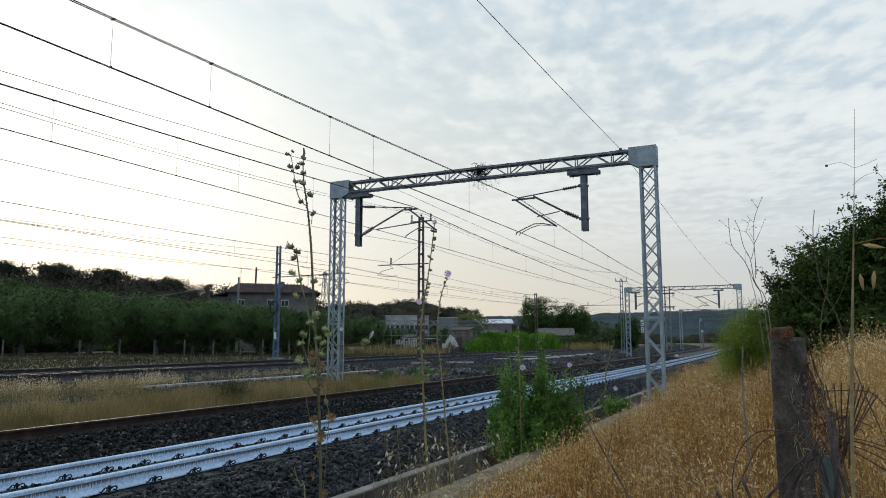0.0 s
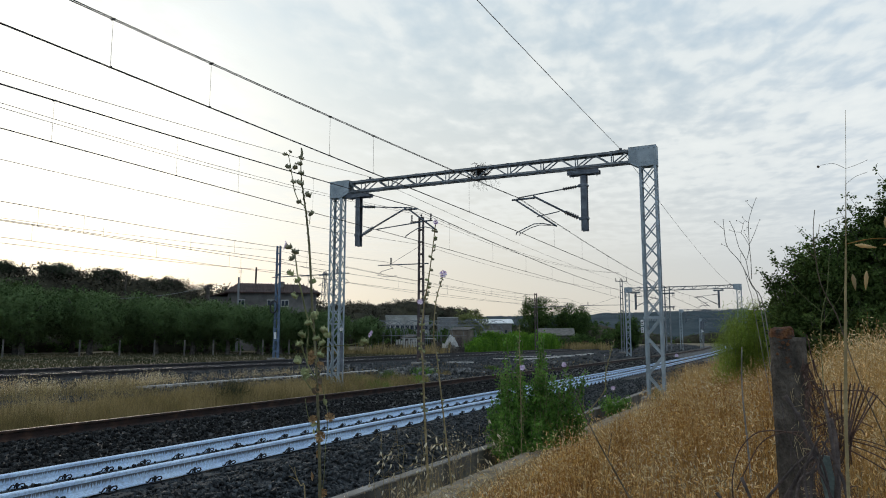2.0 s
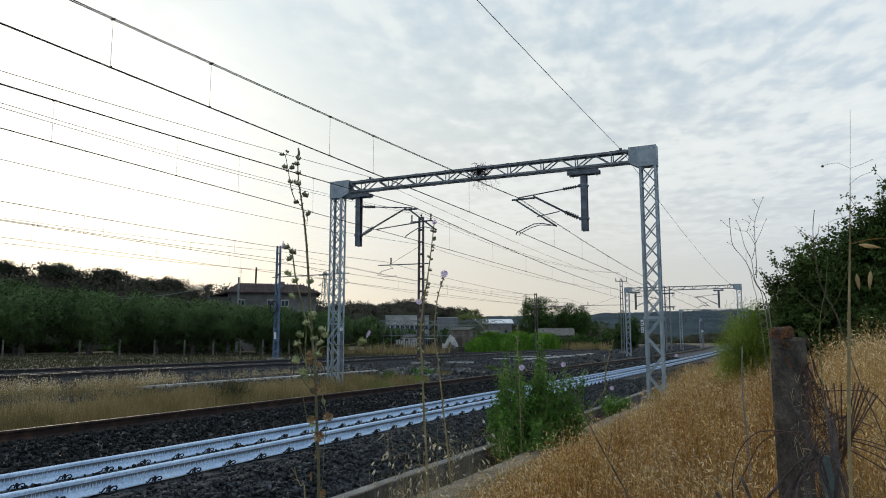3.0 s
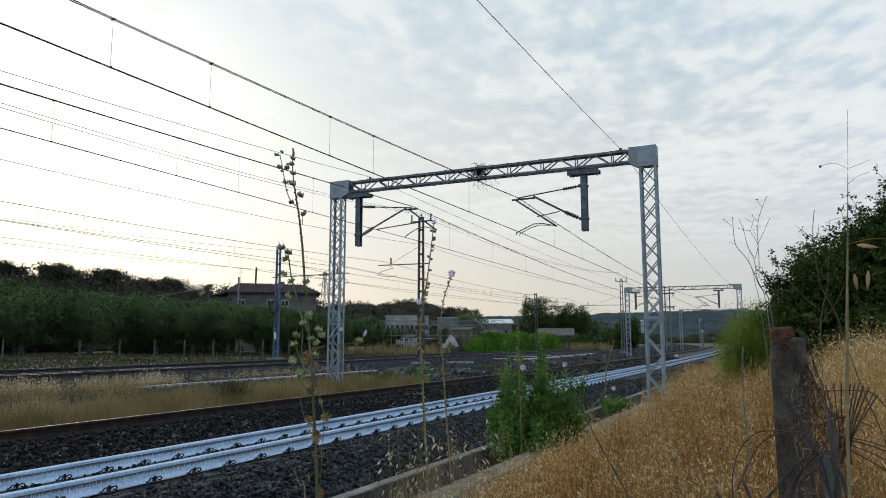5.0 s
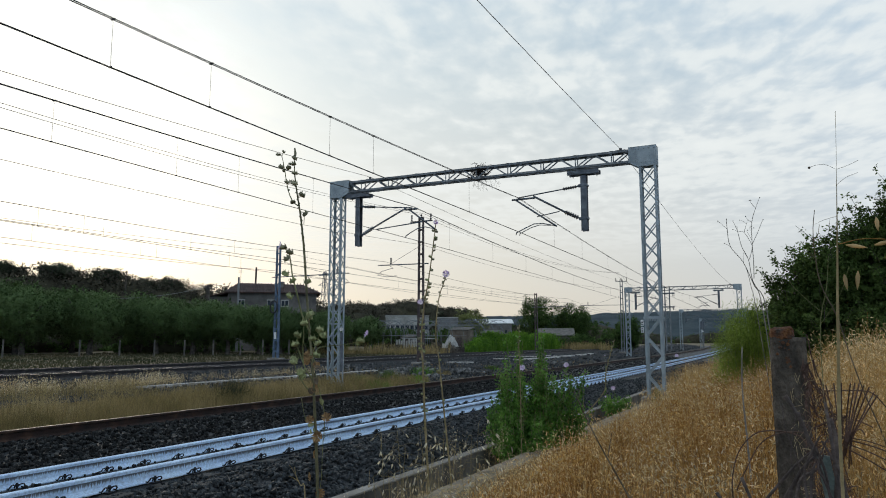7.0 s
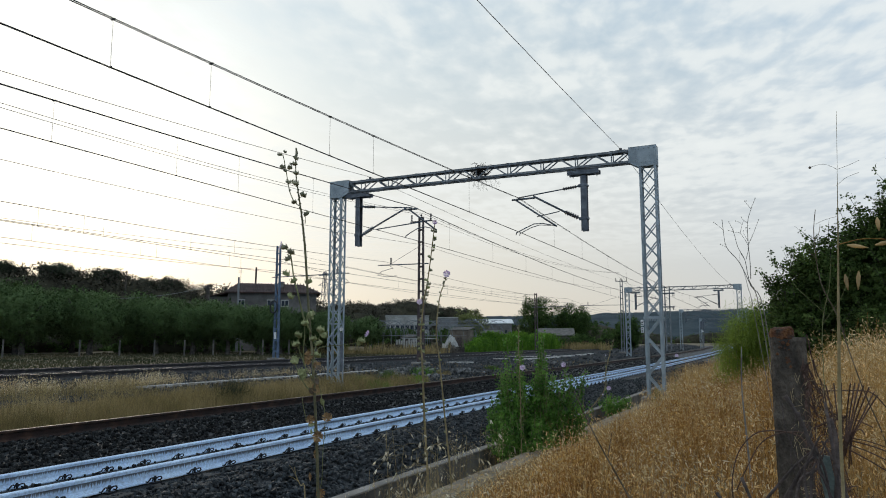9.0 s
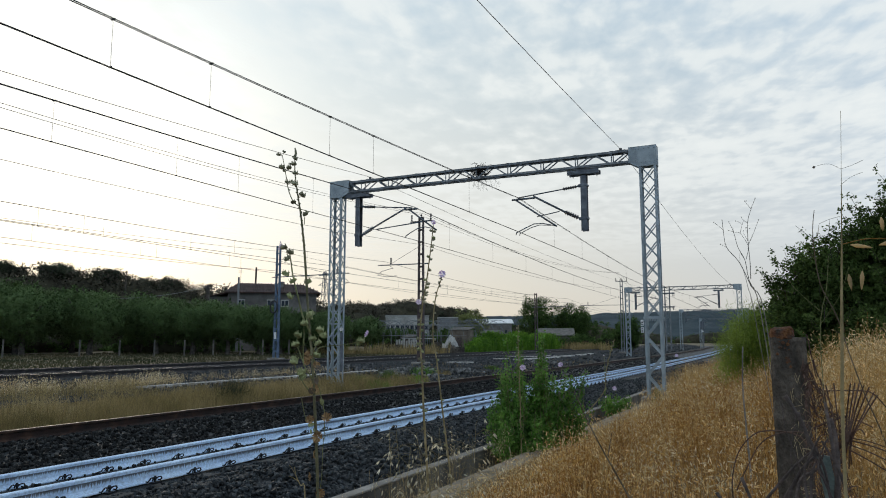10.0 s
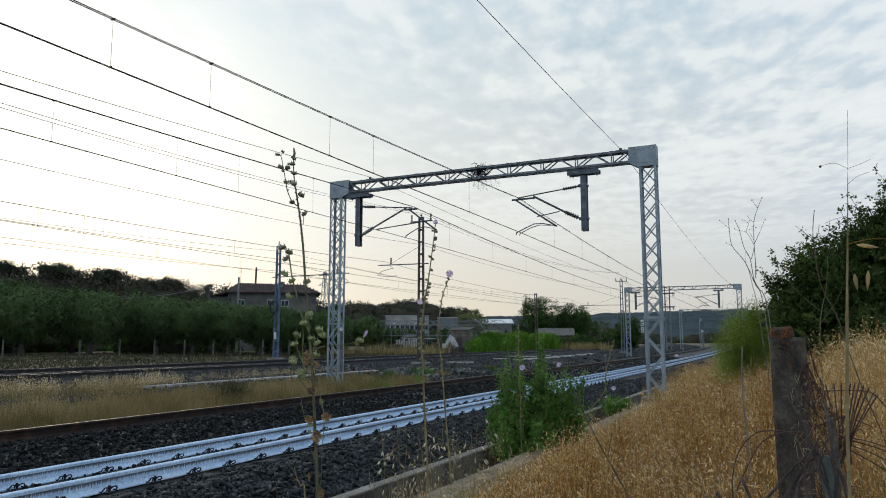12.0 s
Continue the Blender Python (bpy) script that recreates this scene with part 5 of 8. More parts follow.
def straw_litter():
    """Fallen straw and husks on the edging strip and in the trough."""
    rng = np.random.default_rng(15)
    n = 9500
    y = rng.uniform(3, 26, n)
    u = np.where(rng.uniform(0, 1, n) < 0.7, rng.normal(-3.66, 0.16, n), rng.uniform(-4.66, -3.5, n))
    z = np.where(u > -4.02, -0.385 + 0.02 * (u + 4.0), -0.72) + rng.uniform(0.0, 0.02, n)
    p = np.stack([u + np.array([shift(t) for t in y]), y, z], -1)
    a = rng.uniform(0, 2 * np.pi, n)
    d = np.stack([np.cos(a), np.sin(a), rng.uniform(-0.05, 0.25, n)], -1)
    s = np.stack([-np.sin(a), np.cos(a), np.zeros(n)], -1)
    L, W = rng.uniform(0.03, 0.16, n)[:, None], rng.uniform(0.003, 0.009, n)[:, None]
    v = np.stack([p, p + d * L * 0.5 + s * W, p + d * L, p + d * L * 0.5 - s * W], 1).reshape(-1, 3)
    stuff("straw_litter", v, np.arange(4 * n).reshape(-1, 4), "straw_pale", "fallen dry straw on the concrete edging", "straw")


straw_litter()


# ------------------------------------------------------------------ trees
def tree_mesh_parts(th, at, height, crown_c, crown_r, clumps, per, leaf, seed, leaf_mat, trunk_r, limbs=6, hollow=0.5, size=0.3, droop=0.2, soft=0.8, sprays=0, lumpy=0.25, inner=14):
    rng = np.random.default_rng(seed)
    rnd = random.Random(seed)
    x, y, z = at
    cc = (x + crown_c[0], y + crown_c[1], z + crown_c[2])
    cent, pts = clump_points(rng, cc, crown_r, clumps, per, size, hollow, lumpy)
    low = pts[:, 2] > z + 0.15
    own = np.repeat(cent, per, 0)[low]
    pts = pts[low]
    v, f = leaf_quads(rng, pts, leaf, leaf * 0.55, droop)
    nrm = soft * ((pts - np.asarray(cc)) / np.asarray(crown_r) + 0.45 * (pts - own) / size) + (1 - soft) * rng.normal(0, 1, pts.shape)
    # larger, sparser leaves deep inside the crown
    inner = np.asarray(cc) + rng.normal(0, 0.40, (clumps * inner, 3)) * np.asarray(crown_r)
    inner = inner[(inner[:, 2] > z + 0.3) & ((((inner - np.asarray(cc)) / np.asarray(crown_r)) ** 2).sum(1) < 0.72)]
    v2, f2 = leaf_quads(rng, inner, leaf * 2.2, leaf * 1.8, droop)
    nrm = np.concatenate([nrm, (inner - np.asarray(cc)) / np.asarray(crown_r)])
    v, f = np.concatenate([v, v2]), np.concatenate([f, f2 + len(v)])
    s = Shape()
    fork = Vector((x + rnd.uniform(-0.1, 0.1), y, z + (cc[2] - z) * 0.45))
    s.tube([(x, y, z - 0.2), (x + 0.04, y, z + 0.3), fork], [trunk_r * 1.3, trunk_r, trunk_r * 0.8], 8)
    for i in range(limbs):
        c = cent[rnd.randrange(len(cent))]
        mid = fork + (Vector(c) - fork) * 0.5 + Vector((rnd.uniform(-0.2, 0.2), rnd.uniform(-0.2, 0.2), 0.15))
        s.tube([fork, mid, Vector(c)], [trunk_r * 0.55, trunk_r * 0.32, trunk_r * 0.08], 5)
    part("trunk", s, "bark", th, smooth=True)
    if sprays:
        # leafy shoots that stick out of the crown
        d = rng.normal(0, 1, (sprays, 3)) * np.array([1, 1, 0.8])
        d /= np.linalg.norm(d, axis=1)[:, None]
        root, ln = np.asarray(cc) + d * np.asarray(crown_r) * 0.88, rng.uniform(0.25, 0.6, sprays)
        out = d + np.array([0, 0, 0.35]) + rng.normal(0, 0.25, (sprays, 3))
        k = np.linspace(0, 1, 80)[None, :, None]
        p = (root[:, None] + out[:, None] * ln[:, None, None] * k + rng.normal(0, 0.05, (sprays, 80, 3)) * (1.25 - k)).reshape(-1, 3)
        twig = Shape()
        for a, b in zip(root, root + out * ln[:, None]):
            twig.tube([a, b], [0.008, 0.003], 4)
        tagged(part("branchwork", twig, "bark", th), kind="stuff")
        v3, f3 = leaf_quads(rng, p, leaf, leaf * 0.5, droop)
        nrm = np.concatenate([nrm, p - np.asarray(cc)])
        v, f = np.concatenate([v, v3]), np.concatenate([f, f3 + len(v)])
    crown = stuff("crown", v, f, leaf_mat, "", "", parent=th, at=at)
    crown.location = (0, 0, 0)
    soften(crown.data, nrm, f)


def tree(name, label, category, at, **kw):
    th = thing(name, at, label, category, kw.pop("group", ""))
    tree_mesh_parts(th, at, **kw)
    return th


olives = []
for i in range(6):
    olives.append(tree("olive_tree", "grey-green olive tree in the orchard row", "tree", ((-46.4, 58.0, 0.1), (-54.2, 49.4, 0.1), (-62.0, 40.8, 0.1), (-69.8, 32.2, 0.1), (-50.6, 61.2, 0.1), (-55.0, 56.8, 0.1))[i], group="orchard olives", height=5.5, crown_c=(0, 0, 3.25), crown_r=(2.75, 2.75, 2.15), clumps=300, per=62 if i < 4 else 22, leaf=0.15 if i < 4 else 0.24, seed=20 + i, leaf_mat="olive", trunk_r=0.24, size=0.40, droop=-0.55, soft=0.72, hollow=0.62, sprays=70 if i < 4 else 24, lumpy=0.2, inner=7))
for o, k in zip(olives, (0.86, 1.0, 1.08, 1.1, 0.88, 0.98)):
    o.scale = (k, k, k)
row = [(-47.6, 56.2, 0.86), (-45.0, 60.4, 0.8), (-43.4, 62.6, 0.80), (-49.0, 53.4, 0.92), (-51.6, 51.4, 0.95), (-56.9, 44.4, 1.05), (-58.6, 39.2, 1.1), (-64.6, 33.0, 1.12),
       (-58.8, 51.6, 1.06), (-62.2, 46.6, 1.14), (-65.4, 41.0, 1.2), (-69.0, 34.6, 1.22), (-47.0, 67.0, 0.8), (-44.4, 71.0, 0.74)]
for i, (x, y, k) in enumerate(row):
    o = copy_thing(olives[i % 4 if i < 8 else 4 + i % 2], Matrix.Translation((x, y, 0.1)) @ Matrix.Rotation(i * 1.9, 4, "Z"))
    o.scale = (k, k, k)


def woods(name, label, seed, patches, leaf, leaf_mat, spread=1.1, core=0.88):
    """Far woods: leaf clumps all over a mound whose dark colour paints inner shade."""
    rng = np.random.default_rng(seed)
    V, F, N, o = [], [], [], 0
    s = Shape()
    for (x, y, z), (rx, ry, rz), clumps, per in patches:
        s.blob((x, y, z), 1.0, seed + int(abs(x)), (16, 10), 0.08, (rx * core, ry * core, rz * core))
        c, p = clump_points(rng, (x, y, z), (rx, ry, rz), int(clumps * 0.7), per, leaf * spread, 0.9, 0.045)
        c[:, 2], p[:, 2] = np.abs(c[:, 2]), np.abs(p[:, 2])
        own = np.repeat(c, per, 0)
        v, f = leaf_quads(rng, p, leaf, leaf * 0.7, -0.1)
        N.append((p - np.array([x, y, z])) / np.array([rx, ry, rz]) + 0.3 * (p - own) / leaf + 0.12 * rng.normal(0, 1, p.shape))
        V.append(v), F.append(f + o)
        o += len(v)
    soften(stuff(name, np.concatenate(V), np.concatenate(F), leaf_mat, label, "woods").data, np.concatenate(N), np.concatenate(F))
    solid(name + "_floor", s, "under", "dark filler mound inside the far canopy, its shade put into the colour", "woods", kind="stuff", smooth=True)


woods("hillside_wood", "dark wooded hillside behind the orchard", 31, [
    *[((-150 * math.sin(a), 150 * math.cos(a), 0), (15, 13, h), 560, 34) for a, h in ((1.08, 15.6), (1.02, 14.9), (0.97, 14.7), (0.92, 14.7), (0.87, 14.2), (0.82, 13.4), (0.77, 12.3), (0.71, 11.0), (0.64, 9.8), (0.57, 8.4))],
    ((-92, 78, 0), (10, 7, 8.2), 260, 50), ((-96, 64, 0), (10, 8, 7.6), 240, 50), ((-78, 92, 0), (10, 7, 5.6), 200, 50)], 0.42, "wood_leaf", 1.5)
woods("ridge_wood", "dark green wooded ridge beyond the greenhouses", 32, [
    ((-142, 222, 0), (30, 18, 15.6), 1100, 40), ((-126, 232, 0), (24, 18, 16.6), 1100, 40), ((-111, 238, 0), (15, 14, 13.8), 600, 40), ((-165, 214, 0), (26, 16, 13.4), 420, 40)], 0.42, "wood_leaf", 1.5, core=0.94)
woods("hedge_wood", "green hedgerow trees in the middle distance", 33, [
    ((-62, 150, 0), (18, 8, 6.4), 180, 60), ((-86, 142, 0), (16, 8, 6.0), 140, 60), ((-50, 197, 0), (13, 9, 6.8), 160, 60), ((-43, 176, 0), (6.5, 5, 4.7), 110, 60), ((-56, 108, 0), (7, 4, 4.8), 110, 60), ((-75, 330, 0), (30, 10, 6.2), 120, 60), ((2, 210, 0), (12, 8, 6), 120, 60), ((14, 90, 0), (10, 8, 4.2), 120, 60), ((-46, 90, 0), (10, 2.0, 2.3), 130, 60), ((-69, 44, 0), (4, 14, 2.6), 160, 60), ((-62, 60, 0), (4, 9, 2.4), 140, 60), ((-53, 70, 0), (6, 5, 2.2), 120, 60),
    ((-49.5, 88, 0), (5, 1.6, 3.0), 150, 60), ((-43.0, 93, 0), (5, 1.6, 3.1), 150, 60), ((-31.6, 116.0, 0), (3.4, 2.0, 2.3), 110, 60), ((-36.5, 113.5, 0), (3.4, 1.6, 1.6), 80, 60), ((-27.5, 123, 0), (3.0, 2.0, 2.6), 90, 60), ((-96, 480, 0), (34, 12, 8.5), 160, 50), ((-38, 470, 0), (34, 12, 7.5), 160, 50), ((14, 455, 0), (30, 12, 8), 140, 50)], 0.30, "tree_leaf")

for x, y, zc, r in ((-126.8, 80.1, 13.9, 2.9), (-121.9, 87.4, 14.0, 3.7), (-116.9, 94.0, 13.4, 3.5), (-109.4, 102.6, 11.9, 3.0), (-112.6, 99.0, 11.6, 2.2)):
    tree("umbrella_pine", "dark umbrella pine on the hillside skyline", "tree", (x, y, 2.5), group="skyline pines", height=12, crown_c=(0, 0, zc - 2.5), crown_r=(r, r, 1.7), clumps=120, per=70, leaf=0.26, seed=int(-x), leaf_mat="pine_leaf", trunk_r=0.25, size=0.5, hollow=0.3)
tree("cypress_clump", "dark dense evergreen tree behind the green reeds", "tree", (-46.6, 142.0, 0), height=11, crown_c=(0, 0, 5.5), crown_r=(4.6, 4.0, 5.1), clumps=230, per=120, leaf=0.2, seed=41, leaf_mat="tree_leaf", trunk_r=0.3, size=0.45, hollow=0.7)
tree("cypress_clump", "dark spreading evergreen tree beside a shed", "tree", (-40.4, 145.5, 0), height=10, crown_c=(0, 0, 4.8), crown_r=(4.2, 3.6, 4.2), clumps=200, per=120, leaf=0.2, seed=42, leaf_mat="tree_leaf", trunk_r=0.3, size=0.45, hollow=0.7)
tree("round_tree", "dark rounded bushy tree behind the far gantry", "tree", (-19.2, 95.0, 0), height=5, crown_c=(0, 0, 2.4), crown_r=(2.0, 2.0, 2.4), clumps=110, per=60, leaf=0.2, seed=43, leaf_mat="tree_leaf", trunk_r=0.15, size=0.3)
tree("cypress_tip", "slim dark young cypress beyond the tracks", "tree", (-52.5, 108.0, 0), height=6, crown_c=(0, 0, 3.0), crown_r=(0.9, 0.9, 3.1), clumps=50, per=30, leaf=0.4, seed=44, leaf_mat="pine_leaf", trunk_r=0.1, size=0.25)
tree("pale_tree", "yellow-green bushy tree behind the greenhouse frames", "tree", (-46, 105, 0), height=6, crown_c=(0, 0, 3.6), crown_r=(2.6, 2.4, 2.7), clumps=120, per=80, leaf=0.2, seed=46, leaf_mat="pale_leaf", trunk_r=0.15, size=0.4)
def build_bank_tree():
    """A dense dark tree: many lobes of small leaves that step up from the left, with leafy shoots along the skyline."""
    at = (2.3, 13.6, 0.5)
    th = thing("bank_tree", at, "dark green leafy tree on the grassy bank", "tree")
    rng, rnd = np.random.default_rng(45), random.Random(45)
    lobes = [((2.5, 14.2, 1.9), (2.1, 1.5, 1.75), 420), ((1.35, 13.7, 2.15), (1.0, 0.9, 1.15), 260), ((0.62, 13.5, 2.15), (0.70, 0.7, 0.95), 190), ((0.12, 13.4, 1.75), (0.46, 0.5, 0.70), 110), ((0.75, 13.2, 1.25), (0.9, 0.6, 0.75), 150),
             ((2.15, 13.5, 3.35), (0.75, 0.8, 0.75), 160), ((1.42, 13.6, 2.95), (0.42, 0.5, 0.62), 90), ((2.9, 13.4, 3.7), (0.9, 0.8, 0.85), 120), ((3.4, 13.6, 2.2), (1.3, 1.0, 1.6), 120), ((1.9, 13.0, 1.3), (1.2, 0.7, 0.8), 150)]
    V, N, T, F, o = [], [], Shape(), [], 0
    trunk = Shape()
    fork = Vector((2.25, 13.6, 1.3))
    trunk.tube([at, (2.28, 13.6, 0.9), fork], [0.16, 0.12, 0.10], 8)
    for c, r, n in lobes:
        c, r = np.asarray(c), np.asarray(r)
        trunk.tube([fork, (fork + Vector(c)) / 2 + Vector((0, 0, 0.15)), Vector(c)], [0.06, 0.04, 0.015], 5)
        cent, p = clump_points(rng, c, r * 0.93, n, 60, 0.105, 0.72, 0.26)
        own = np.repeat(cent, 60, 0)
        v, f = leaf_quads(rng, p, 0.058, 0.034, 0.1)
        V.append(v), F.append(f + o), N.append(0.5 * (p - c) / r + 0.3 * (p - own) / 0.115 + 0.5 * rng.normal(0, 1, p.shape))
        o += len(v)
        # broad leaves that close the inside of the lobe
        q = rng.normal(0, 1, (n * 5, 3))
        q = c + q / np.linalg.norm(q, axis=1)[:, None] * rng.uniform(0.2, 0.8, (n * 5, 1)) * r
        v, f = leaf_quads(rng, q, 0.17, 0.15, 0.1)
        V.append(v), F.append(f + o), N.append((q - c) / r)
        o += len(v)
        # leafy shoots on the upper side
        for i in range(n // 4):
            d = Vector((rnd.gauss(-0.25, 0.8), rnd.gauss(-0.2, 0.6), abs(rnd.gauss(0.55, 0.5)))).normalized()
            a = Vector(c) + Vector([d[k] * r[k] * 0.84 for k in range(3)])
            b = a + (d + Vector((rnd.gauss(-0.1, 0.35), 0, 0.25))).normalized() * rnd.uniform(0.14, 0.62)
            if b.x < -0.42:
                continue
            T.tube([a, (a + b) / 2 + Vector((rnd.gauss(0, 0.02), 0, 0.01)), b], [0.007, 0.004, 0.002], 4)
            for k in range(5):
                mid = np.asarray(a + (b - a) * rnd.uniform(0.1, 1.0)) + rng.normal(0, 0.03, 3)
                p = mid + rng.normal(0, 0.026, (11, 3))
                v, f = leaf_quads(rng, p, 0.052, 0.032, 0.0)
                V.append(v), F.append(f + o), N.append(p - c + 0.3 * rng.normal(0, 1, p.shape))
                o += len(v)
    part("trunk", trunk, "bark", th, smooth=True)
    tagged(part("branchwork", T, "bark", th), kind="stuff")
    f = np.concatenate(F)
    crown = stuff("crown", np.concatenate(V), f, "bank_leaf", "", "", parent=th, at=at)
    crown.location = (0, 0, 0)
    soften(crown.data, np.concatenate(N), f)
    return th


bank_tree = build_bank_tree()


# distant hills
def far_hill(pts, r, y0, label):
    s = Shape()
    loops = []
    for i in range(401):
        k = i / 400
        a = pts[0] + (pts[1] - pts[0]) * k
        h = r * (0.80 + 0.16 * noise.noise((k * 5, y0, 0)) + 0.05 * noise.noise((k * 40, y0, 1)) + 0.045 * abs(noise.noise((k * 210, y0, 4))))
        loops.append([(a, y0 - 260, -1), (a, y0 - 120, h * 0.45), (a, y0 - 20, h * 0.95), (a, y0, h), (a, y0 + 60, h * 0.6), (a, y0 + 200, -1)])
    s.loft(loops, closed=False, caps=False)
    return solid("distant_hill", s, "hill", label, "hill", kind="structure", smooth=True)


far_hill((-700, 500), 44, 900, "wooded hill on the horizon, haze put into its bluish colour")
far_hill((-1500, 900), 60, 1500, "distant ridge on the horizon, haze put into its bluish colour")


# reeds
def reeds():
    rng = np.random.default_rng(51)
    n = 9000
    k = rng.uniform(0, 1, n)
    x = -33.9 - 0.6 * k + rng.normal(0, 0.55, n)
    y = 78.0 + 35.0 * k + rng.normal(0, 0.8, n)
    h = (2.2 + 0.3 * np.sin(k * 17) + 0.3 * np.sin(k * 43)) * rng.uniform(0.6, 1.1, n) * np.minimum(1, np.minimum(k * 5, (1 - k) * 9) + 0.3)
    v, f, _, _ = blades(rng, np.stack([x, y, np.full(n, 0.0)], -1), h, np.full(n, 0.075), 0.3, (0.0, 0.0))
    m = 17000
    q = rng.uniform(0, 1, m)
    top = (2.1 + 0.25 * np.sin(q * 17) + 0.22 * np.sin(q * 43)) * np.minimum(1, np.minimum(q * 5, (1 - q) * 9) + 0.3)
    p = np.stack([-33.9 - 0.6 * q + rng.normal(0, 0.55, m), 78.0 + 35.0 * q + rng.normal(0, 0.8, m), 0.1 + top * rng.uniform(0, 1, m) ** 0.7], -1)
    v2, f2 = leaf_quads(rng, p, 0.42, 0.09, -0.5)
    stuff("reeds", np.concatenate([v, v2]), np.concatenate([f, f2 + len(v)]), "reed", "bright green stand of reeds beside the sidings", "reeds")


reeds()


# ------------------------------------------------------------------ buildings
def house():
    at = (-60.5, 73.7, 0.7)
    th = thing("house", at, "two-storey plastered house with a brown hipped roof", "house")
    m = Matrix.Translation(at) @ Matrix.Rotation(radians(38), 4, "Z")

    def tr(pts):
        return [tuple(m @ Vector(p)) for p in pts]

    def block(x0, x1, y0, y1, z0, z1):
        return Shape().loft([tr([(x0, y0, z), (x1, y0, z), (x1, y1, z), (x0, y1, z)]) for z in (z0, z1)])

    part("wall", block(-5.2, 5.6, -3.6, 3.6, -1.2, 6.75), "plaster", th)
    part("wing_wall", block(-7.6, -5.18, -2.6, 3.0, -1.2, 6.2), "plaster", th)
    ev, rd = 6.62, 8.15
    a = tr([(-5.6, -4.1, ev), (6.1, -4.1, ev), (6.1, 4.1, ev), (-5.6, 4.1, ev)])
    b = tr([(-5.6, -4.1, ev + 0.13), (6.1, -4.1, ev + 0.13), (6.1, 4.1, ev + 0.13), (-5.6, 4.1, ev + 0.13)])
    t = tr([(-4.3, 0, rd), (3.9, 0, rd - 0.1)])
    s = Shape().add(a + b + t, [(3, 2, 1, 0), (0, 1, 5, 4), (1, 2, 6, 5), (2, 3, 7, 6), (3, 0, 4, 7), (4, 5, 9, 8), (5, 6, 9), (6, 7, 8, 9), (7, 4, 8)])
    roof = part("roof", s, "roof", th, "brown clay-tiled hipped roof")
    w = Shape().loft([tr([(-8.0, -3.0, z), (-5.1, -3.0, z + 0.55), (-5.1, 3.4, z + 0.55), (-8.0, 3.4, z)]) for z in (6.1, 6.25)])
    part("wing_roof", w, "roof", th, "low tiled roof of the side wing")
    n = Shape()
    for i in range(28):
        x = -5.4 + i * 0.41
        k = min(1.0, (x + 5.7) / 1.4, (6.2 - x) / 2.2)
        n.tube(tr([(x, -4.08, ev + 0.16), (x, -4.08 + 4.08 * k, ev + 0.17 + (rd - ev - 0.15) * k)]), 0.06, 4)
    tagged(part("tile_ribs", n, "roof", roof), kind="stuff")
    for x, y, h in ((1.2, -1.4, 8.15),):
        c = Shape().loft([tr([(x - 0.28, y - 0.28, z), (x + 0.28, y - 0.28, z), (x + 0.28, y + 0.28, z), (x - 0.28, y + 0.28, z)]) for z in (6.4, h)])
        c.loft([tr([(x - 0.38, y - 0.38, z), (x + 0.38, y - 0.38, z), (x + 0.38, y + 0.38, z), (x - 0.38, y + 0.38, z)]) for z in (h, h + 0.12)])
        part("chimney", c, "plaster", roof)
    for x, z in ((-3.6, 5.4), (0.0, 5.4), (1.7, 5.4), (-3.6, 2.2), (2.6, 2.2)):
        w = block(x - 0.48, x + 0.48, -3.68, -3.58, z - 0.45, z + 0.45)
        win = part("window", w, "pale_concrete", th, "pale window frame")
        for e in (-0.22, 0.22):
            part("pane", block(x + e - 0.17, x + e + 0.17, -3.72, -3.682, z - 0.33, z + 0.33), "glass", win, "dark pane")
    for u, h, arms in ((-4.0, 2.3, ((2.2, 0.55), (1.95, 0.4), (1.7, 0.5))), (-7.0, 1.6, ((1.5, 0.5), (1.3, 0.4))), (4.6, 1.4, ((1.3, 0.4),))):
        s = Shape()
        p = m @ Vector((u, 0.4, 7.9 if u > -5 else 6.5))
        s.tube([p - Vector((0, 0, 0.3)), p + Vector((0, 0, h))], 0.028, 5)
        for z, w in arms:
            s.tube([p + Vector((-w, 0, z)), p + Vector((w, 0, z))], 0.016, 4)
        part("antenna", s, "galv_dark", th)


house()


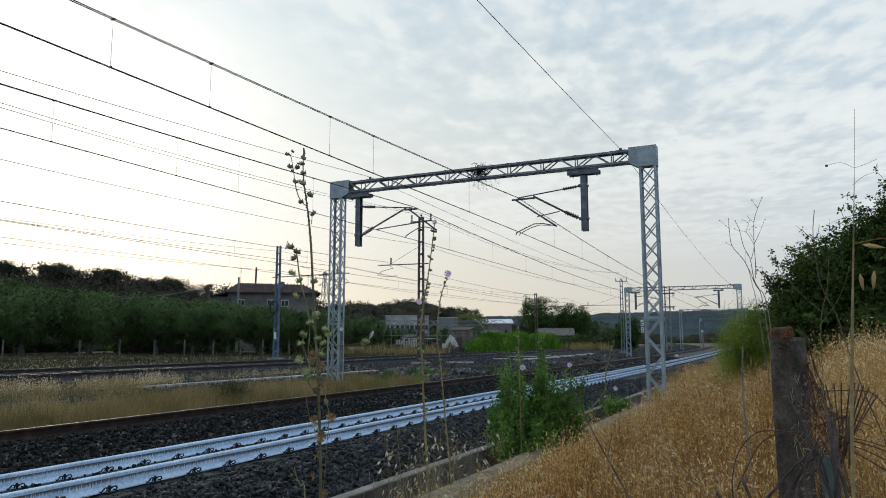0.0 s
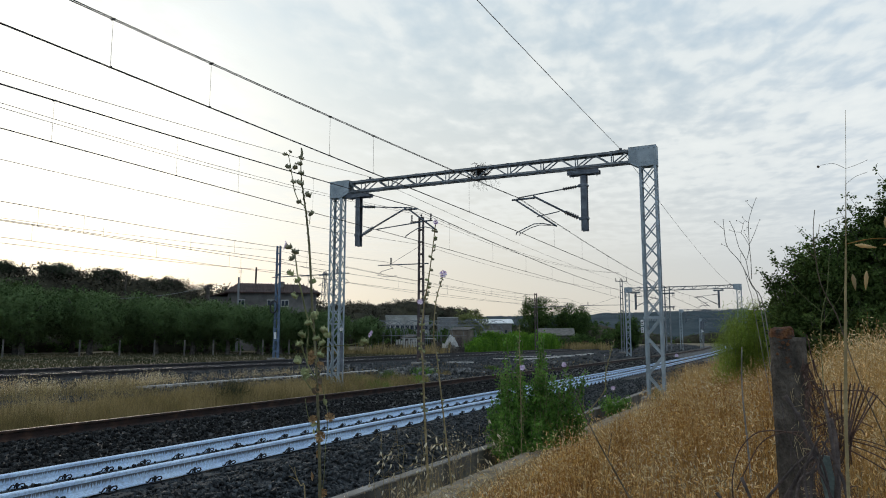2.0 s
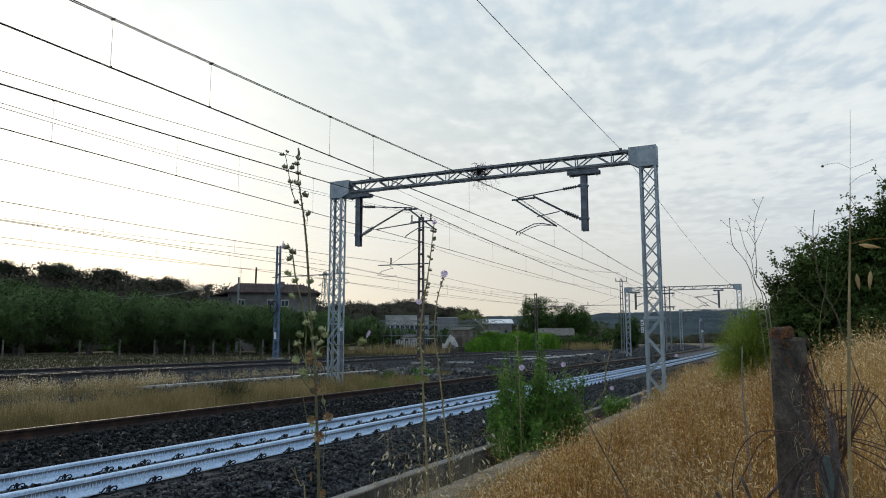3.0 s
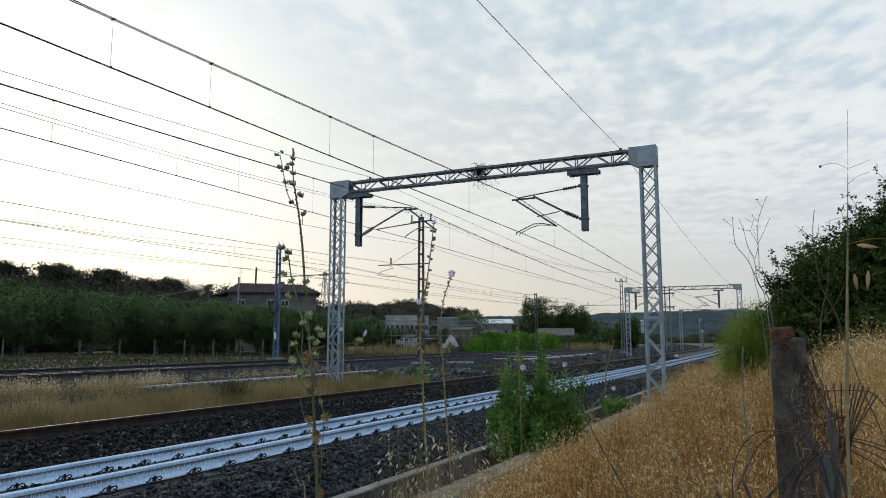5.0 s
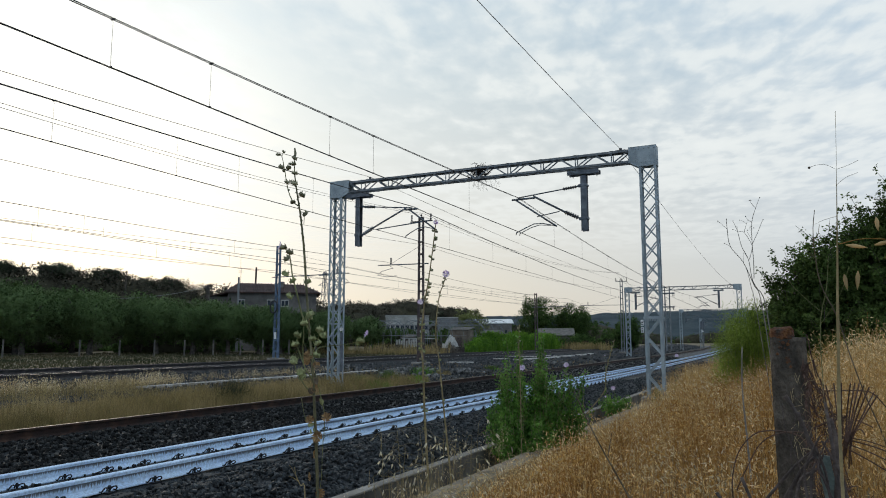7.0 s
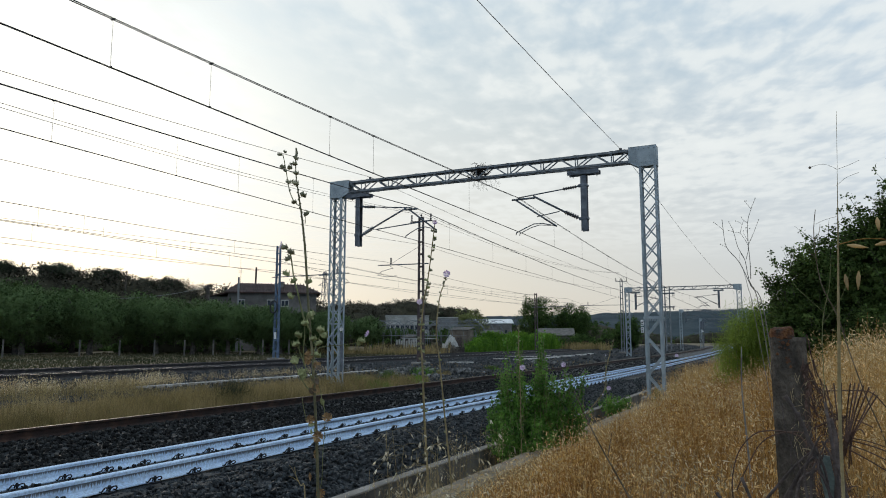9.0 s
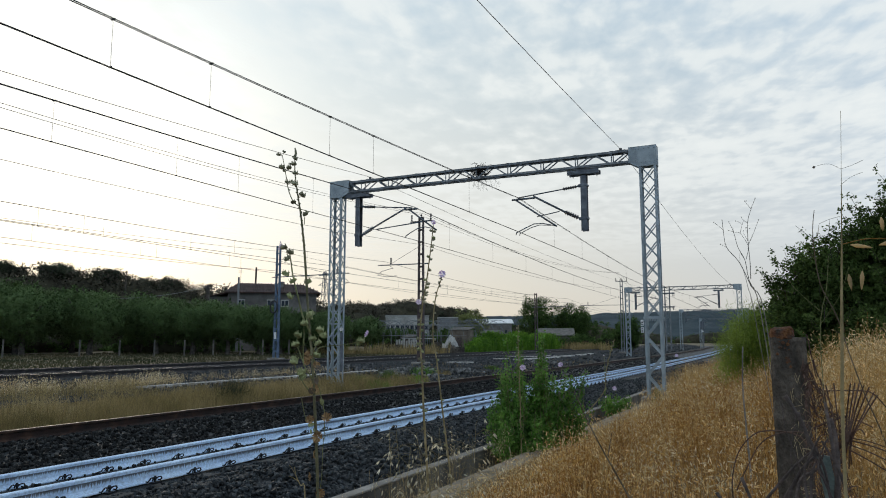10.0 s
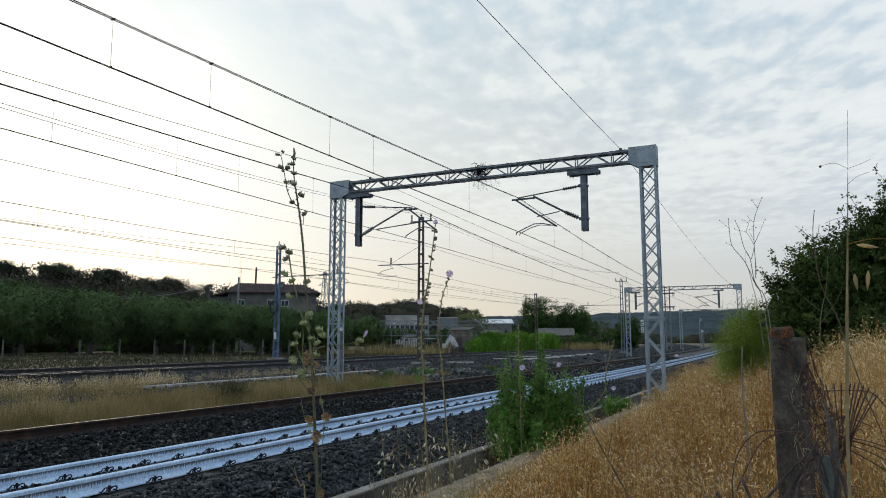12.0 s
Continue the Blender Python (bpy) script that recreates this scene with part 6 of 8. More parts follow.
def low_building(name, label, at, yaw, w, d, h, material, roof_mat, pitch, windows):
    th = thing(name, at, label, "building")
    m = Matrix.Translation(at) @ Matrix.Rotation(radians(yaw), 4, "Z")

    def tr(pts):
        return [tuple(m @ Vector(p)) for p in pts]

    part("wall", Shape().loft([tr([(-w / 2, -d / 2, z), (w / 2, -d / 2, z), (w / 2, d / 2, z), (-w / 2, d / 2, z)]) for z in (-0.6, h)]), material, th)
    e = 0.35 if pitch > 0.5 else 0.06
    lo = tr([(-w / 2 - e, -d / 2 - e, h), (w / 2 + e, -d / 2 - e, h), (w / 2 + e, d / 2 + e, h + pitch), (-w / 2 - e, d / 2 + e, h + pitch)])
    hi = [(a, b, c + 0.16) for a, b, c in lo]
    part("roof", Shape().loft([lo, hi]), roof_mat, th)
    for i in range(windows):
        x = -w / 2 + w * (i + 0.5) / windows
        fr = part("window", Shape().loft([tr([(x - 0.28, -d / 2 - 0.03, z), (x + 0.28, -d / 2 - 0.03, z), (x + 0.28, -d / 2 + 0.05, z), (x - 0.28, -d / 2 + 0.05, z)]) for z in (h * 0.58, h * 0.74)]), "plaster", th)
        part("pane", Shape().loft([tr([(x - 0.22, -d / 2 - 0.05, z), (x + 0.22, -d / 2 - 0.05, z), (x + 0.22, -d / 2 - 0.031, z), (x - 0.22, -d / 2 - 0.031, z)]) for z in (h * 0.60, h * 0.72)]), "glass", fr)
    return th


low_building("house", "low tiled farmhouse half hidden behind olive trees", (-86, 88, 1.0), 42, 7, 6, 5.2, "plaster", "roof", 1.6, 2)
low_building("warehouse", "pale flat-roofed warehouse with a window row behind greenhouse frames", (-53.0, 96.5, 0.2), 30, 6.4, 8, 4.85, "white_wall", "white_wall", 0.1, 9)
low_building("warehouse", "low pale warehouse beside a longer one", (-47.4, 99.3, 0.2), 28, 2.9, 6, 4.6, "plaster_white", "white_wall", 0.1, 0)
low_building("warehouse", "long low building with a white metal roof", (-52, 130, 0.3), 24, 6.6, 6, 4.4, "plaster", "white", 0.9, 3)
low_building("shed", "small grey shed with a dull sloping roof", (-36.6, 120.5, 0.1), 18, 5.6, 5, 2.1, "plaster", "concrete_dark", 1.3, 3)


def pylon():
    at = (-144.5, 204, 2)
    th = thing("lattice_pylon", at, "thin steel lattice pylon on the skyline", "pylon")
    s = Shape()
    H = 25.5
    for sx in (-1, 1):
        for sy in (-1, 1):
            s.bar((at[0] + sx * 1.8, at[1] + sy * 1.8, 0), (at[0] + sx * 0.3, at[1] + sy * 0.3, H), 0.15)
    for i in range(11):
        a, b = i / 11, (i + 1) / 11
        ra, rb = 1.8 - 1.5 * a, 1.8 - 1.5 * b
        for sy in (-1, 1):
            s.bar((at[0] - ra, at[1] + sy * ra, H * a), (at[0] + rb, at[1] + sy * rb, H * b), 0.08)
            s.bar((at[0] + ra, at[1] + sy * ra, H * a), (at[0] - rb, at[1] + sy * rb, H * b), 0.08)
    part("tower", s, "galv_mid", th)
    for z in (17.5, 20.7, 24.0):
        s = Shape()
        s.bar((at[0] - 2.6, at[1], z), (at[0] + 2.6, at[1], z), 0.18)
        s.bar((at[0] - 2.6, at[1], z), (at[0], at[1], z + 1.0), 0.12)
        s.bar((at[0] + 2.6, at[1], z), (at[0], at[1], z + 1.0), 0.12)
        part("crossarm", s, "galv_mid", th)


pylon()


def greenhouse(at, yaw, w, h, n, step, wall=2.0):
    """A tall tunnel frame: upright posts, round hoops on them, purlins and cross ties."""
    th = thing("greenhouse_frame", at, "bare arched steel greenhouse frame without its cover", "greenhouse", "greenhouse frames")
    m = Matrix.Translation(at) @ Matrix.Rotation(radians(yaw), 4, "Z")
    for i in range(n):
        bend = 0.12 * math.sin(i * 2.3 + at[0])
        pts = [m @ Vector((w / 2 * math.cos(math.pi * k / 14) + bend * math.sin(math.pi * k / 14), i * step, wall + (h - wall) * math.sin(math.pi * k / 14))) for k in range(15)]
        part("hoop", Shape().tube(pts, 0.03, 5), "galv_mid", th)
        for sx in (-1, 1):
            part("post", Shape().tube([m @ Vector((sx * w / 2, i * step, -0.2)), m @ Vector((sx * w / 2, i * step, wall))], 0.03, 5), "galv_dark", th)
        if i % 2 == 0:
            part("cross_tie", Shape().tube([m @ Vector((-w / 2, i * step, wall)), m @ Vector((w / 2, i * step, wall))], 0.02, 4), "galv_mid", th)
            for sx in (-1, 1):
                part("strut", Shape().tube([m @ Vector((sx * w * 0.25, i * step, wall)), m @ Vector((sx * w * 0.36, i * step, wall + (h - wall) * 0.68))], 0.016, 4), "galv_mid", th)
    for a in (0.0, 0.25, 0.5, 0.75, 1.0):
        x, z = w / 2 * math.cos(math.pi * a), wall + (h - wall) * math.sin(math.pi * a)
        part("purlin", Shape().tube([m @ Vector((x, 0, z)), m @ Vector((x, (n - 1) * step, z))], 0.02, 4), "galv_mid", th)
    return m


for x, y, a, w, h, n in ((-47.4, 70.8, -18, 4.6, 3.8, 5), (-43.6, 72.4, -18, 4.6, 3.8, 6), (-40.2, 75.0, -18, 4.6, 3.8, 6), (-40.0, 82.0, -14, 4.8, 4.1, 6), (-38.2, 87.0, -14, 4.8, 4.25, 4)):
    greenhouse((x, y, 0.05), a, w, h, n, 2.1)


def yard_clutter():
    rnd = random.Random(61)
    th = thing("yard_wall", (-38.6, 70.5, 0), "low whitish slatted wall in the greenhouse yard", "fence")
    for k in range(9):
        x = -40.0 + 0.31 * k
        part("slat", Shape().box(x, x + 0.2, 70.4, 70.44, 0.0, 1.55 + 0.12 * math.sin(k * 2.7), bevel=0.01), "white_wall", th)
    for z in (0.35, 1.2):
        part("rail", Shape().box(-40.1, -37.3, 70.445, 70.5, z, z + 0.12), "dead_wood", th)
    # long water pipe on short stands
    th = thing("water_pipe", (-36, 72.6, 0), "long pale pipe carried on stands across the yard", "pipe")
    part("pipe", Shape().tube([(-39.6, 70.9, 1.72), (-38.0, 71.8, 1.69), (-36.2, 72.8, 1.66)], 0.05, 6), "white_wall", th)
    for k in range(3):
        x, y = -39.4 + 1.4 * k, 71.0 + 0.79 * k
        part("stand", Shape().bar((x, y, -0.1), (x, y, 1.66), 0.07), "dead_wood", th)
    # torn plastic sheet slumped over a heap
    t = Shape()
    g, n = [], 14
    for j in range(n + 1):
        for i in range(n + 1):
            u, v = i / n - 0.5, j / n - 0.5
            h = 1.0 * max(0.0, 1 - 1.9 * abs(u + 0.2 * math.sin(5 * v)) - 0.7 * abs(v)) + 0.35 * noise.noise((u * 9, v * 9, 2)) + 0.25
            g.append((-36.6 + 2.3 * u, 77.6 + 1.6 * v, max(0.06, h * 1.75)))
    t.add(g, [(j * (n + 1) + i, j * (n + 1) + i + 1, (j + 1) * (n + 1) + i + 1, (j + 1) * (n + 1) + i) for j in range(n) for i in range(n)])
    solid("plastic_sheet", t, "tarp", "torn whitish plastic sheet slumped over a frame", "plastic sheet", at=(-36.6, 77.6, 0))
    # sheds and crates among the frames
    for x, y, w, d, h, mt in ((-41.6, 76.5, 1.4, 1.2, 1.8, "plaster_white"), (-36.9, 81.5, 2.5, 1.6, 2.75, "plaster_brown"), (-34.9, 86.0, 2.0, 1.6, 2.4, "plaster")):
        th = thing("yard_hut", (x, y, 0), "small weathered hut among the greenhouse frames", "hut", "yard huts")
        part("wall", Shape().box(x - w / 2, x + w / 2, y - d / 2, y + d / 2, -0.1, h), mt, th)
        part("roof", Shape().loft([[(x - w / 2 - 0.15, y - d / 2 - 0.15, h + e), (x + w / 2 + 0.15, y - d / 2 - 0.15, h + e), (x + w / 2 + 0.15, y + d / 2 + 0.15, h + 0.35 + e), (x - w / 2 - 0.15, y + d / 2 + 0.15, h + 0.35 + e)] for e in (0.0, 0.06)]), "concrete_dark", th)
        part("door", Shape().box(x - 0.4, x + 0.4, y - d / 2 - 0.03, y - d / 2 - 0.002, 0.0, min(1.85, h - 0.1)), "dead_wood", th)
    for i in range(9):
        k = (i + rnd.random()) / 9
        x, y = -41.5 + 9.5 * k, 66.8 + 5.2 * k + rnd.uniform(0, 2.5)
        w, h = rnd.uniform(0.7, 1.5), rnd.uniform(0.4, 1.3)
        th = thing("pallet_stack", (x, y, 0.05), "weathered stack of wooden pallets in the yard", "pallets", "yard pallets")
        z = 0.05
        while z < h:
            prof = [(-0.4, 0), (-0.32, 0), (-0.32, 0.1), (-0.04, 0.1), (-0.04, 0), (0.04, 0), (0.04, 0.1), (0.32, 0.1), (0.32, 0), (0.4, 0), (0.4, 0.13), (-0.4, 0.13)]
            part("pallet", Shape().loft([[(x + e, y + a, z + b) for a, b in prof] for e in (-w / 2, w / 2)]), "bark", th)
            z += 0.14


yard_clutter()

# orchard fence
for x, y in ((-55.4, 35.5), (-54.2, 41.3), (-51.9, 43.4), (-50.2, 45.6), (-48.9, 47.8), (-47.6, 50.0), (-46.0, 51.8), (-44.9, 53.6), (-43.4, 55.6), (-42.0, 58.0)):
    p = Shape()
    p.loft([[(x + a * k, y + b * k, z) for a, b in ((-0.055, -0.055), (0.055, -0.055), (0.055, 0.055), (-0.055, 0.055))] for z, k in ((-0.3, 1.0), (1.45, 0.9), (1.52, 0.6))])
    solid("fence_post", p, "concrete_dark", "slim weathered concrete fence post before the orchard", "fence post", "orchard fence posts", at=(x, y, 0))

# poles behind the orchard
for x, y, top, r, lean, m in ((-58.8, 65.5, 8.95, 0.13, 0.0, "plaster_white"), (-65.1, 75.9, 11.4, 0.14, 0.35, "bark"), (-55.7, 57.4, 7.4, 0.19, 0.0, "bark"), (-107.1, 90.1, 14.0, 0.12, 0.0, "bark")):
    p = Shape().tube([(x - lean, y, 0), (x, y, top)], [r * 1.2, r * 0.85], 8)
    if m == "bark" and lean == 0:
        p.box(x - 0.3, x + 0.3, y - 0.05, y + 0.05, top - 0.30, top - 0.22)
        p.tube([(x + 0.22, y, top - 0.22), (x + 0.22, y, top - 0.05)], 0.05, 6)
    solid("utility_pole", p, m, "pale round concrete pole before a house" if m == "plaster_white" else "dark weathered wooden utility pole behind the orchard", "pole", "utility poles", at=(x, y, 0))

# siding wires
catenary("thin wires over the first siding", [(-22.4, -7, 6.2), (-22.4, 38.0, 6.28), (-22.9, 80.0, 6.24), (-24.5, 125, 6.2)], [15.2, 16.93, 17.74, 24.6, 21.98, 30, 33.5, 44, 50, 56, 62, 68], False, 5.2, 0.012, 0.006, "siding wires", 0.42)
catenary("thin wires over the far siding", [(-26.4, -7, 6.2), (-26.1, 39.4, 6.22), (-25.0, 88.0, 6.2), (-27, 135, 6.2)], [17.6, 22.75, 23.64, 28.4, 29.26, 46, 54, 62, 70], False, 5.24, 0.012, 0.006, "siding wires", 0.32)
for dx in (-0.2, 0.2):
    line_wire("thin twin feeder wire along the siding mast tops", [(-19.9 + dx, -7, 8.75), (-19.9 + dx, 38, 9.1), (-17.1 + dx, 80, 9.0), (-21 + dx, 125, 9.0)], 0.85, 0.009)
part("cable_coil", Shape().tube([(-32.05 + 0.30 * math.cos(k * math.tau / 20), 39.27, 3.75 + 0.42 * math.sin(k * math.tau / 20)) for k in range(21)], 0.05, 6, caps=False), "black", blue_mast, "dark coil of cable")
part("mast_sign", Shape().box(-31.95, -31.75, 39.26, 39.285, 1.55, 2.0, bevel=0.01), "white", blue_mast, "small white plate")
solid("service_cable", Shape().tube(chord((-55.7, 57.4, 7.2), (-57.17, 43.76, 5.3), 24, 0.5), 0.022, 5), "plaster_white", "pale sagging service cable above the olive trees", "cable", at=(-55.7, 57.4, 0))
line_wire("thin earth wire along the siding masts", [(-19.8, -7, 6.95), (-19.8, 38, 7.2), (-17.0, 80, 7.2)], 0.58, 0.009)
line_wire("thin earth wire along the far blue masts", [(-31.0, -7, 6.1), (-31.5, 39.4, 6.2), (-29.4, 88.7, 6.2)], 0.45, 0.011)
line_wire("thin sagging wire from mast to mast behind the sidings", [(-31.6, -7, 7.3), (-31.6, 39.4, 7.6), (-29.6, 88.7, 7.4)], 0.6, 0.010)


M["weed_dark"] = mat("dark_weed_leaves", (0.085, 0.14, 0.03), (0.04, 0.075, 0.014), (0.15, 0.21, 0.055), 3, 30, 0.8, bump=0, random_tint=0.35, trans=0.3, space="World")
M["stem_olive"] = mat("half_dry_olive_stem", (0.155, 0.14, 0.07), (0.09, 0.08, 0.04), (0.24, 0.22, 0.12), 12, 80, 0.85)
M["stem_straw"] = mat("straw_brown_stem", (0.30, 0.23, 0.11), (0.18, 0.14, 0.06), (0.42, 0.33, 0.17), 12, 80, 0.85)
M["dry_petal"] = mat("withered_petals", (0.30, 0.185, 0.085), (0.15, 0.085, 0.04), (0.46, 0.32, 0.15), 60, 200, 0.9, bump=0.2, trans=0.2)


# ------------------------------------------------------------------ plants close by
class Local:
    """A frame at a plant's foot: u to the side, v away, z up in metres."""

    def __init__(self, x, y, bearing):
        b = radians(bearing)
        self.o, self.s, self.n = Vector((x, y, 0)), Vector((math.cos(b), -math.sin(b), 0)), Vector((math.sin(b), math.cos(b), 0))

    def __call__(self, u, z, v=0.0):
        """z counts from the eye's level."""
        return self.o + self.s * u + self.n * v + Vector((0, 0, z + ZE))


def smooth_path(pts, n=4):
    out = []
    for i in range(len(pts) - 1):
        p0, p1, p2, p3 = pts[max(i - 1, 0)], pts[i], pts[i + 1], pts[min(i + 2, len(pts) - 1)]
        for k in range(n):
            t = k / n
            out.append(0.5 * ((2 * p1) + (p2 - p0) * t + (2 * p0 - 5 * p1 + 4 * p2 - p3) * t * t + (3 * p1 - p0 - 3 * p2 + p3) * t ** 3))
    return out + [pts[-1]]


def taper(n, a, b):
    return [a + (b - a) * i / max(1, n - 1) for i in range(n)]


def capsule(c, r, seed):
    """A round mallow seed capsule in its pointed, half-open calyx."""
    rnd = random.Random(seed)
    s = Shape()
    c = Vector(c)
    tilt = Matrix.Rotation(rnd.uniform(-0.6, 0.6), 3, "X") @ Matrix.Rotation(rnd.uniform(-0.6, 0.6), 3, "Y")
    loops = []
    for z, k in ((-0.9, 0.25), (-0.6, 0.85), (-0.1, 1.05), (0.35, 0.85), (0.6, 0.4)):
        loops.append([c + tilt @ Vector((k * r * (1 + 0.08 * (i % 2)) * math.cos(i * math.tau / 10), k * r * (1 + 0.08 * (i % 2)) * math.sin(i * math.tau / 10), z * r * 0.8)) for i in range(10)])
    s.loft(loops)
    for i in range(5):
        a = i * math.tau / 5
        d = Vector((math.cos(a), math.sin(a), 0))
        e = Vector((-math.sin(a), math.cos(a), 0))
        q = [c + tilt @ (d * r * 1.02 + e * r * 0.5 - Vector((0, 0, r * 0.4))), c + tilt @ (d * r * 1.02 - e * r * 0.5 - Vector((0, 0, r * 0.4))), c + tilt @ (d * r * 0.75 + Vector((0, 0, r * 1.0)))]
        s.add(q + [p + tilt @ (d * 0.0015) for p in q], [(0, 1, 2), (5, 4, 3), (0, 3, 4, 1), (1, 4, 5, 2), (2, 5, 3, 0)])
    return s


def blossom(c, r, seed, face=(0.2, -0.9, 0.3)):
    """Five notched petals in an open cup."""
    s = Shape()
    c = Vector(c)
    m = Vector(face).to_track_quat("Z", "Y").to_matrix()
    rnd = random.Random(seed)
    for i in range(5):
        a = i * math.tau / 5 + rnd.uniform(-0.1, 0.1)
        pts = []
        for rr, da, z in ((0.05, 0, 0), (0.5, -0.60, 0.12), (1.0, -0.5, 0.46), (0.84, 0, 0.30), (1.0, 0.5, 0.50), (0.5, 0.60, 0.16)):
            pts.append(c + m @ Vector((r * rr * math.cos(a + da), r * rr * math.sin(a + da), r * (z + 0.05 * rnd.uniform(-1, 1)))))
        s.add(pts, [(0, 1, 2, 3), (0, 3, 4, 5)])
    s.tube([c, c + m @ Vector((0, 0, r * 0.45))], [r * 0.09, r * 0.12], 6)
    return s


def leaf_fan(s, c, r, seed, up=(0, 0, 1)):
    """A rounded, lobed and slightly cupped leaf."""
    rnd = random.Random(seed)
    c = Vector(c)
    d = Vector((rnd.gauss(0, 1), rnd.gauss(0, 1), rnd.gauss(0.5, 0.6))).normalized()
    m = d.to_track_quat("Z", "Y").to_matrix()
    n = 7
    ring = [c + m @ Vector((r * (1 if i % 2 else 0.78) * math.cos(i * math.tau / n), r * (1 if i % 2 else 0.78) * math.sin(i * math.tau / n), r * rnd.uniform(0.05, 0.3))) for i in range(n)]
    s.add([c] + ring, [(0, i + 1, (i + 1) % n + 1) for i in range(n)])


def hollyhock_a():
    L = Local(-1.82, 2.51, -35.9)
    foot = L(0.05, -1.36)
    th = thing("hollyhock_stalk", foot, "tall half-dry hollyhock stalk with round seed capsules", "wild plant", "hollyhock stalks")
    main = smooth_path([foot, L(0.021, -0.645), L(0.003, -0.343), L(-0.017, -0.085), L(-0.038, 0.105), L(-0.062, 0.375), L(-0.072, 0.461), L(-0.082, 0.535), L(-0.095, 0.609), L(-0.105, 0.667), L(-0.113, 0.725), L(-0.116, 0.788), L(-0.115, 0.833)])
    part("stem", Shape().tube(main, taper(len(main), 0.0072, 0.0018), 7), "stem_olive", th, smooth=True)
    for pts, r in (([(-0.027, 0.033), (-0.062, 0.105), (-0.088, 0.201), (-0.108, 0.273), (-0.12, 0.346), (-0.13, 0.382), (-0.152, 0.394)], 0.0042), ([(-0.094, 0.582), (-0.118, 0.603), (-0.138, 0.648), (-0.15, 0.706), (-0.158, 0.748), (-0.17, 0.798), (-0.182, 0.804)], 0.0026), ([(-0.093, 0.619), (-0.085, 0.622), (-0.078, 0.628)], 0.0018), ([(-0.067, 0.5), (-0.066, 0.531), (-0.063, 0.545)], 0.0018), ([(-0.17, 0.793), (-0.163, 0.817)], 0.0012), ([(-0.157, 0.739), (-0.14, 0.749)], 0.0014),
                   ([(-0.014, -0.157), (-0.044, -0.113), (-0.065, -0.062), (-0.077, -0.027), (-0.079, 0.021)], 0.003),
                   ([(-0.074, -0.039), (-0.084, -0.023), (-0.09, -0.014)], 0.0018),
                   ([(-0.018, -0.215), (-0.047, -0.181), (-0.075, -0.133), (-0.087, -0.103), (-0.09, -0.08)], 0.0028),
                   ([(-0.052, -0.106), (-0.057, -0.015), (-0.054, 0.025), (-0.057, 0.068)], 0.0022),
                   ([(-0.053, 0.017), (-0.053, -0.011), (-0.044, -0.024)], 0.0016),
                   ([(-0.006, -0.066), (0.005, -0.032), (0.044, -0.022), (0.123, -0.014), (0.178, -0.002)], 0.0024),
                   ([(0.036, -0.022), (0.04, -0.008)], 0.0014),
                   ([(-0.012, -0.042), (0.004, 0.005), (0.015, 0.033)], 0.0024),
                   ([(-0.004, -0.133), (0.005, -0.161), (0.019, -0.211), (0.028, -0.254), (0.04, -0.301), (0.041, -0.382), (0.036, -0.444), (0.035, -0.558), (0.029, -0.615)], 0.0019),
                   ([(-0.001, -0.343), (-0.03, -0.334), (-0.046, -0.289), (-0.056, -0.238)], 0.002),
                   ([(0.039, -0.409), (0.046, -0.398), (0.044, -0.39)], 0.0012),
                   ([(-0.003, -0.102), (-0.014, -0.062), (-0.03, -0.058)], 0.002)):
        p = smooth_path([L(u, z, 0.01 * math.sin(40 * u)) for u, z in pts])
        part("side_stem", Shape().tube(p, taper(len(p), r, r * 0.55), 5), "stem_green", th, smooth=True)
    # capsules up the stalk, dry and small at the top, greener and larger below
    dry = [(-0.185, 0.805, 0.0092), (-0.163, 0.82, 0.0067), (-0.17, 0.75, 0.0109), (-0.159, 0.733, 0.0059), (-0.14, 0.751, 0.01), (-0.143, 0.684, 0.0117), (-0.136, 0.65, 0.0042), (-0.117, 0.599, 0.01), (-0.115, 0.791, 0.0109), (-0.12, 0.767, 0.0109), (-0.135, 0.767, 0.0059), (-0.112, 0.725, 0.0117), (-0.113, 0.681, 0.0142), (-0.123, 0.688, 0.0075), (-0.078, 0.63, 0.0134), (-0.063, 0.549, 0.0134)]
    green = [(-0.152, 0.399), (-0.123, 0.38), (-0.134, 0.35), (-0.14, 0.287), (-0.108, 0.256), (-0.118, 0.189), (-0.046, 0.255), (-0.08, 0.026), (-0.09, -0.012), (-0.09, -0.074), (-0.094, -0.086), (-0.063, -0.135), (-0.055, -0.15), (-0.055, 0.076), (-0.035, 0.101), (-0.019, 0.011), (0.012, 0.048), (0.02, 0.032), (0.028, 0.027), (0.004, -0.008), (0.179, -0.004), (0.186, 0.004), (0.001, -0.058), (-0.059, -0.125), (-0.031, 0.116)]
    for i, (u, z, r) in enumerate(dry):
        part("seed_capsule", capsule(L(u, z, 0.006 * math.sin(i * 2.1)), r, i), "pod", th)
    for i, (u, z) in enumerate(green):
        part("seed_capsule", capsule(L(u, z, 0.012 * math.sin(i * 2.3)), 0.0158 if i > 6 else 0.0145, 50 + i), "pod_green" if i > 2 else "pod", th)
    for i in range(12, len(main) - 12, 1):
        part("node", Shape().blob(main[i] + L.s * (0.0035 if i % 2 else -0.0035), 0.0036, i, (6, 4), 0.3), "pod", th)
    part("dry_bud", Shape().tube([L(-0.116, 0.792), L(-0.112, 0.814), L(-0.116, 0.838)], [0.006, 0.0055, 0.003], 6), "pod", th)
    rnd = random.Random(5)
    for i, (u, z) in enumerate([(0.021, -0.262), (-0.006, -0.2), (-0.001, -0.157), (-0.008, -0.363), (-0.001, -0.108)]):
        s = Shape()
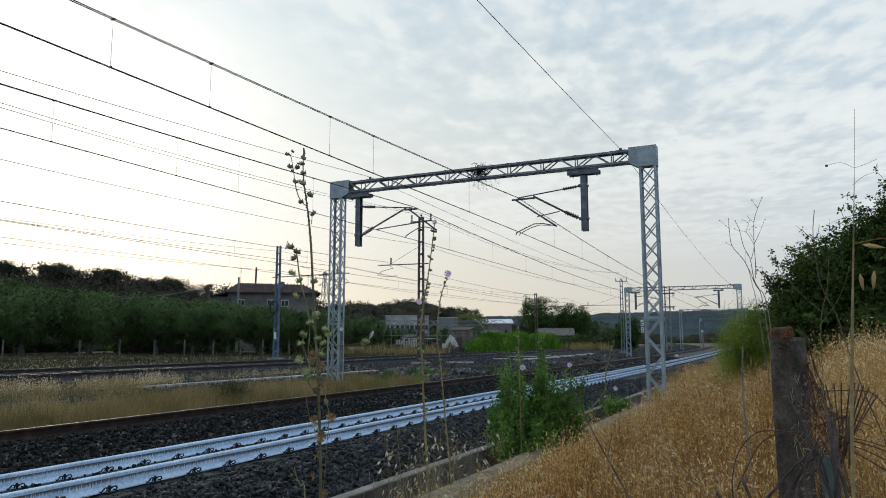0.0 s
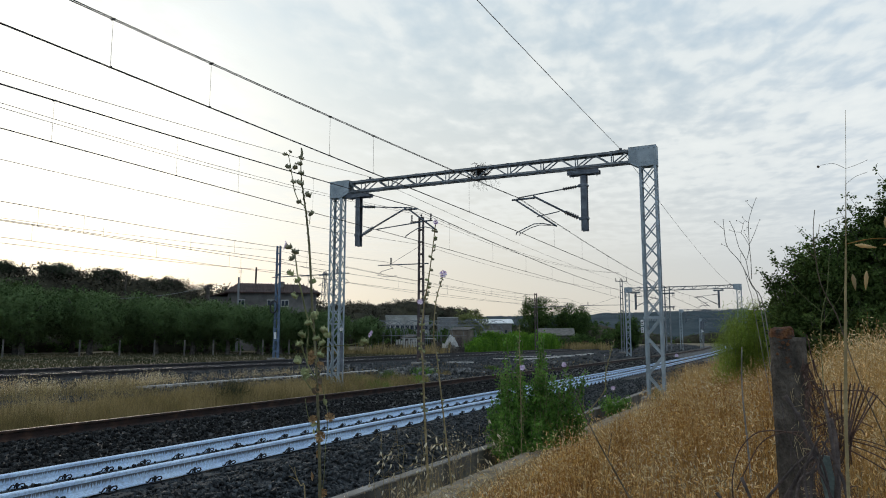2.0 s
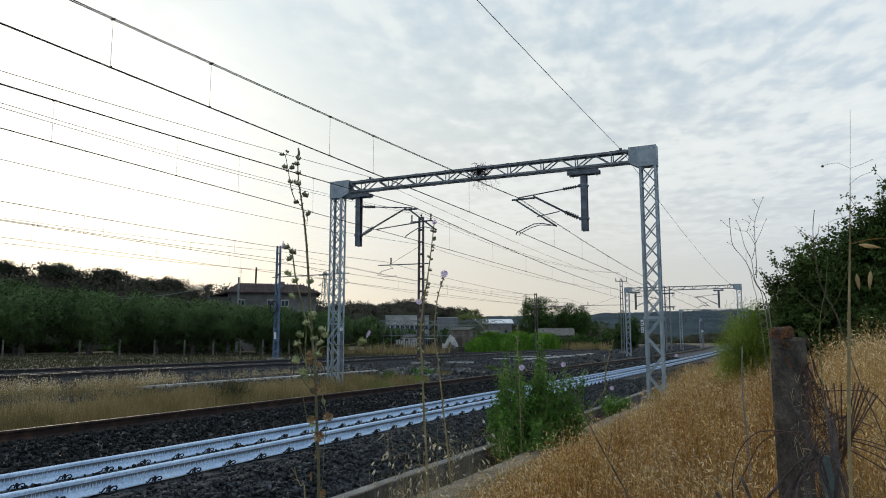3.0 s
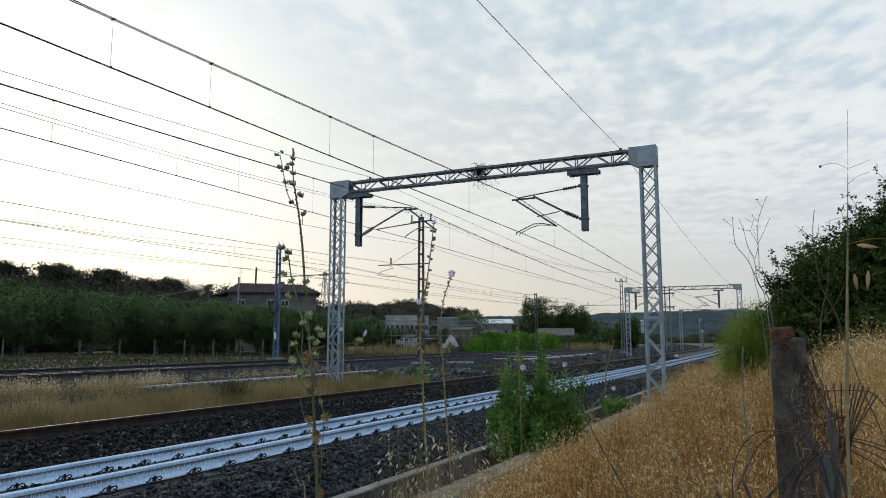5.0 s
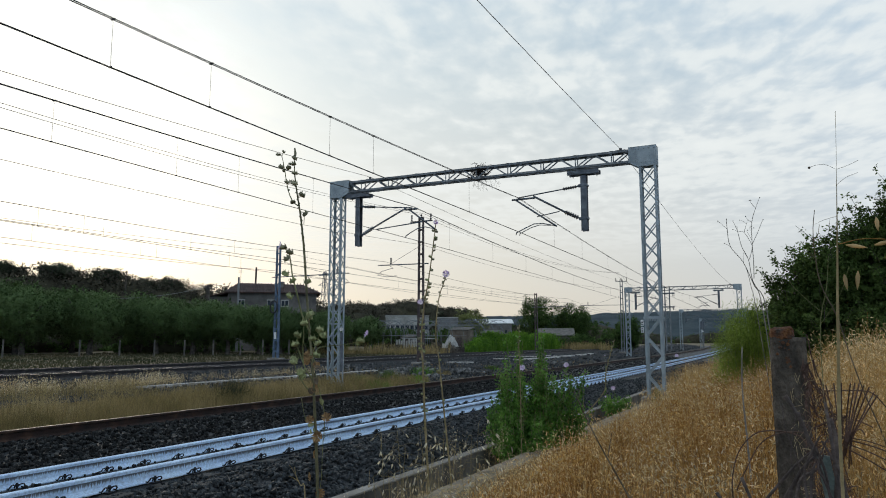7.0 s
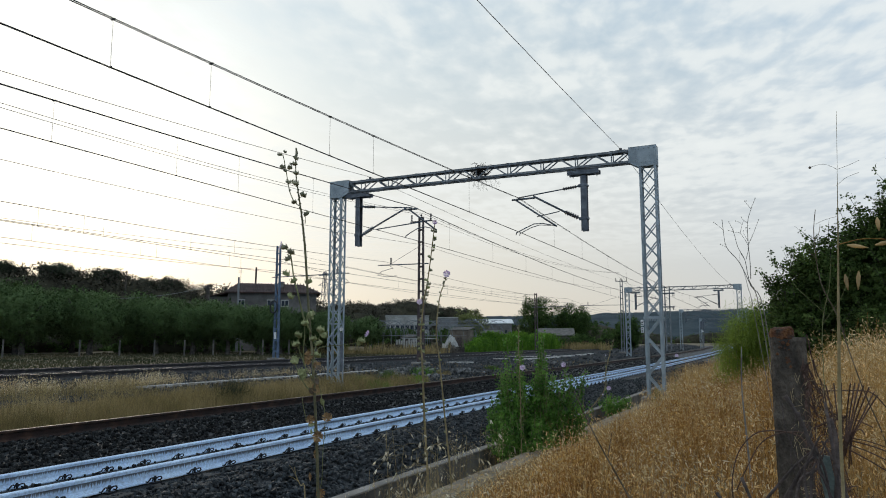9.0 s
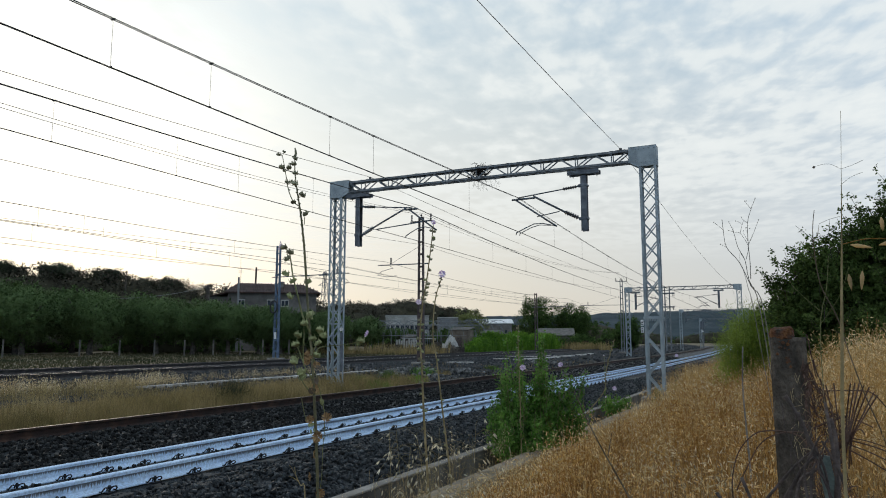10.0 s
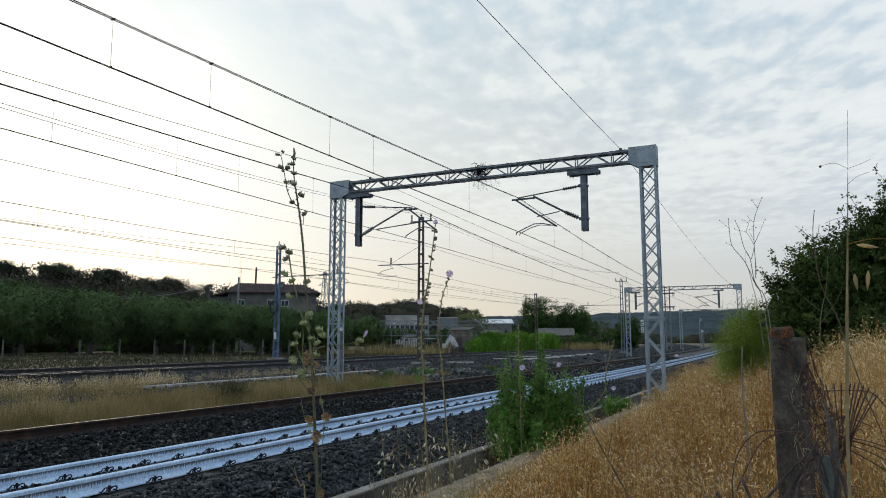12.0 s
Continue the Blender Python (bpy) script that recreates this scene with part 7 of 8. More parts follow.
        for k in range(3):
            leaf_fan(s, L(u + rnd.uniform(-0.012, 0.012), z + rnd.uniform(-0.014, 0.014), rnd.uniform(-0.03, 0.03)), rnd.uniform(0.008, 0.017), 90 + i * 7 + k)
        part("withered_leaf", s, "stem_dry" if i % 3 else "pod_green", th)
    for i, (u, z) in enumerate([(-0.034, -0.064), (-0.037, -0.082), (0.0, -0.103), (-0.006, -0.197), (-0.02, -0.329), (0.049, -0.322), (0.012, -0.42), (0.0, -0.47), (-0.008, -0.556), (0.028, -0.626), (0.015, -0.397)]):
        c = L(u, z, 0.008 * math.sin(i * 3))
        s = blossom(c, rnd.uniform(0.017, 0.025), 60 + i, (rnd.uniform(-1, 1), rnd.uniform(-1, 1), rnd.uniform(-0.2, 0.8)))
        part("dried_flower", s, "dry_petal", th, "withered brown flower")
    part("flower", blossom(L(0.215, 0.03), 0.018, 4, (-0.5, -0.8, 0.4)), "petal", th, "small faded flower")
    part("flower", blossom(L(-0.160, 0.402), 0.022, 3, (-0.81, -0.58, 0.25)), "petal", th, "small lilac flower")
    return th


def stalk(x, y, bearing, path, foot_z, r0, r1, label, pods, pod_r, seed, flowers=(), material="stem_dry", group="hollyhock stalks"):
    L = Local(x, y, bearing)
    foot = L(path[0][0], foot_z)
    th = thing("hollyhock_stalk", foot, label, "wild plant", group)
    pts = smooth_path([foot] + [L(u, z) for u, z in path])
    part("stem", Shape().tube(pts, taper(len(pts), r0, r1), 6), material, th, smooth=True)
    rnd = random.Random(seed)
    for i in range(pods):
        k = 0.22 + 0.76 * (i + rnd.uniform(-0.3, 0.3)) / pods
        p = pts[min(len(pts) - 1, max(0, int(k * (len(pts) - 1))))]
        q = pts[min(len(pts) - 1, max(0, int(k * (len(pts) - 1))) + 1)]
        c = p + (q - p) * rnd.random() + L.s * rnd.choice((-1, 1)) * pod_r * 1.0 + L.n * rnd.uniform(-1, 1) * pod_r
        part("seed_capsule", capsule(c, pod_r * rnd.uniform(0.7, 1.15), seed + i), "pod" if rnd.random() < 0.6 else "pod_green", th)
    for u, z, r in flowers:
        part("flower", blossom(L(u, z, -0.01), r, seed, (0.42, -0.85, 0.2)), "petal", th, "pale lilac open flower")
    return th


stalk_a = hollyhock_a()
stalk_b = stalk(-2.28, 4.45, -27.1, [(0.014, -1.055), (-0.018, -0.523), (-0.035, -0.14), (-0.047, 0.016), (-0.028, 0.251), (-0.001, 0.41), (0.03, 0.651), (0.05, 0.833)], -1.34, 0.009, 0.003, "tall dry hollyhock stalk set with small seed capsules", 46, 0.0115, 200, ((-0.055, 0.27, 0.022), (0.05, 0.835, 0.02)), "stem_straw")
stalk_c = stalk(-3.92, 8.32, -25.2, [(-0.002, -1.69), (-0.059, -0.963), (-0.109, -0.258), (-0.145, 0.101), (-0.094, 0.535), (-0.021, 0.755), (0.009, 0.835)], -1.78, 0.014, 0.005, "slender hollyhock stalk topped by a lilac flower", 26, 0.014, 300, ((0.009, 0.86, 0.053),), "stem_straw")

stalk_j = stalk(-3.62, 14.0, -14.5, [(-0.43, -1.775), (-0.141, -1.488), (0.137, -1.18), (0.305, -0.94), (0.323, -0.679), (0.385, -0.395), (0.457, -0.154), (0.516, 0.033)], -2.0, 0.012, 0.006, "leaning dry mallow stalk with withered brown buds", 30, 0.016, 420, (), "stem_straw")


def mallow_bush():
    """A shrub of upright leafy columns of uneven height behind the edging strip."""
    at = (-4.10, 12.0, -0.66)
    th = thing("mallow_bush", at, "leafy green mallow bush with a few pink flowers", "bush")
    rnd = random.Random(71)
    s, lv = Shape(), Shape()
    n = 0
    for dx, dy, w, h, count in ((-0.72, 0.0, 0.11, 1.05, 16), (-0.62, 0.1, 0.10, 1.45, 22), (-0.47, 0.0, 0.08, 1.95, 22), (-0.30, 0.1, 0.08, 2.0, 22), (-0.15, -0.1, 0.13, 1.5, 26), (0.03, 0.1, 0.13, 1.48, 26), (0.19, 0.0, 0.065, 2.1, 22), (0.26, 0.1, 0.14, 1.5, 28), (0.43, 0.0, 0.15, 1.45, 28), (0.60, 0.2, 0.13, 1.45, 20), (0.80, 0.4, 0.10, 1.4, 10), (-0.35, -0.4, 0.2, 0.85, 16), (0.2, -0.4, 0.26, 0.8, 18)):
        for i in range(count):
            a = rnd.uniform(0, math.tau)
            base = Vector((at[0] + dx * 0.75 + rnd.gauss(0, 0.07), at[1] + dy + rnd.gauss(0, 0.1), at[2]))
            tip = Vector((at[0] + dx + rnd.gauss(0, w * 0.75), at[1] + dy + rnd.gauss(0, w), at[2] + h * rnd.uniform(0.45, 1.05)))
            pts = smooth_path([base, base + (tip - base) * 0.5 + Vector((rnd.gauss(0, 0.04), 0, 0.05)), tip], 5)
            s.tube(pts, taper(len(pts), 0.007, 0.0025), 4)
            for k in range(92):
                q = 0.08 + 0.92 * k / 92
                g = 0.07 - 0.04 * q
                p = base + (tip - base) * q + Vector((rnd.gauss(0, g), rnd.gauss(0, g), rnd.gauss(0.0, 0.03)))
                leaf_fan(lv, p, rnd.uniform(0.011, 0.036) * (1.25 - 0.55 * q), n)
                n += 1
    tall = ((-0.48, 0.0, 2.12), (-0.29, 0.05, 2.18), (0.19, 0.0, 2.28), (0.13, 0.05, 1.95), (0.62, 0.0, 1.62), (0.9, 0.2, 1.58), (-0.66, 0.0, 1.6))
    for j, (dx, dy, h) in enumerate(tall):
        base = Vector((at[0] + dx * 0.4, at[1] + dy, at[2]))
        tip = Vector((at[0] + dx, at[1] + dy, at[2] + h))
        pts = smooth_path([base, (base + tip) / 2 + Vector((0.03, 0, 0)), tip], 6)
        s.tube(pts, taper(len(pts), 0.008, 0.003), 5)
        for k in range(110):
            q = 0.2 + 0.8 * k / 110
            p = base + (tip - base) * q + Vector((rnd.gauss(0, 0.045), rnd.gauss(0, 0.045), 0))
            leaf_fan(lv, p, rnd.uniform(0.014, 0.032) * (1.2 - 0.35 * q), 17000 + j * 100 + k)
    tagged(part("branchwork", s, "stem_green", th), kind="stuff")
    tagged(part("foliage", lv, "mallow", th, "small round lobed green leaves"), kind="stuff")
    part("flower", blossom((at[0] - 0.03, at[1] - 0.4, 0.95), 0.055, 5, (0.3, -0.9, 0.2)), "petal", th, "pink mallow flower")
    return th


bush = mallow_bush()


def flower_stem(name, label, base, tip, r, seed, bend=0.1):
    base, tip = Vector(base), Vector(tip)
    th = thing(name, tuple(base), label, "wild flower", "mallow flowers")
    pts = smooth_path([base, (base + tip) / 2 + Vector((bend, 0, 0.05)), tip], 6)
    part("stem", Shape().tube(pts, taper(len(pts), 0.006, 0.003), 5), "stem_green", th, smooth=True)
    part("flower", blossom(tip, r, seed, (0.1, -0.9, 0.35)), "petal", th, "lilac pink open flower")
    rnd = random.Random(seed)
    for i in range(9):
        p = pts[int(len(pts) * (0.2 + 0.07 * i))] + Vector((rnd.gauss(0, 0.03), rnd.gauss(0, 0.03), 0))
        s = Shape()
        leaf_fan(s, p, rnd.uniform(0.015, 0.03), seed * 31 + i)
        part("leaf", s, "mallow", th)
    return th


fl_b = flower_stem("mallow_flower", "pink mallow flower on a slim leaning stem", (-3.72, 12.4, -0.6), (-3.62, 12.4, 0.98), 0.05, 6)
fl_c = flower_stem("mallow_flower", "lilac mallow flower above a low green tuft", (-4.4, 19.3, -0.65), (-4.33, 19.3, 0.15), 0.065, 7)
fl_d = flower_stem("mallow_flower", "pale mallow flower on a tall thin stem", (-3.25, 22.0, -0.3), (-3.02, 21.8, 0.98), 0.055, 8)


fl_e = flower_stem("mallow_flower", "tall thin mallow stem with a small pale bloom", (-4.02, 17.0, -0.72), (-3.98, 17.0, 1.06), 0.016, 9, 0.02)
fl_f = flower_stem("mallow_flower", "leaning green mallow shoot beside the edging strip", (-4.12, 14.0, -0.7), (-3.30, 14.0, 0.34), 0.02, 10, 0.05)
stalk_h = stalk(-4.08, 11.3, -19.9, [(0.02, -1.75), (0.01, -0.8), (-0.01, -0.1), (0.0, 0.27)], -2.0, 0.010, 0.004, "dry straw-coloured stalk with seed capsules before a bush", 22, 0.015, 400, (), "stem_straw")


def tuft(name, label, at, rx, h, n, seed, material, width, lean=0.25):
    rng = np.random.default_rng(seed)
    b = np.stack([at[0] + rng.normal(0, rx * 0.5, n), at[1] + rng.normal(0, rx * 0.5, n), np.full(n, at[2])], -1)
    v, f, tips, _ = blades(rng, b, h * rng.uniform(0.4, 1.0, n), np.full(n, width), lean, (0, 0))
    return stuff(name, v, f, material, label, "grass tuft", kind="", at=at)


def low_bush(at, label, seed, leaf="mallow"):
    th = thing("low_bush", at, label, "bush")
    rnd = random.Random(seed)
    s, lv = Shape(), Shape()
    for i in range(44):
        a = rnd.uniform(0, math.tau)
        base = Vector((at[0] + 0.12 * math.cos(a), at[1] + 0.12 * math.sin(a), at[2]))
        tip = base + Vector((math.cos(a) * rnd.uniform(0.0, 0.36), math.sin(a) * rnd.uniform(0.0, 0.36), rnd.uniform(0.3, 0.7)))
        s.tube([base, (base + tip) / 2 + Vector((0, 0, 0.08)), tip], [0.006, 0.004, 0.002], 4)
        for k in range(60):
            q = 0.15 + 0.85 * k / 60
            leaf_fan(lv, base + (tip - base) * q + Vector((rnd.gauss(0, 0.05), rnd.gauss(0, 0.05), rnd.gauss(0, 0.03))), rnd.uniform(0.012, 0.032), seed * 900 + i * 60 + k)
    tagged(part("branchwork", s, "stem_green", th), kind="stuff")
    tagged(part("foliage", lv, leaf, th), kind="stuff")


low_bush((-4.3, 19.4, -0.7), "small bright green leafy bush beside the edging strip", 73)
tuft("green_tuft", "sparse yellow-green weeds at the foot of a gantry leg", (-3.62, 22.2, -0.42), 0.3, 0.55, 60, 75, "weed_dark", 0.012, 0.3)
low_bush((-4.25, 14.4, -0.74), "low green weeds spreading beside the mallow bush", 74)
tuft("green_tuft", "sparse pale weeds in the trough beside the wall", (-4.3, 8.2, -0.72), 0.5, 0.6, 90, 86, "straw_pale", 0.008, 0.4)
for i, (p, m, r, h) in enumerate([((-15.61, 24.71), 'weed_dark', 0.5, 0.55), ((-16.25, 27.96), 'weed_dark', 0.35, 0.5), ((-14.98, 23.12), 'reed', 0.4, 0.3), ((-15.18, 28.47), 'straw_dull', 0.5, 0.4), ((-16.09, 32.92), 'straw_dull', 0.45, 0.35), ((-16.29, 40.28), 'weed_dark', 0.4, 0.35), ((-14.39, 25.31), 'straw_dull', 0.5, 0.35)]):
    tuft("weed_tuft", "straggling weeds on the gravel strip" if m != "straw_dull" else "dry straw tuft on the gravel strip", (*p, ground_z(*p)), r, h, 260, 640 + i, m, 0.024, 0.5)
tuft("green_tuft", "small green tuft at the foot of a gantry post", (-13.6, 22.6, -0.45), 0.5, 0.5, 500, 82, "reed", 0.02, 0.4)
tuft("green_tuft", "low green weed on the gravel strip", (-14.6, 27.5, -0.4), 0.4, 0.4, 300, 84, "reed", 0.02, 0.5)
tuft("green_tuft", "low green weed beside the broken slabs", (-16.2, 31.0, -0.25), 0.5, 0.45, 400, 85, "mallow", 0.02, 0.5)
tuft("green_tuft", "dark dry tuft in the strip between tracks", (-14.3, 15.9, -0.45), 0.42, 0.85, 700, 83, "verge", 0.014, 0.3)


def fennel():
    """Feathery plumes side by side, the taller ones behind."""
    at = (-0.75, 15.0, 0.2)
    th = thing("fennel_bush", at, "soft feathery green fennel bush on the bank", "bush")
    rng = np.random.default_rng(91)
    rnd = random.Random(91)
    V, F, o, s = [], [], 0, Shape()
    for i in range(46):
        x, y = at[0] + rnd.uniform(-0.5, 0.52), at[1] + rnd.uniform(-0.3, 0.35)
        h = rnd.uniform(0.9, 1.45) + 0.35 * (x - at[0]) + (0.35 if i % 6 == 0 else 0.0)
        base, tip = Vector((x * 0.8 + at[0] * 0.2, y, at[2])), Vector((x + rnd.gauss(0, 0.07), y, at[2] + 0.3 + h))
        s.tube([base, tip], [0.006, 0.002], 4)
        n = 1150
        k = rng.uniform(0.12, 1.0, (n, 1))
        spread = 0.13 * (1.15 - 0.75 * k) + 0.015
        p = np.asarray(base) + (np.asarray(tip) - np.asarray(base)) * k + rng.normal(0, 1, (n, 3)) * spread
        v, f = leaf_quads(rng, p, 0.085, 0.007, -0.9)
        V.append(v), F.append(f + o)
        o += len(v)
    stuff("fronds", np.concatenate(V), np.concatenate(F), "fennel", "", "", parent=th, at=at).location = (0, 0, 0)
    tagged(part("branchwork", s, "stem_green", th), kind="stuff")
    return th


fen = fennel()


def dry_thistle():
    L = Local(-0.17, 6.0, -1.6)
    foot = L(0.10, -0.98)
    th = thing("dry_thistle", foot, "bare dry branching thistle stalk against the sky", "wild plant")
    branches = [
        ([(0.1, -0.98), (0.046, 0.218), (-0.027, 0.423), (-0.095, 0.617), (-0.18, 0.753), (-0.192, 0.892), (-0.193, 0.971)], 0.0048),
        ([(-0.192, 0.892), (-0.228, 0.925), (-0.254, 0.95)], 0.0022),
        ([(-0.18, 0.753), (-0.22, 0.774)], 0.0022),
        ([(0.085, -0.98), (0.02, 0.226), (-0.037, 0.467), (-0.054, 0.629), (-0.095, 0.736), (-0.117, 0.864), (-0.146, 0.956)], 0.0042),
        ([(-0.117, 0.864), (-0.12, 0.908)], 0.002),
        ([(-0.054, 0.629), (-0.084, 0.69), (-0.091, 0.617)], 0.002),
        ([(-0.026, 0.481), (-0.019, 0.613), (-0.019, 0.753), (-0.009, 0.923), (0.026, 1.039), (0.062, 1.123)], 0.004),
        ([(0.026, 1.039), (0.001, 1.072), (-0.014, 1.096)], 0.0024),
        ([(-0.009, 0.923), (-0.037, 0.943), (-0.049, 0.967)], 0.0024),
        ([(-0.017, 0.753), (0.027, 0.846), (0.051, 0.903), (0.073, 0.946)], 0.003),
        ([(-0.047, 0.629), (-0.022, 0.716), (-0.028, 0.761), (-0.07, 0.843), (-0.114, 0.864), (-0.154, 0.889)], 0.003),
        ([(-0.07, 0.843), (-0.047, 0.911), (-0.037, 0.937)], 0.0022),
        ([(-0.047, 0.907), (-0.069, 0.931), (-0.095, 0.948)], 0.002),
        ([(-0.018, 0.775), (-0.035, 0.818), (-0.051, 0.852)], 0.002),
        ([(-0.025, 0.85), (-0.026, 0.882)], 0.0014),
        ([(0.07, -0.98), (-0.026, 0.227), (-0.05, 0.409), (-0.07, 0.542), (-0.095, 0.624)], 0.0034),
    ]
    for pts, r in branches:
        p = smooth_path([L(u, z, 0.05 * math.sin(u * 30)) for u, z in pts])
        part("branch", Shape().tube(p, taper(len(p), r * 0.8, r * 0.4), 5), "stem_grey", th, smooth=True)
    for i, (u, z) in enumerate([(-0.254, 0.95), (-0.193, 0.971), (-0.146, 0.956), (0.062, 1.123), (-0.014, 1.096), (0.073, 0.946), (-0.095, 0.948), (-0.049, 0.967), (-0.154, 0.889), (-0.023, 0.884), (0.002, 0.88), (-0.044, 0.858), (-0.22, 0.774), (-0.003, 1.099)]):
        part("seed_head", Shape().blob(L(u, z, 0.05 * math.sin(u * 30)), 0.0042, i, (6, 4), 0.3), "stem_grey", th)
    return th


thistle = dry_thistle()


def tall_oat():
    L = Local(0.08, 1.3, 3.4)
    foot = L(-0.02, -0.92)
    th = thing("tall_oat", foot, "single tall straw-coloured oat stem with drooping spikelets", "grass")
    p = smooth_path([foot, L(-0.012, -0.241), L(0.0, 0.004), L(0.009, 0.138), L(0.018, 0.275), L(0.022, 0.341), L(0.024, 0.374)])
    part("stem", Shape().tube(p, [min(0.0028, max(0.0003, 0.0026 - 0.0085 * (q.z - ZE))) * (1.0 if i % 3 else 1.15) for i, q in enumerate(p)], 6), "stem_straw", th, smooth=True)
    for pts in ([(0.018, 0.277), (0.0, 0.288), (-0.02, 0.286)], [(0.018, 0.277), (0.035, 0.282), (0.05, 0.288)], [(0.015, 0.25), (0.03, 0.262), (0.048, 0.268)], [(0.012, 0.2), (-0.005, 0.196), (-0.02, 0.19)]):
        q = smooth_path([L(u, z) for u, z in pts])
        part("branchlet", Shape().tube(q, 0.0003, 4), "stem_grey", th)
    for i, (u, z, r) in enumerate(((-0.021, 0.285, 0.0022),)):
        part("spikelet", Shape().blob(L(u, z), r, i, (6, 4), 0.1, (1, 1, 1)), "stem_dry", th)
    # a neighbouring head whose husks hang before the tree
    for i, (u, z, ang, ln) in enumerate(((0.022, 0.150, 1.35, 0.030), (0.060, 0.147, 1.75, 0.032), (0.016, 0.104, 0.1, 0.026), (0.035, 0.108, -0.1, 0.030), (0.066, 0.19, 0.05, 0.022), (0.074, 0.128, 0.5, 0.03))):
        d = L.s * math.sin(ang) - Vector((0, 0, math.cos(ang)))
        c = L(u, z, -0.02)
        s = Shape().tube([c, c + d * ln * 0.3, c + d * ln * 0.65, c + d * ln], [0.0008, 0.0036, 0.0028, 0.0004], 6)
        part("spikelet", s, "oat_pale", th, smooth=True)
    q = smooth_path([L(0.012, 0.152, -0.02), L(0.05, 0.158, -0.02), L(0.10, 0.15, -0.02)])
    part("branchlet", Shape().tube(q, 0.0007, 4), "oat", th)
    return th


oat = tall_oat()


def bare_stalk(label, x, y, bearing, path, r, material, sub=()):
    L = Local(x, y, bearing)
    foot = L(*path[0])
    th = thing("bare_stalk", foot, label, "dry stalk", "bare stalks")
    p = smooth_path([L(u, z) for u, z in path])
    part("stem", Shape().tube(p, taper(len(p), r, r * 0.45), 5), material, th, smooth=True)
    for q in sub:
        w = smooth_path([L(u, z) for u, z in q])
        part("twig", Shape().tube(w, taper(len(w), r * 0.5, r * 0.25), 4), material, th)
    return th


stalk_i = bare_stalk("short pale dry twig with withered leaves", -1.9, 2.5, -37.2, [(0.053, -1.3), (0.043, -0.656), (0.023, -0.601), (0.004, -0.561), (-0.004, -0.522)], 0.0034, "stem_straw", ([(0.013, -0.582), (-0.008, -0.567), (-0.027, -0.56)], [(0.004, -0.561), (-0.011, -0.535), (-0.025, -0.516)]))
stalk_d = bare_stalk("thin dark curved stalk before the tree", 0.25, 3.99, 3.5, [(0.2, -0.9), (0.126, -0.488), (0.054, -0.257), (-0.003, -0.043), (-0.041, 0.121), (-0.104, 0.29), (-0.121, 0.519), (-0.107, 0.656)], 0.0038, "stem_dry", ([(-0.12, 0.5), (-0.10, 0.53), (-0.09, 0.58)], [(-0.11, 0.40), (-0.15, 0.45)]))
stalk_e = bare_stalk("upright grey dry stalk in the grass", -0.24, 4.2, -3.3, [(0.02, -0.95), (0.0, -0.5), (-0.01, -0.25), (0.0, -0.03)], 0.006, "stem_grey")
stalk_f = bare_stalk("leaning dark dry stalk across the grass", -0.75, 3.2, -13.5, [(0.20, -0.93), (0.10, -0.70), (-0.05, -0.42), (-0.14, -0.22)], 0.005, "stem_dry", ([(0.0, -0.5), (0.02, -0.40)],))
stalk_g = bare_stalk("pale green forked stalk before the tree", 0.1, 4.6, 1.2, [(0.06, -0.9), (0.05, 0.0), (0.10, 0.30), (0.12, 0.48)], 0.0028, "stem_green", ([(0.07, 0.16), (-0.06, 0.30), (-0.10, 0.38)], [(0.06, 0.1), (0.16, 0.25), (0.22, 0.42)]))


def near_oat(x, y, top, n, seed):
    """A thin wild oat close by: a bare stem, hair-thin branchlets and pale open husks that hang from them."""
    rnd = random.Random(seed)
    foot = Vector((x, y, ground_z(x, y) - 0.02))
    th = thing("wild_oat", tuple(foot), "thin wild oat with pale empty hanging husks", "grass", "wild oats close by")
    tip = Vector((x + rnd.uniform(-0.08, 0.08), y + rnd.uniform(-0.06, 0.06), top))
    path = smooth_path([foot, foot + (tip - foot) * 0.5 + Vector((rnd.uniform(-0.03, 0.03), 0, 0)), tip], 8)
    part("stem", Shape().tube(path, taper(len(path), 0.0013, 0.0005), 5), "stem_straw", th, smooth=True)
    for i in range(n):
        p = path[int(len(path) * (0.62 + 0.36 * i / n))]
        a = rnd.uniform(0, math.tau)
        out = Vector((math.cos(a), math.sin(a), 0))
        q = p + out * rnd.uniform(0.02, 0.11) + Vector((0, 0, rnd.uniform(-0.03, 0.03)))
        part("branchlet", Shape().tube(smooth_path([p, (p + q) / 2 + Vector((0, 0, 0.015)), q], 3), 0.00035, 4), "stem_straw", th)
        d = (out * rnd.uniform(0.1, 0.9) - Vector((0, 0, rnd.uniform(0.3, 1.0)))).normalized()
        ln, s = rnd.uniform(0.011, 0.019), Shape()
        for sp in (-0.28, 0.28):
            e = (d + Vector((-d.y, d.x, 0)) * sp).normalized()
            s.tube([q, q + e * ln * 0.3, q + e * ln * 0.65, q + e * ln], [0.0005, 0.0019, 0.0014, 0.0002], 5)
        part("husk", s, "husk_white", th, smooth=True)
    return th


near_oats = [near_oat(x, y, z, n, 700 + i) for i, (x, y, z, n) in enumerate(((-1.01, 1.9, 1.14, 15), (-0.95, 1.95, 1.11, 14), (-0.93, 1.75, 1.09, 14), (-0.93, 1.94, 1.13, 12), (-0.91, 1.7, 1.11, 14), (-0.89, 2.03, 1.16, 15), (-1.13, 1.98, 1.07, 13), (-0.99, 2.02, 1.06, 16), (-0.83, 1.91, 1.1, 15), (-1.05, 2.12, 1.05, 11), (-1.06, 1.84, 1.15, 16), (-0.98, 1.97, 1.14, 15), (-0.84, 1.99, 1.12, 14)))]


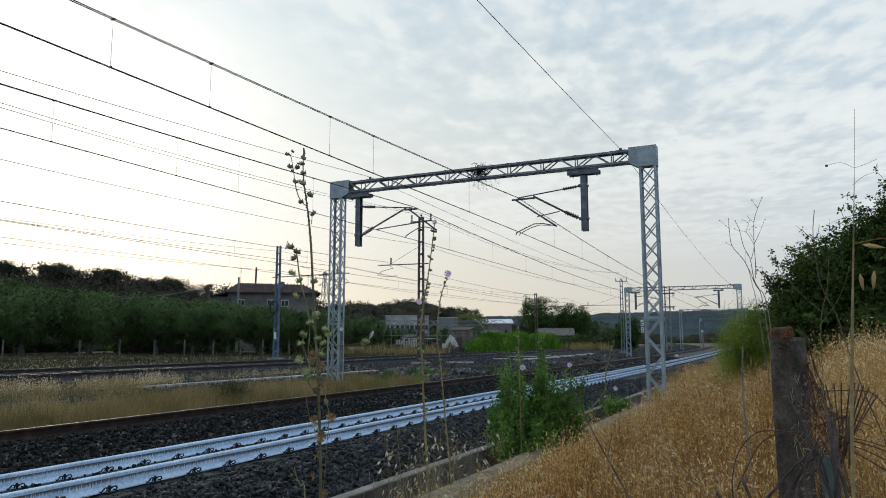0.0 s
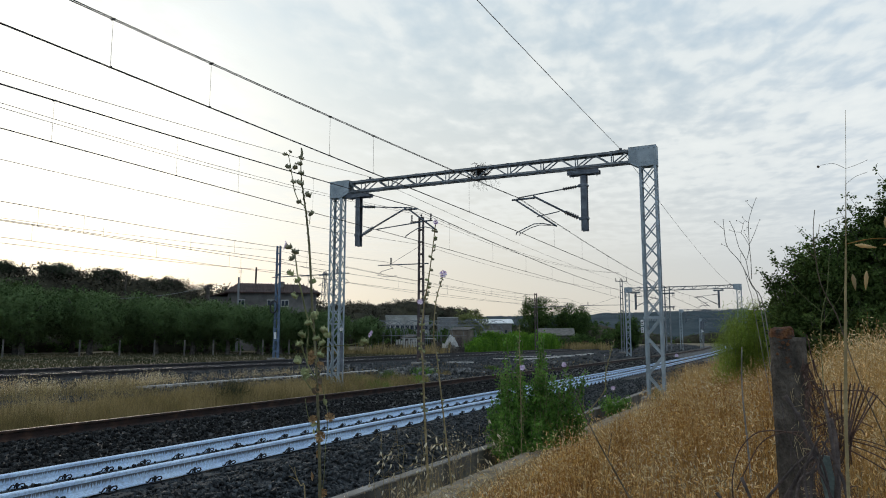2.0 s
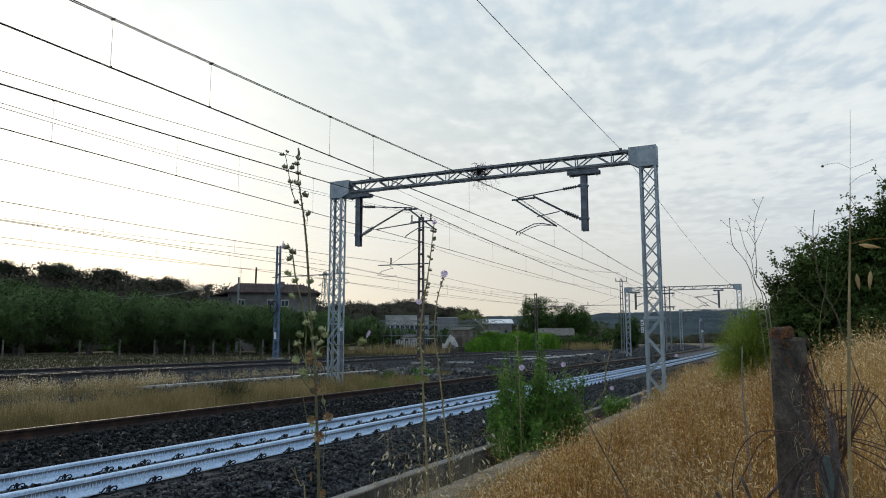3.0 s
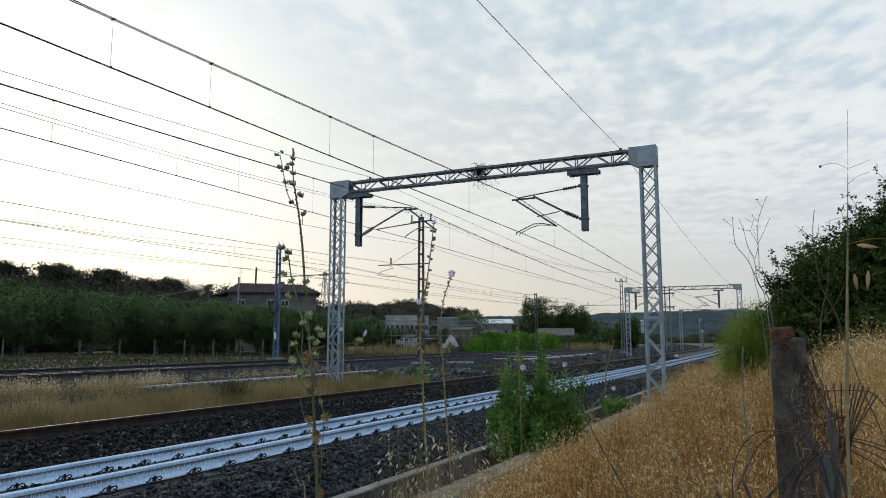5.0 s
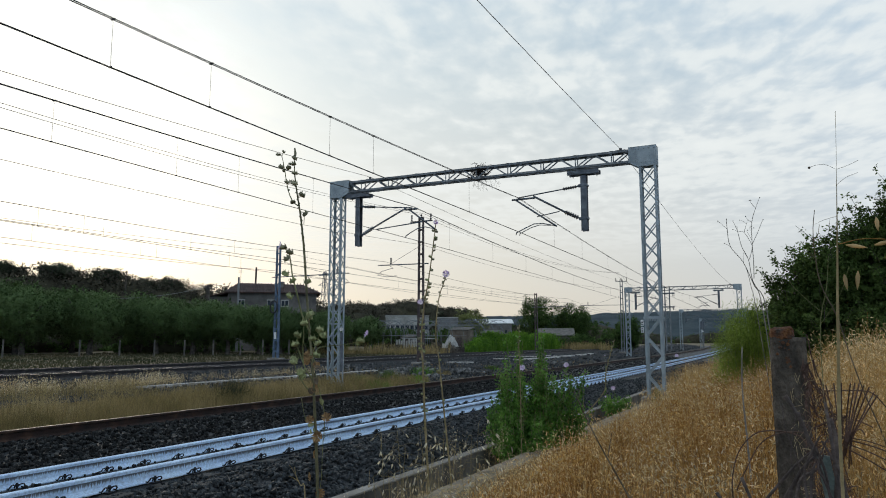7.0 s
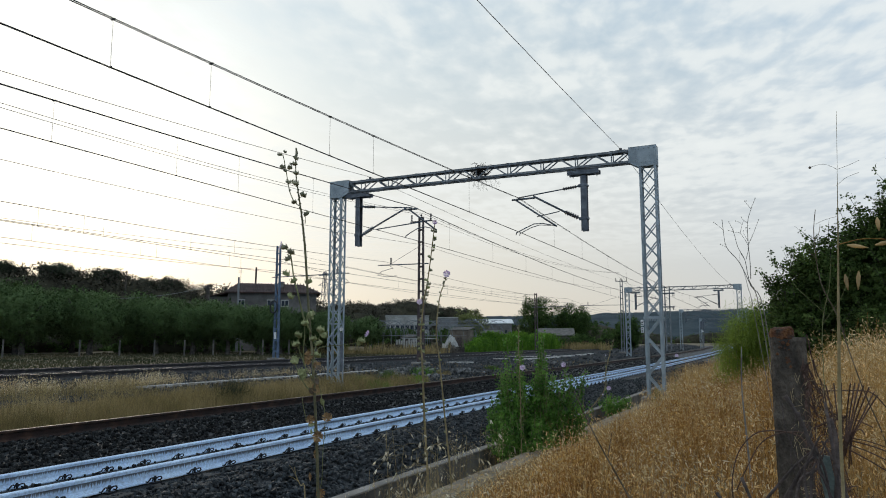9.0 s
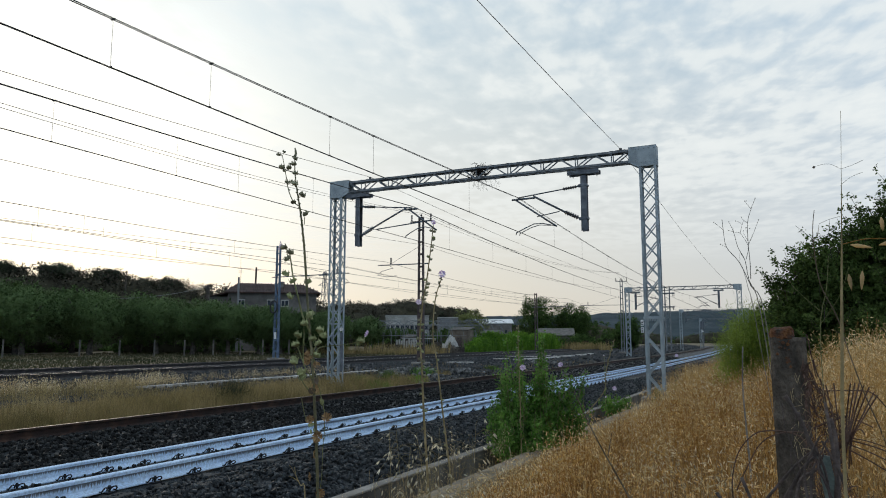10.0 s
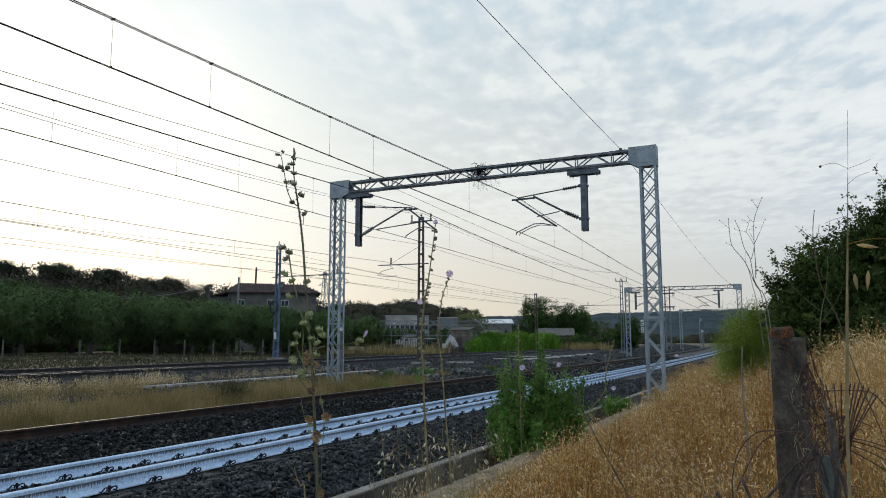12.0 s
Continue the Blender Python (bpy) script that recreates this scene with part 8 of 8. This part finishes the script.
# ------------------------------------------------------------------ swaying oat tufts
def oat_tuft(x, y, n, h, seed):
    """A loose tuft of wild oats that stands a little above the grass round it."""
    rng = np.random.default_rng(seed)
    at = (x, y, ground_z(x, y) - 0.02)
    th = thing("oat_tuft", at, "loose tuft of wild oats with pale hanging spikelets", "grass tuft", "oat tufts")
    b = np.stack([x + rng.normal(0, 0.10, n), y + rng.normal(0, 0.10, n), np.full(n, at[2])], -1)
    v, f, tips, tilt = blades(rng, b, h * rng.uniform(0.6, 1.1, n), np.full(n, 0.004), 0.2, (0.04, 0.0), 4)
    sv, sf = spikelets(rng, tips, tilt, 10, 0.085, 0.030, 0.0068)
    for ob in (stuff("branchwork", v, f, "straw_pale", "", "", parent=th, at=at), stuff("seed_head", sv, sf, "oat_pale", "pale husks", "", parent=th, at=at)):
        ob.location = (0, 0, 0)
        tagged(ob, kind="stuff")
    return th


tufts = [oat_tuft(x, y, n, h, 500 + i) for i, (x, y, n, h) in enumerate(((-1.12, 2.52, 7, 0.62), (-0.98, 2.35, 6, 0.58), (-1.3, 2.75, 7, 0.6), (-1.25, 3.1, 12, 0.55), (-0.75, 2.9, 10, 0.5), (-0.35, 3.4, 12, 0.55), (-1.7, 4.2, 12, 0.55), (-0.9, 4.6, 12, 0.6), (-0.2, 5.2, 12, 0.6),
                                                                         (0.55, 4.4, 12, 0.6), (0.35, 3.2, 8, 0.5), (-2.3, 6.4, 12, 0.5), (-1.3, 6.8, 12, 0.6), (-0.6, 8.2, 12, 0.65), (-2.2, 3.2, 8, 0.4), (0.7, 7.0, 14, 0.65), (-1.9, 9.6, 14, 0.6), (-4.2, 7.6, 9, 0.5), (-4.3, 8.8, 10, 0.6), (-4.35, 9.5, 18, 0.9), (-4.3, 10.7, 18, 0.8), (-4.4, 6.6, 12, 0.6)))]


# ------------------------------------------------------------------ fence post and wire tangle
def fence_post():
    at = (0.0, 2.5, 0.4)
    th = thing("concrete_post", at, "broken dark concrete fence post with orange lichen", "post")
    s = Shape()
    loops = []
    for z, l, r, d in ((-0.05, -0.060, 0.042, 0.05), (0.5, -0.060, 0.041, 0.05), (0.9, -0.061, 0.041, 0.05), (1.2, -0.060, 0.042, 0.048), (1.375, -0.060, 0.042, 0.046)):
        zz = at[2] + z - 0.02
        e = 0.008
        loops.append([(l + e, 2.5 - d, zz), (r - e, 2.5 - d, zz), (r, 2.5 - d + e, zz), (r, 2.5 + d - e, zz), (r - e, 2.5 + d, zz), (l + e, 2.5 + d, zz), (l, 2.5 + d - e, zz), (l, 2.5 - d + e, zz)])
    s.loft([[(x, y, min(z, 1.40)) for x, y, z in lp] for lp in loops[:-1]] + [[(x, y, 1.412) for x, y, z in loops[-1]]])
    part("shaft", s, "post", th)
    c = Shape()
    rnd = random.Random(4)
    loops = []
    for zz, k in ((1.408, 1.0), (1.424, 1.0), (1.437, 0.93), (1.443, 0.72)):
        loops.append([(-0.025 + 0.0360 * k * a * (1 + 0.06 * rnd.uniform(-1, 1)), 2.5 + 0.047 * k * b * (1 + 0.05 * rnd.uniform(-1, 1)), zz + 0.004 * rnd.uniform(-1, 1)) for a, b in ((-1, -0.8), (-0.8, -1), (0, -1), (0.8, -1), (1, -0.7), (0.95, 0.2), (0.8, 1), (0, 1), (-0.8, 1), (-1, 0.8), (-1, 0))])
    c.loft(loops)
    part("chipped_top", c, "lichen", th, "crumbling orange top")
    k = Shape()
    for i in range(22):
        k.blob((rnd.uniform(-0.058, -0.005), 2.4505, 1.41 - abs(rnd.gauss(0, 0.05))), rnd.uniform(0.002, 0.006), i, (6, 3), 0.3, (1, 0.25, 1))
    tagged(part("lichen_spots", k, "lichen", th), kind="stuff")
    return th


fence_post()


def wire_tangle():
    L = Local(0.12, 2.2, 3.2)
    at = L(-0.03, -0.85)
    th = thing("wire_mesh_tangle", at, "crumpled roll of rusted wire mesh against a post", "wire mesh")
    root = (-0.008, -0.25)
    tips = [(-0.043, -0.117), (-0.024, -0.114), (-0.006, -0.11), (0.015, -0.11), (0.026, -0.11), (0.036, -0.112), (0.045, -0.115), (0.057, -0.119), (0.069, -0.133), (0.076, -0.14)]
    for i, (u, z) in enumerate(tips):
        b = root[0] + (u - 0.015) * 0.28
        p = [L(-0.05 + 0.006 * i, -0.34 + 0.012 * (i % 4), 0.05), L(b, root[1] - 0.01, 0.02 * math.sin(i)), L((b + u) / 2, (root[1] + z) / 2, 0.01 * math.cos(i * 2)), L(u, z, 0.03 * math.sin(i * 1.7))]
        part("cut_wire", Shape().tube(smooth_path(p), 0.0019, 5), "mesh_rust", th)
    for pts, r in (([(-0.05, -0.135), (-0.02, -0.133), (0.02, -0.131), (0.06, -0.134), (0.085, -0.16), (0.097, -0.18)], 0.0016), ([(-0.08, -0.235), (-0.04, -0.215), (0.0, -0.2)], 0.0025), ([(0.02, -0.205), (0.06, -0.225)], 0.0016),
                   ([(0.0, -0.245), (0.03, -0.232), (0.04, -0.245)], 0.0016), ([(0.0, -0.26), (0.06, -0.275), (0.115, -0.295)], 0.002), ([(0.0, -0.272), (0.05, -0.29), (0.10, -0.315)], 0.0018), ([(0.0, -0.285), (0.045, -0.31), (0.085, -0.335)], 0.0018), ([(-0.01, -0.255), (0.05, -0.262), (0.12, -0.288)], 0.0014),
                   ([(-0.085, -0.06), (-0.075, -0.10), (-0.06, -0.14)], 0.0016), ([(-0.07, -0.05), (-0.062, -0.09), (-0.05, -0.13), (-0.03, -0.30)], 0.002), ([(-0.082, 0.02), (-0.072, -0.05), (-0.065, -0.1)], 0.0014)):
        part("loose_wire", Shape().tube(smooth_path([L(u, z, 0.02) for u, z in pts]), r, 5), "mesh_rust", th)
    # crumpled netting: a slack grid of thin wires, creased and folded on itself
    rnd = random.Random(14)
    s = Shape()

    def net(a, b):
        z = -0.07 - 0.46 * b
        right = min(0.004, -0.088 + 0.42 * (b * 0.46)) if b < 0.3 else 0.004 + 0.02 * math.sin(9 * b)
        u = -0.098 + (right + 0.098) * a
        w = 0.05 + 0.035 * math.sin(7 * a + 11 * b) + 0.03 * noise.noise((a * 5, b * 7, 3.0))
        return L(u + 0.012 * noise.noise((a * 9, b * 12, 1.0)), z + 0.014 * noise.noise((a * 8, b * 10, 5.0)), w)

    for i in range(25):
        s.tube([net((i + 0.35 * math.sin(j * 1.7 + i)) / 24, j / 40) for j in range(41)], 0.00075, 3)
    for j in range(44):
        s.tube([net(i / 18, (j + 0.4 * math.sin(i * 2.1 + j)) / 43) for i in range(19)], 0.00075, 3)
    for i in range(170):
        c = Vector(net(rnd.random(), rnd.random() ** 0.8))
        d = Vector((rnd.gauss(0, 0.6), rnd.gauss(0, 0.5), rnd.gauss(0, 1))).normalized() * rnd.uniform(0.012, 0.045)
        s.tube([c - d, c + Vector((rnd.gauss(0, 0.006), 0, rnd.gauss(0, 0.006))), c + d], rnd.uniform(0.0007, 0.0017), 3)
    tagged(part("netting", s, "mesh_rust", th, "dark knotted netting"), kind="stuff")
    t = Shape()
    for i in range(110):
        k = rnd.random()
        c = L(rnd.uniform(-0.13, -0.02), -0.10 - 0.34 * k, -0.02 + rnd.uniform(0.0, 0.06))
        d = Vector((rnd.gauss(0, 0.5), rnd.gauss(0, 0.3), rnd.gauss(0, 1))).normalized() * rnd.uniform(0.005, 0.02)
        t.tube([c - d, c + d], [0.0008, 0.0003], 3)
    tagged(part("caught_straw", t, "straw_pale", th, "pale straw caught in the netting"), kind="stuff")
    # bowed wires that arch out to the side
    for pts, r in (([(-0.285, -0.47), (-0.289, -0.39), (-0.269, -0.308), (-0.222, -0.253), (-0.164, -0.243), (-0.116, -0.252), (-0.097, -0.273)], 0.0019), ([(-0.278, -0.41), (-0.255, -0.36), (-0.215, -0.285), (-0.17, -0.252), (-0.12, -0.243), (-0.09, -0.247)], 0.0017)):
        part("bowed_wire", Shape().tube(smooth_path([L(u, z, -0.02) for u, z in pts]), r, 6), "mesh_rust", th, smooth=True)
    return th


wire_tangle()


def broken_wood():
    L = Local(0.10, 2.1, 2.7)
    th = thing("timber_offcut", L(-0.03, -0.95), "weathered grey-green board leaning among wires", "board")
    s = Shape()
    s.loft([[L(a + du, z, b) for a, b in ((-0.016, 0), (0.016, 0), (0.016, 0.012), (-0.016, 0.012))] for z, du in ((-0.95, 0.05), (-0.45, -0.02), (-0.29, -0.045))])
    part("board", s, "board", th)
    for i, (pts, r) in enumerate((([(-0.22, -0.46), (-0.15, -0.37), (-0.10, -0.31), (-0.055, -0.27)], 0.005), ([(-0.12, -0.14), (-0.09, -0.2), (-0.06, -0.29), (-0.02, -0.42)], 0.006), ([(0.0, -0.9), (-0.012, -0.42), (-0.02, -0.26), (-0.03, -0.15)], 0.007), ([(-0.24, -0.36), (-0.20, -0.47), (-0.17, -0.6)], 0.005), ([(-0.30, -0.40), (-0.26, -0.47), (-0.22, -0.6)], 0.005), ([(-0.07, -0.9), (-0.075, -0.4), (-0.06, -0.3)], 0.006),
                                 ([(-0.12, -0.9), (-0.105, -0.42), (-0.118, -0.30), (-0.10, -0.19)], 0.0022), ([(-0.09, -0.9), (-0.08, -0.44), (-0.095, -0.33), (-0.125, -0.22), (-0.128, -0.16)], 0.002), ([(-0.02, -0.8), (-0.03, -0.40), (-0.055, -0.31), (-0.03, -0.24)], 0.004),
                                 ([(-0.13, -0.406), (-0.11, -0.356), (-0.086, -0.318), (-0.054, -0.285)], 0.006),
                                 ([(-0.095, -0.181), (-0.083, -0.215), (-0.072, -0.247), (-0.054, -0.281), (-0.039, -0.329), (-0.033, -0.396)], 0.006),
                                 ([(-0.081, -0.401), (-0.086, -0.325), (-0.063, -0.267), (-0.046, -0.235)], 0.004),
                                 ([(-0.018, -0.394), (-0.012, -0.319), (-0.012, -0.25), (-0.02, -0.194)], 0.0085),
                                 ([(-0.11, -0.404), (-0.096, -0.347), (-0.059, -0.32), (-0.041, -0.28)], 0.005),
                                 ([(0.005, -0.392), (-0.004, -0.332), (-0.026, -0.279), (-0.043, -0.245)], 0.005),
                                 ([(-0.14, -0.407), (-0.121, -0.374), (-0.105, -0.364), (-0.088, -0.337)], 0.004))):
        p = smooth_path([L(u, z, -0.03 * (i % 3)) for u, z in pts])
        part("dead_branch", Shape().tube(p, taper(len(p), r, r * 0.5), 6), "dead_wood", th, smooth=True)


broken_wood()


# ------------------------------------------------------------------ sway
def leaning(th, bearing, angle, nod=0.0):
    """The pose of a plant that leans by angle degrees to the side and nods away."""
    b = radians(bearing)
    side, away = Vector((math.cos(b), -math.sin(b), 0)), Vector((math.sin(b), math.cos(b), 0))
    return Matrix.Translation(th.location) @ Matrix.Rotation(radians(angle), 4, away) @ Matrix.Rotation(radians(nod), 4, -side)


def breeze(seed, amp, n=49):
    rnd = random.Random(seed)
    ph = [rnd.uniform(0, math.tau) for _ in range(3)]
    return [(0.25 * i, amp * (0.55 * math.sin(2.6 * 0.25 * i + ph[0]) + 0.3 * math.sin(4.9 * 0.25 * i + ph[1]) + 0.25 * math.sin(1.1 * 0.25 * i + ph[2]))) for i in range(n)]


def motions():
    T = [0, 0.5, 1, 1.5, 2, 2.5, 3, 3.5, 4, 4.5, 5, 5.5, 6, 6.5, 7, 7.5, 8, 8.5, 9, 9.5, 10, 10.5, 11, 11.5, 12]
    # lean in degrees every half second
    lean_a = [1.2, 0.55, 0.2, 0.35, 0.95, 0.9, 0.6, 0.3, 0.5, 0.2, 0.0, 0.25, 0.05, 0.35, 0.2, 0.5, 0.7, 0.5, 0.35, 0.6, 0.25, 0.55, 0.85, 0.25, 0.1]
    lean_c = [-1.1, -2.1, -2.7, -1.9, -2.4, -2.7, -2.1, -1.2, -0.8, -0.5, 0.0, 0.5, -2.7, -4.3, -1.6, -1.2, -2.0, -2.2, -1.4, -3.2, -2.7, -1.0, -2.1, -2.9, -0.6]
    lean_t = [-0.4, -0.3, -0.4, -0.8, -0.9, -0.7, -0.3, -0.1, 0.2, 0.3, 0.0, -0.6, -0.7, -0.2, -0.6, -0.8, -0.9, -1.0, -1.0, -1.0, -1.0, -0.5, -0.2, -0.4, -0.4]
    lean_o = [0.4, 0.0, 0.0, -0.08, -0.12, 0.25, 0.15, 0.05, 0.0, 0.05, 0.0, -0.12, -0.4, -0.55, -0.7, -0.75, -0.7, -0.7, -0.65, -0.5, -0.4, -0.3, -0.2, -0.2, 0.0]
    lean_f = [0.7, 0.2, -0.3, -0.2, -0.1, -0.2, -0.2, 0.1, 0.0, 0.0, 0.0, 0.2, 0.7, 1.0, 0.2, 0.0, 0.3, 0.1, -0.2, -0.8, -0.6, 0.3, 0.7, -0.2, -0.8]
    lean_g = [4.5, -3, -3, 1, 0, -2, -2, -1, 1, 2, 1, -2, -2, 1, 0, -3, -6, -8, -8, -3, 3, 6, 3, 0, 1]
    for th, brg, leans, k in ((stalk_a, -35.9, lean_a, 1.0), (stalk_c, -25.2, lean_c, 1.0), (thistle, -1.6, lean_t, 2.3), (oat, 3.4, lean_o, 1.1), (fl_b, -17, lean_f, 4.5), (fl_c, -13, lean_g, 1.0)):
        walk(th, [(t, leaning(th, brg, a * k)) for t, a in zip(T, leans)])
    for i, (th, amp) in enumerate(((stalk_b, 0.25), (fl_d, 0.25), (fl_e, 1.2), (fl_f, 2.0), (stalk_h, 0.6), (stalk_j, 0.4), (fen, 1.5), (bush, 0.5), (stalk_d, 0.12), (stalk_e, 0.3), (stalk_g, 0.5), (bank_tree, 0.25))):
        walk(th, [(t, leaning(th, -10, a)) for t, a in breeze(40 + i, amp)])
    for i, th in enumerate(near_oats):
        walk(th, [(t, leaning(th, -25, a)) for t, a in breeze(60 + i, 1.0)])
    for i, th in enumerate(tufts):
        walk(th, [(t, leaning(th, -10, a, 0.5 * a)) for t, a in breeze(80 + i, 2.2)])
    walk(cloud_sheet, [(0.0, pose(-8, 0, CLOUD_Z)), (12.0, pose(14, 4, CLOUD_Z))])


motions()
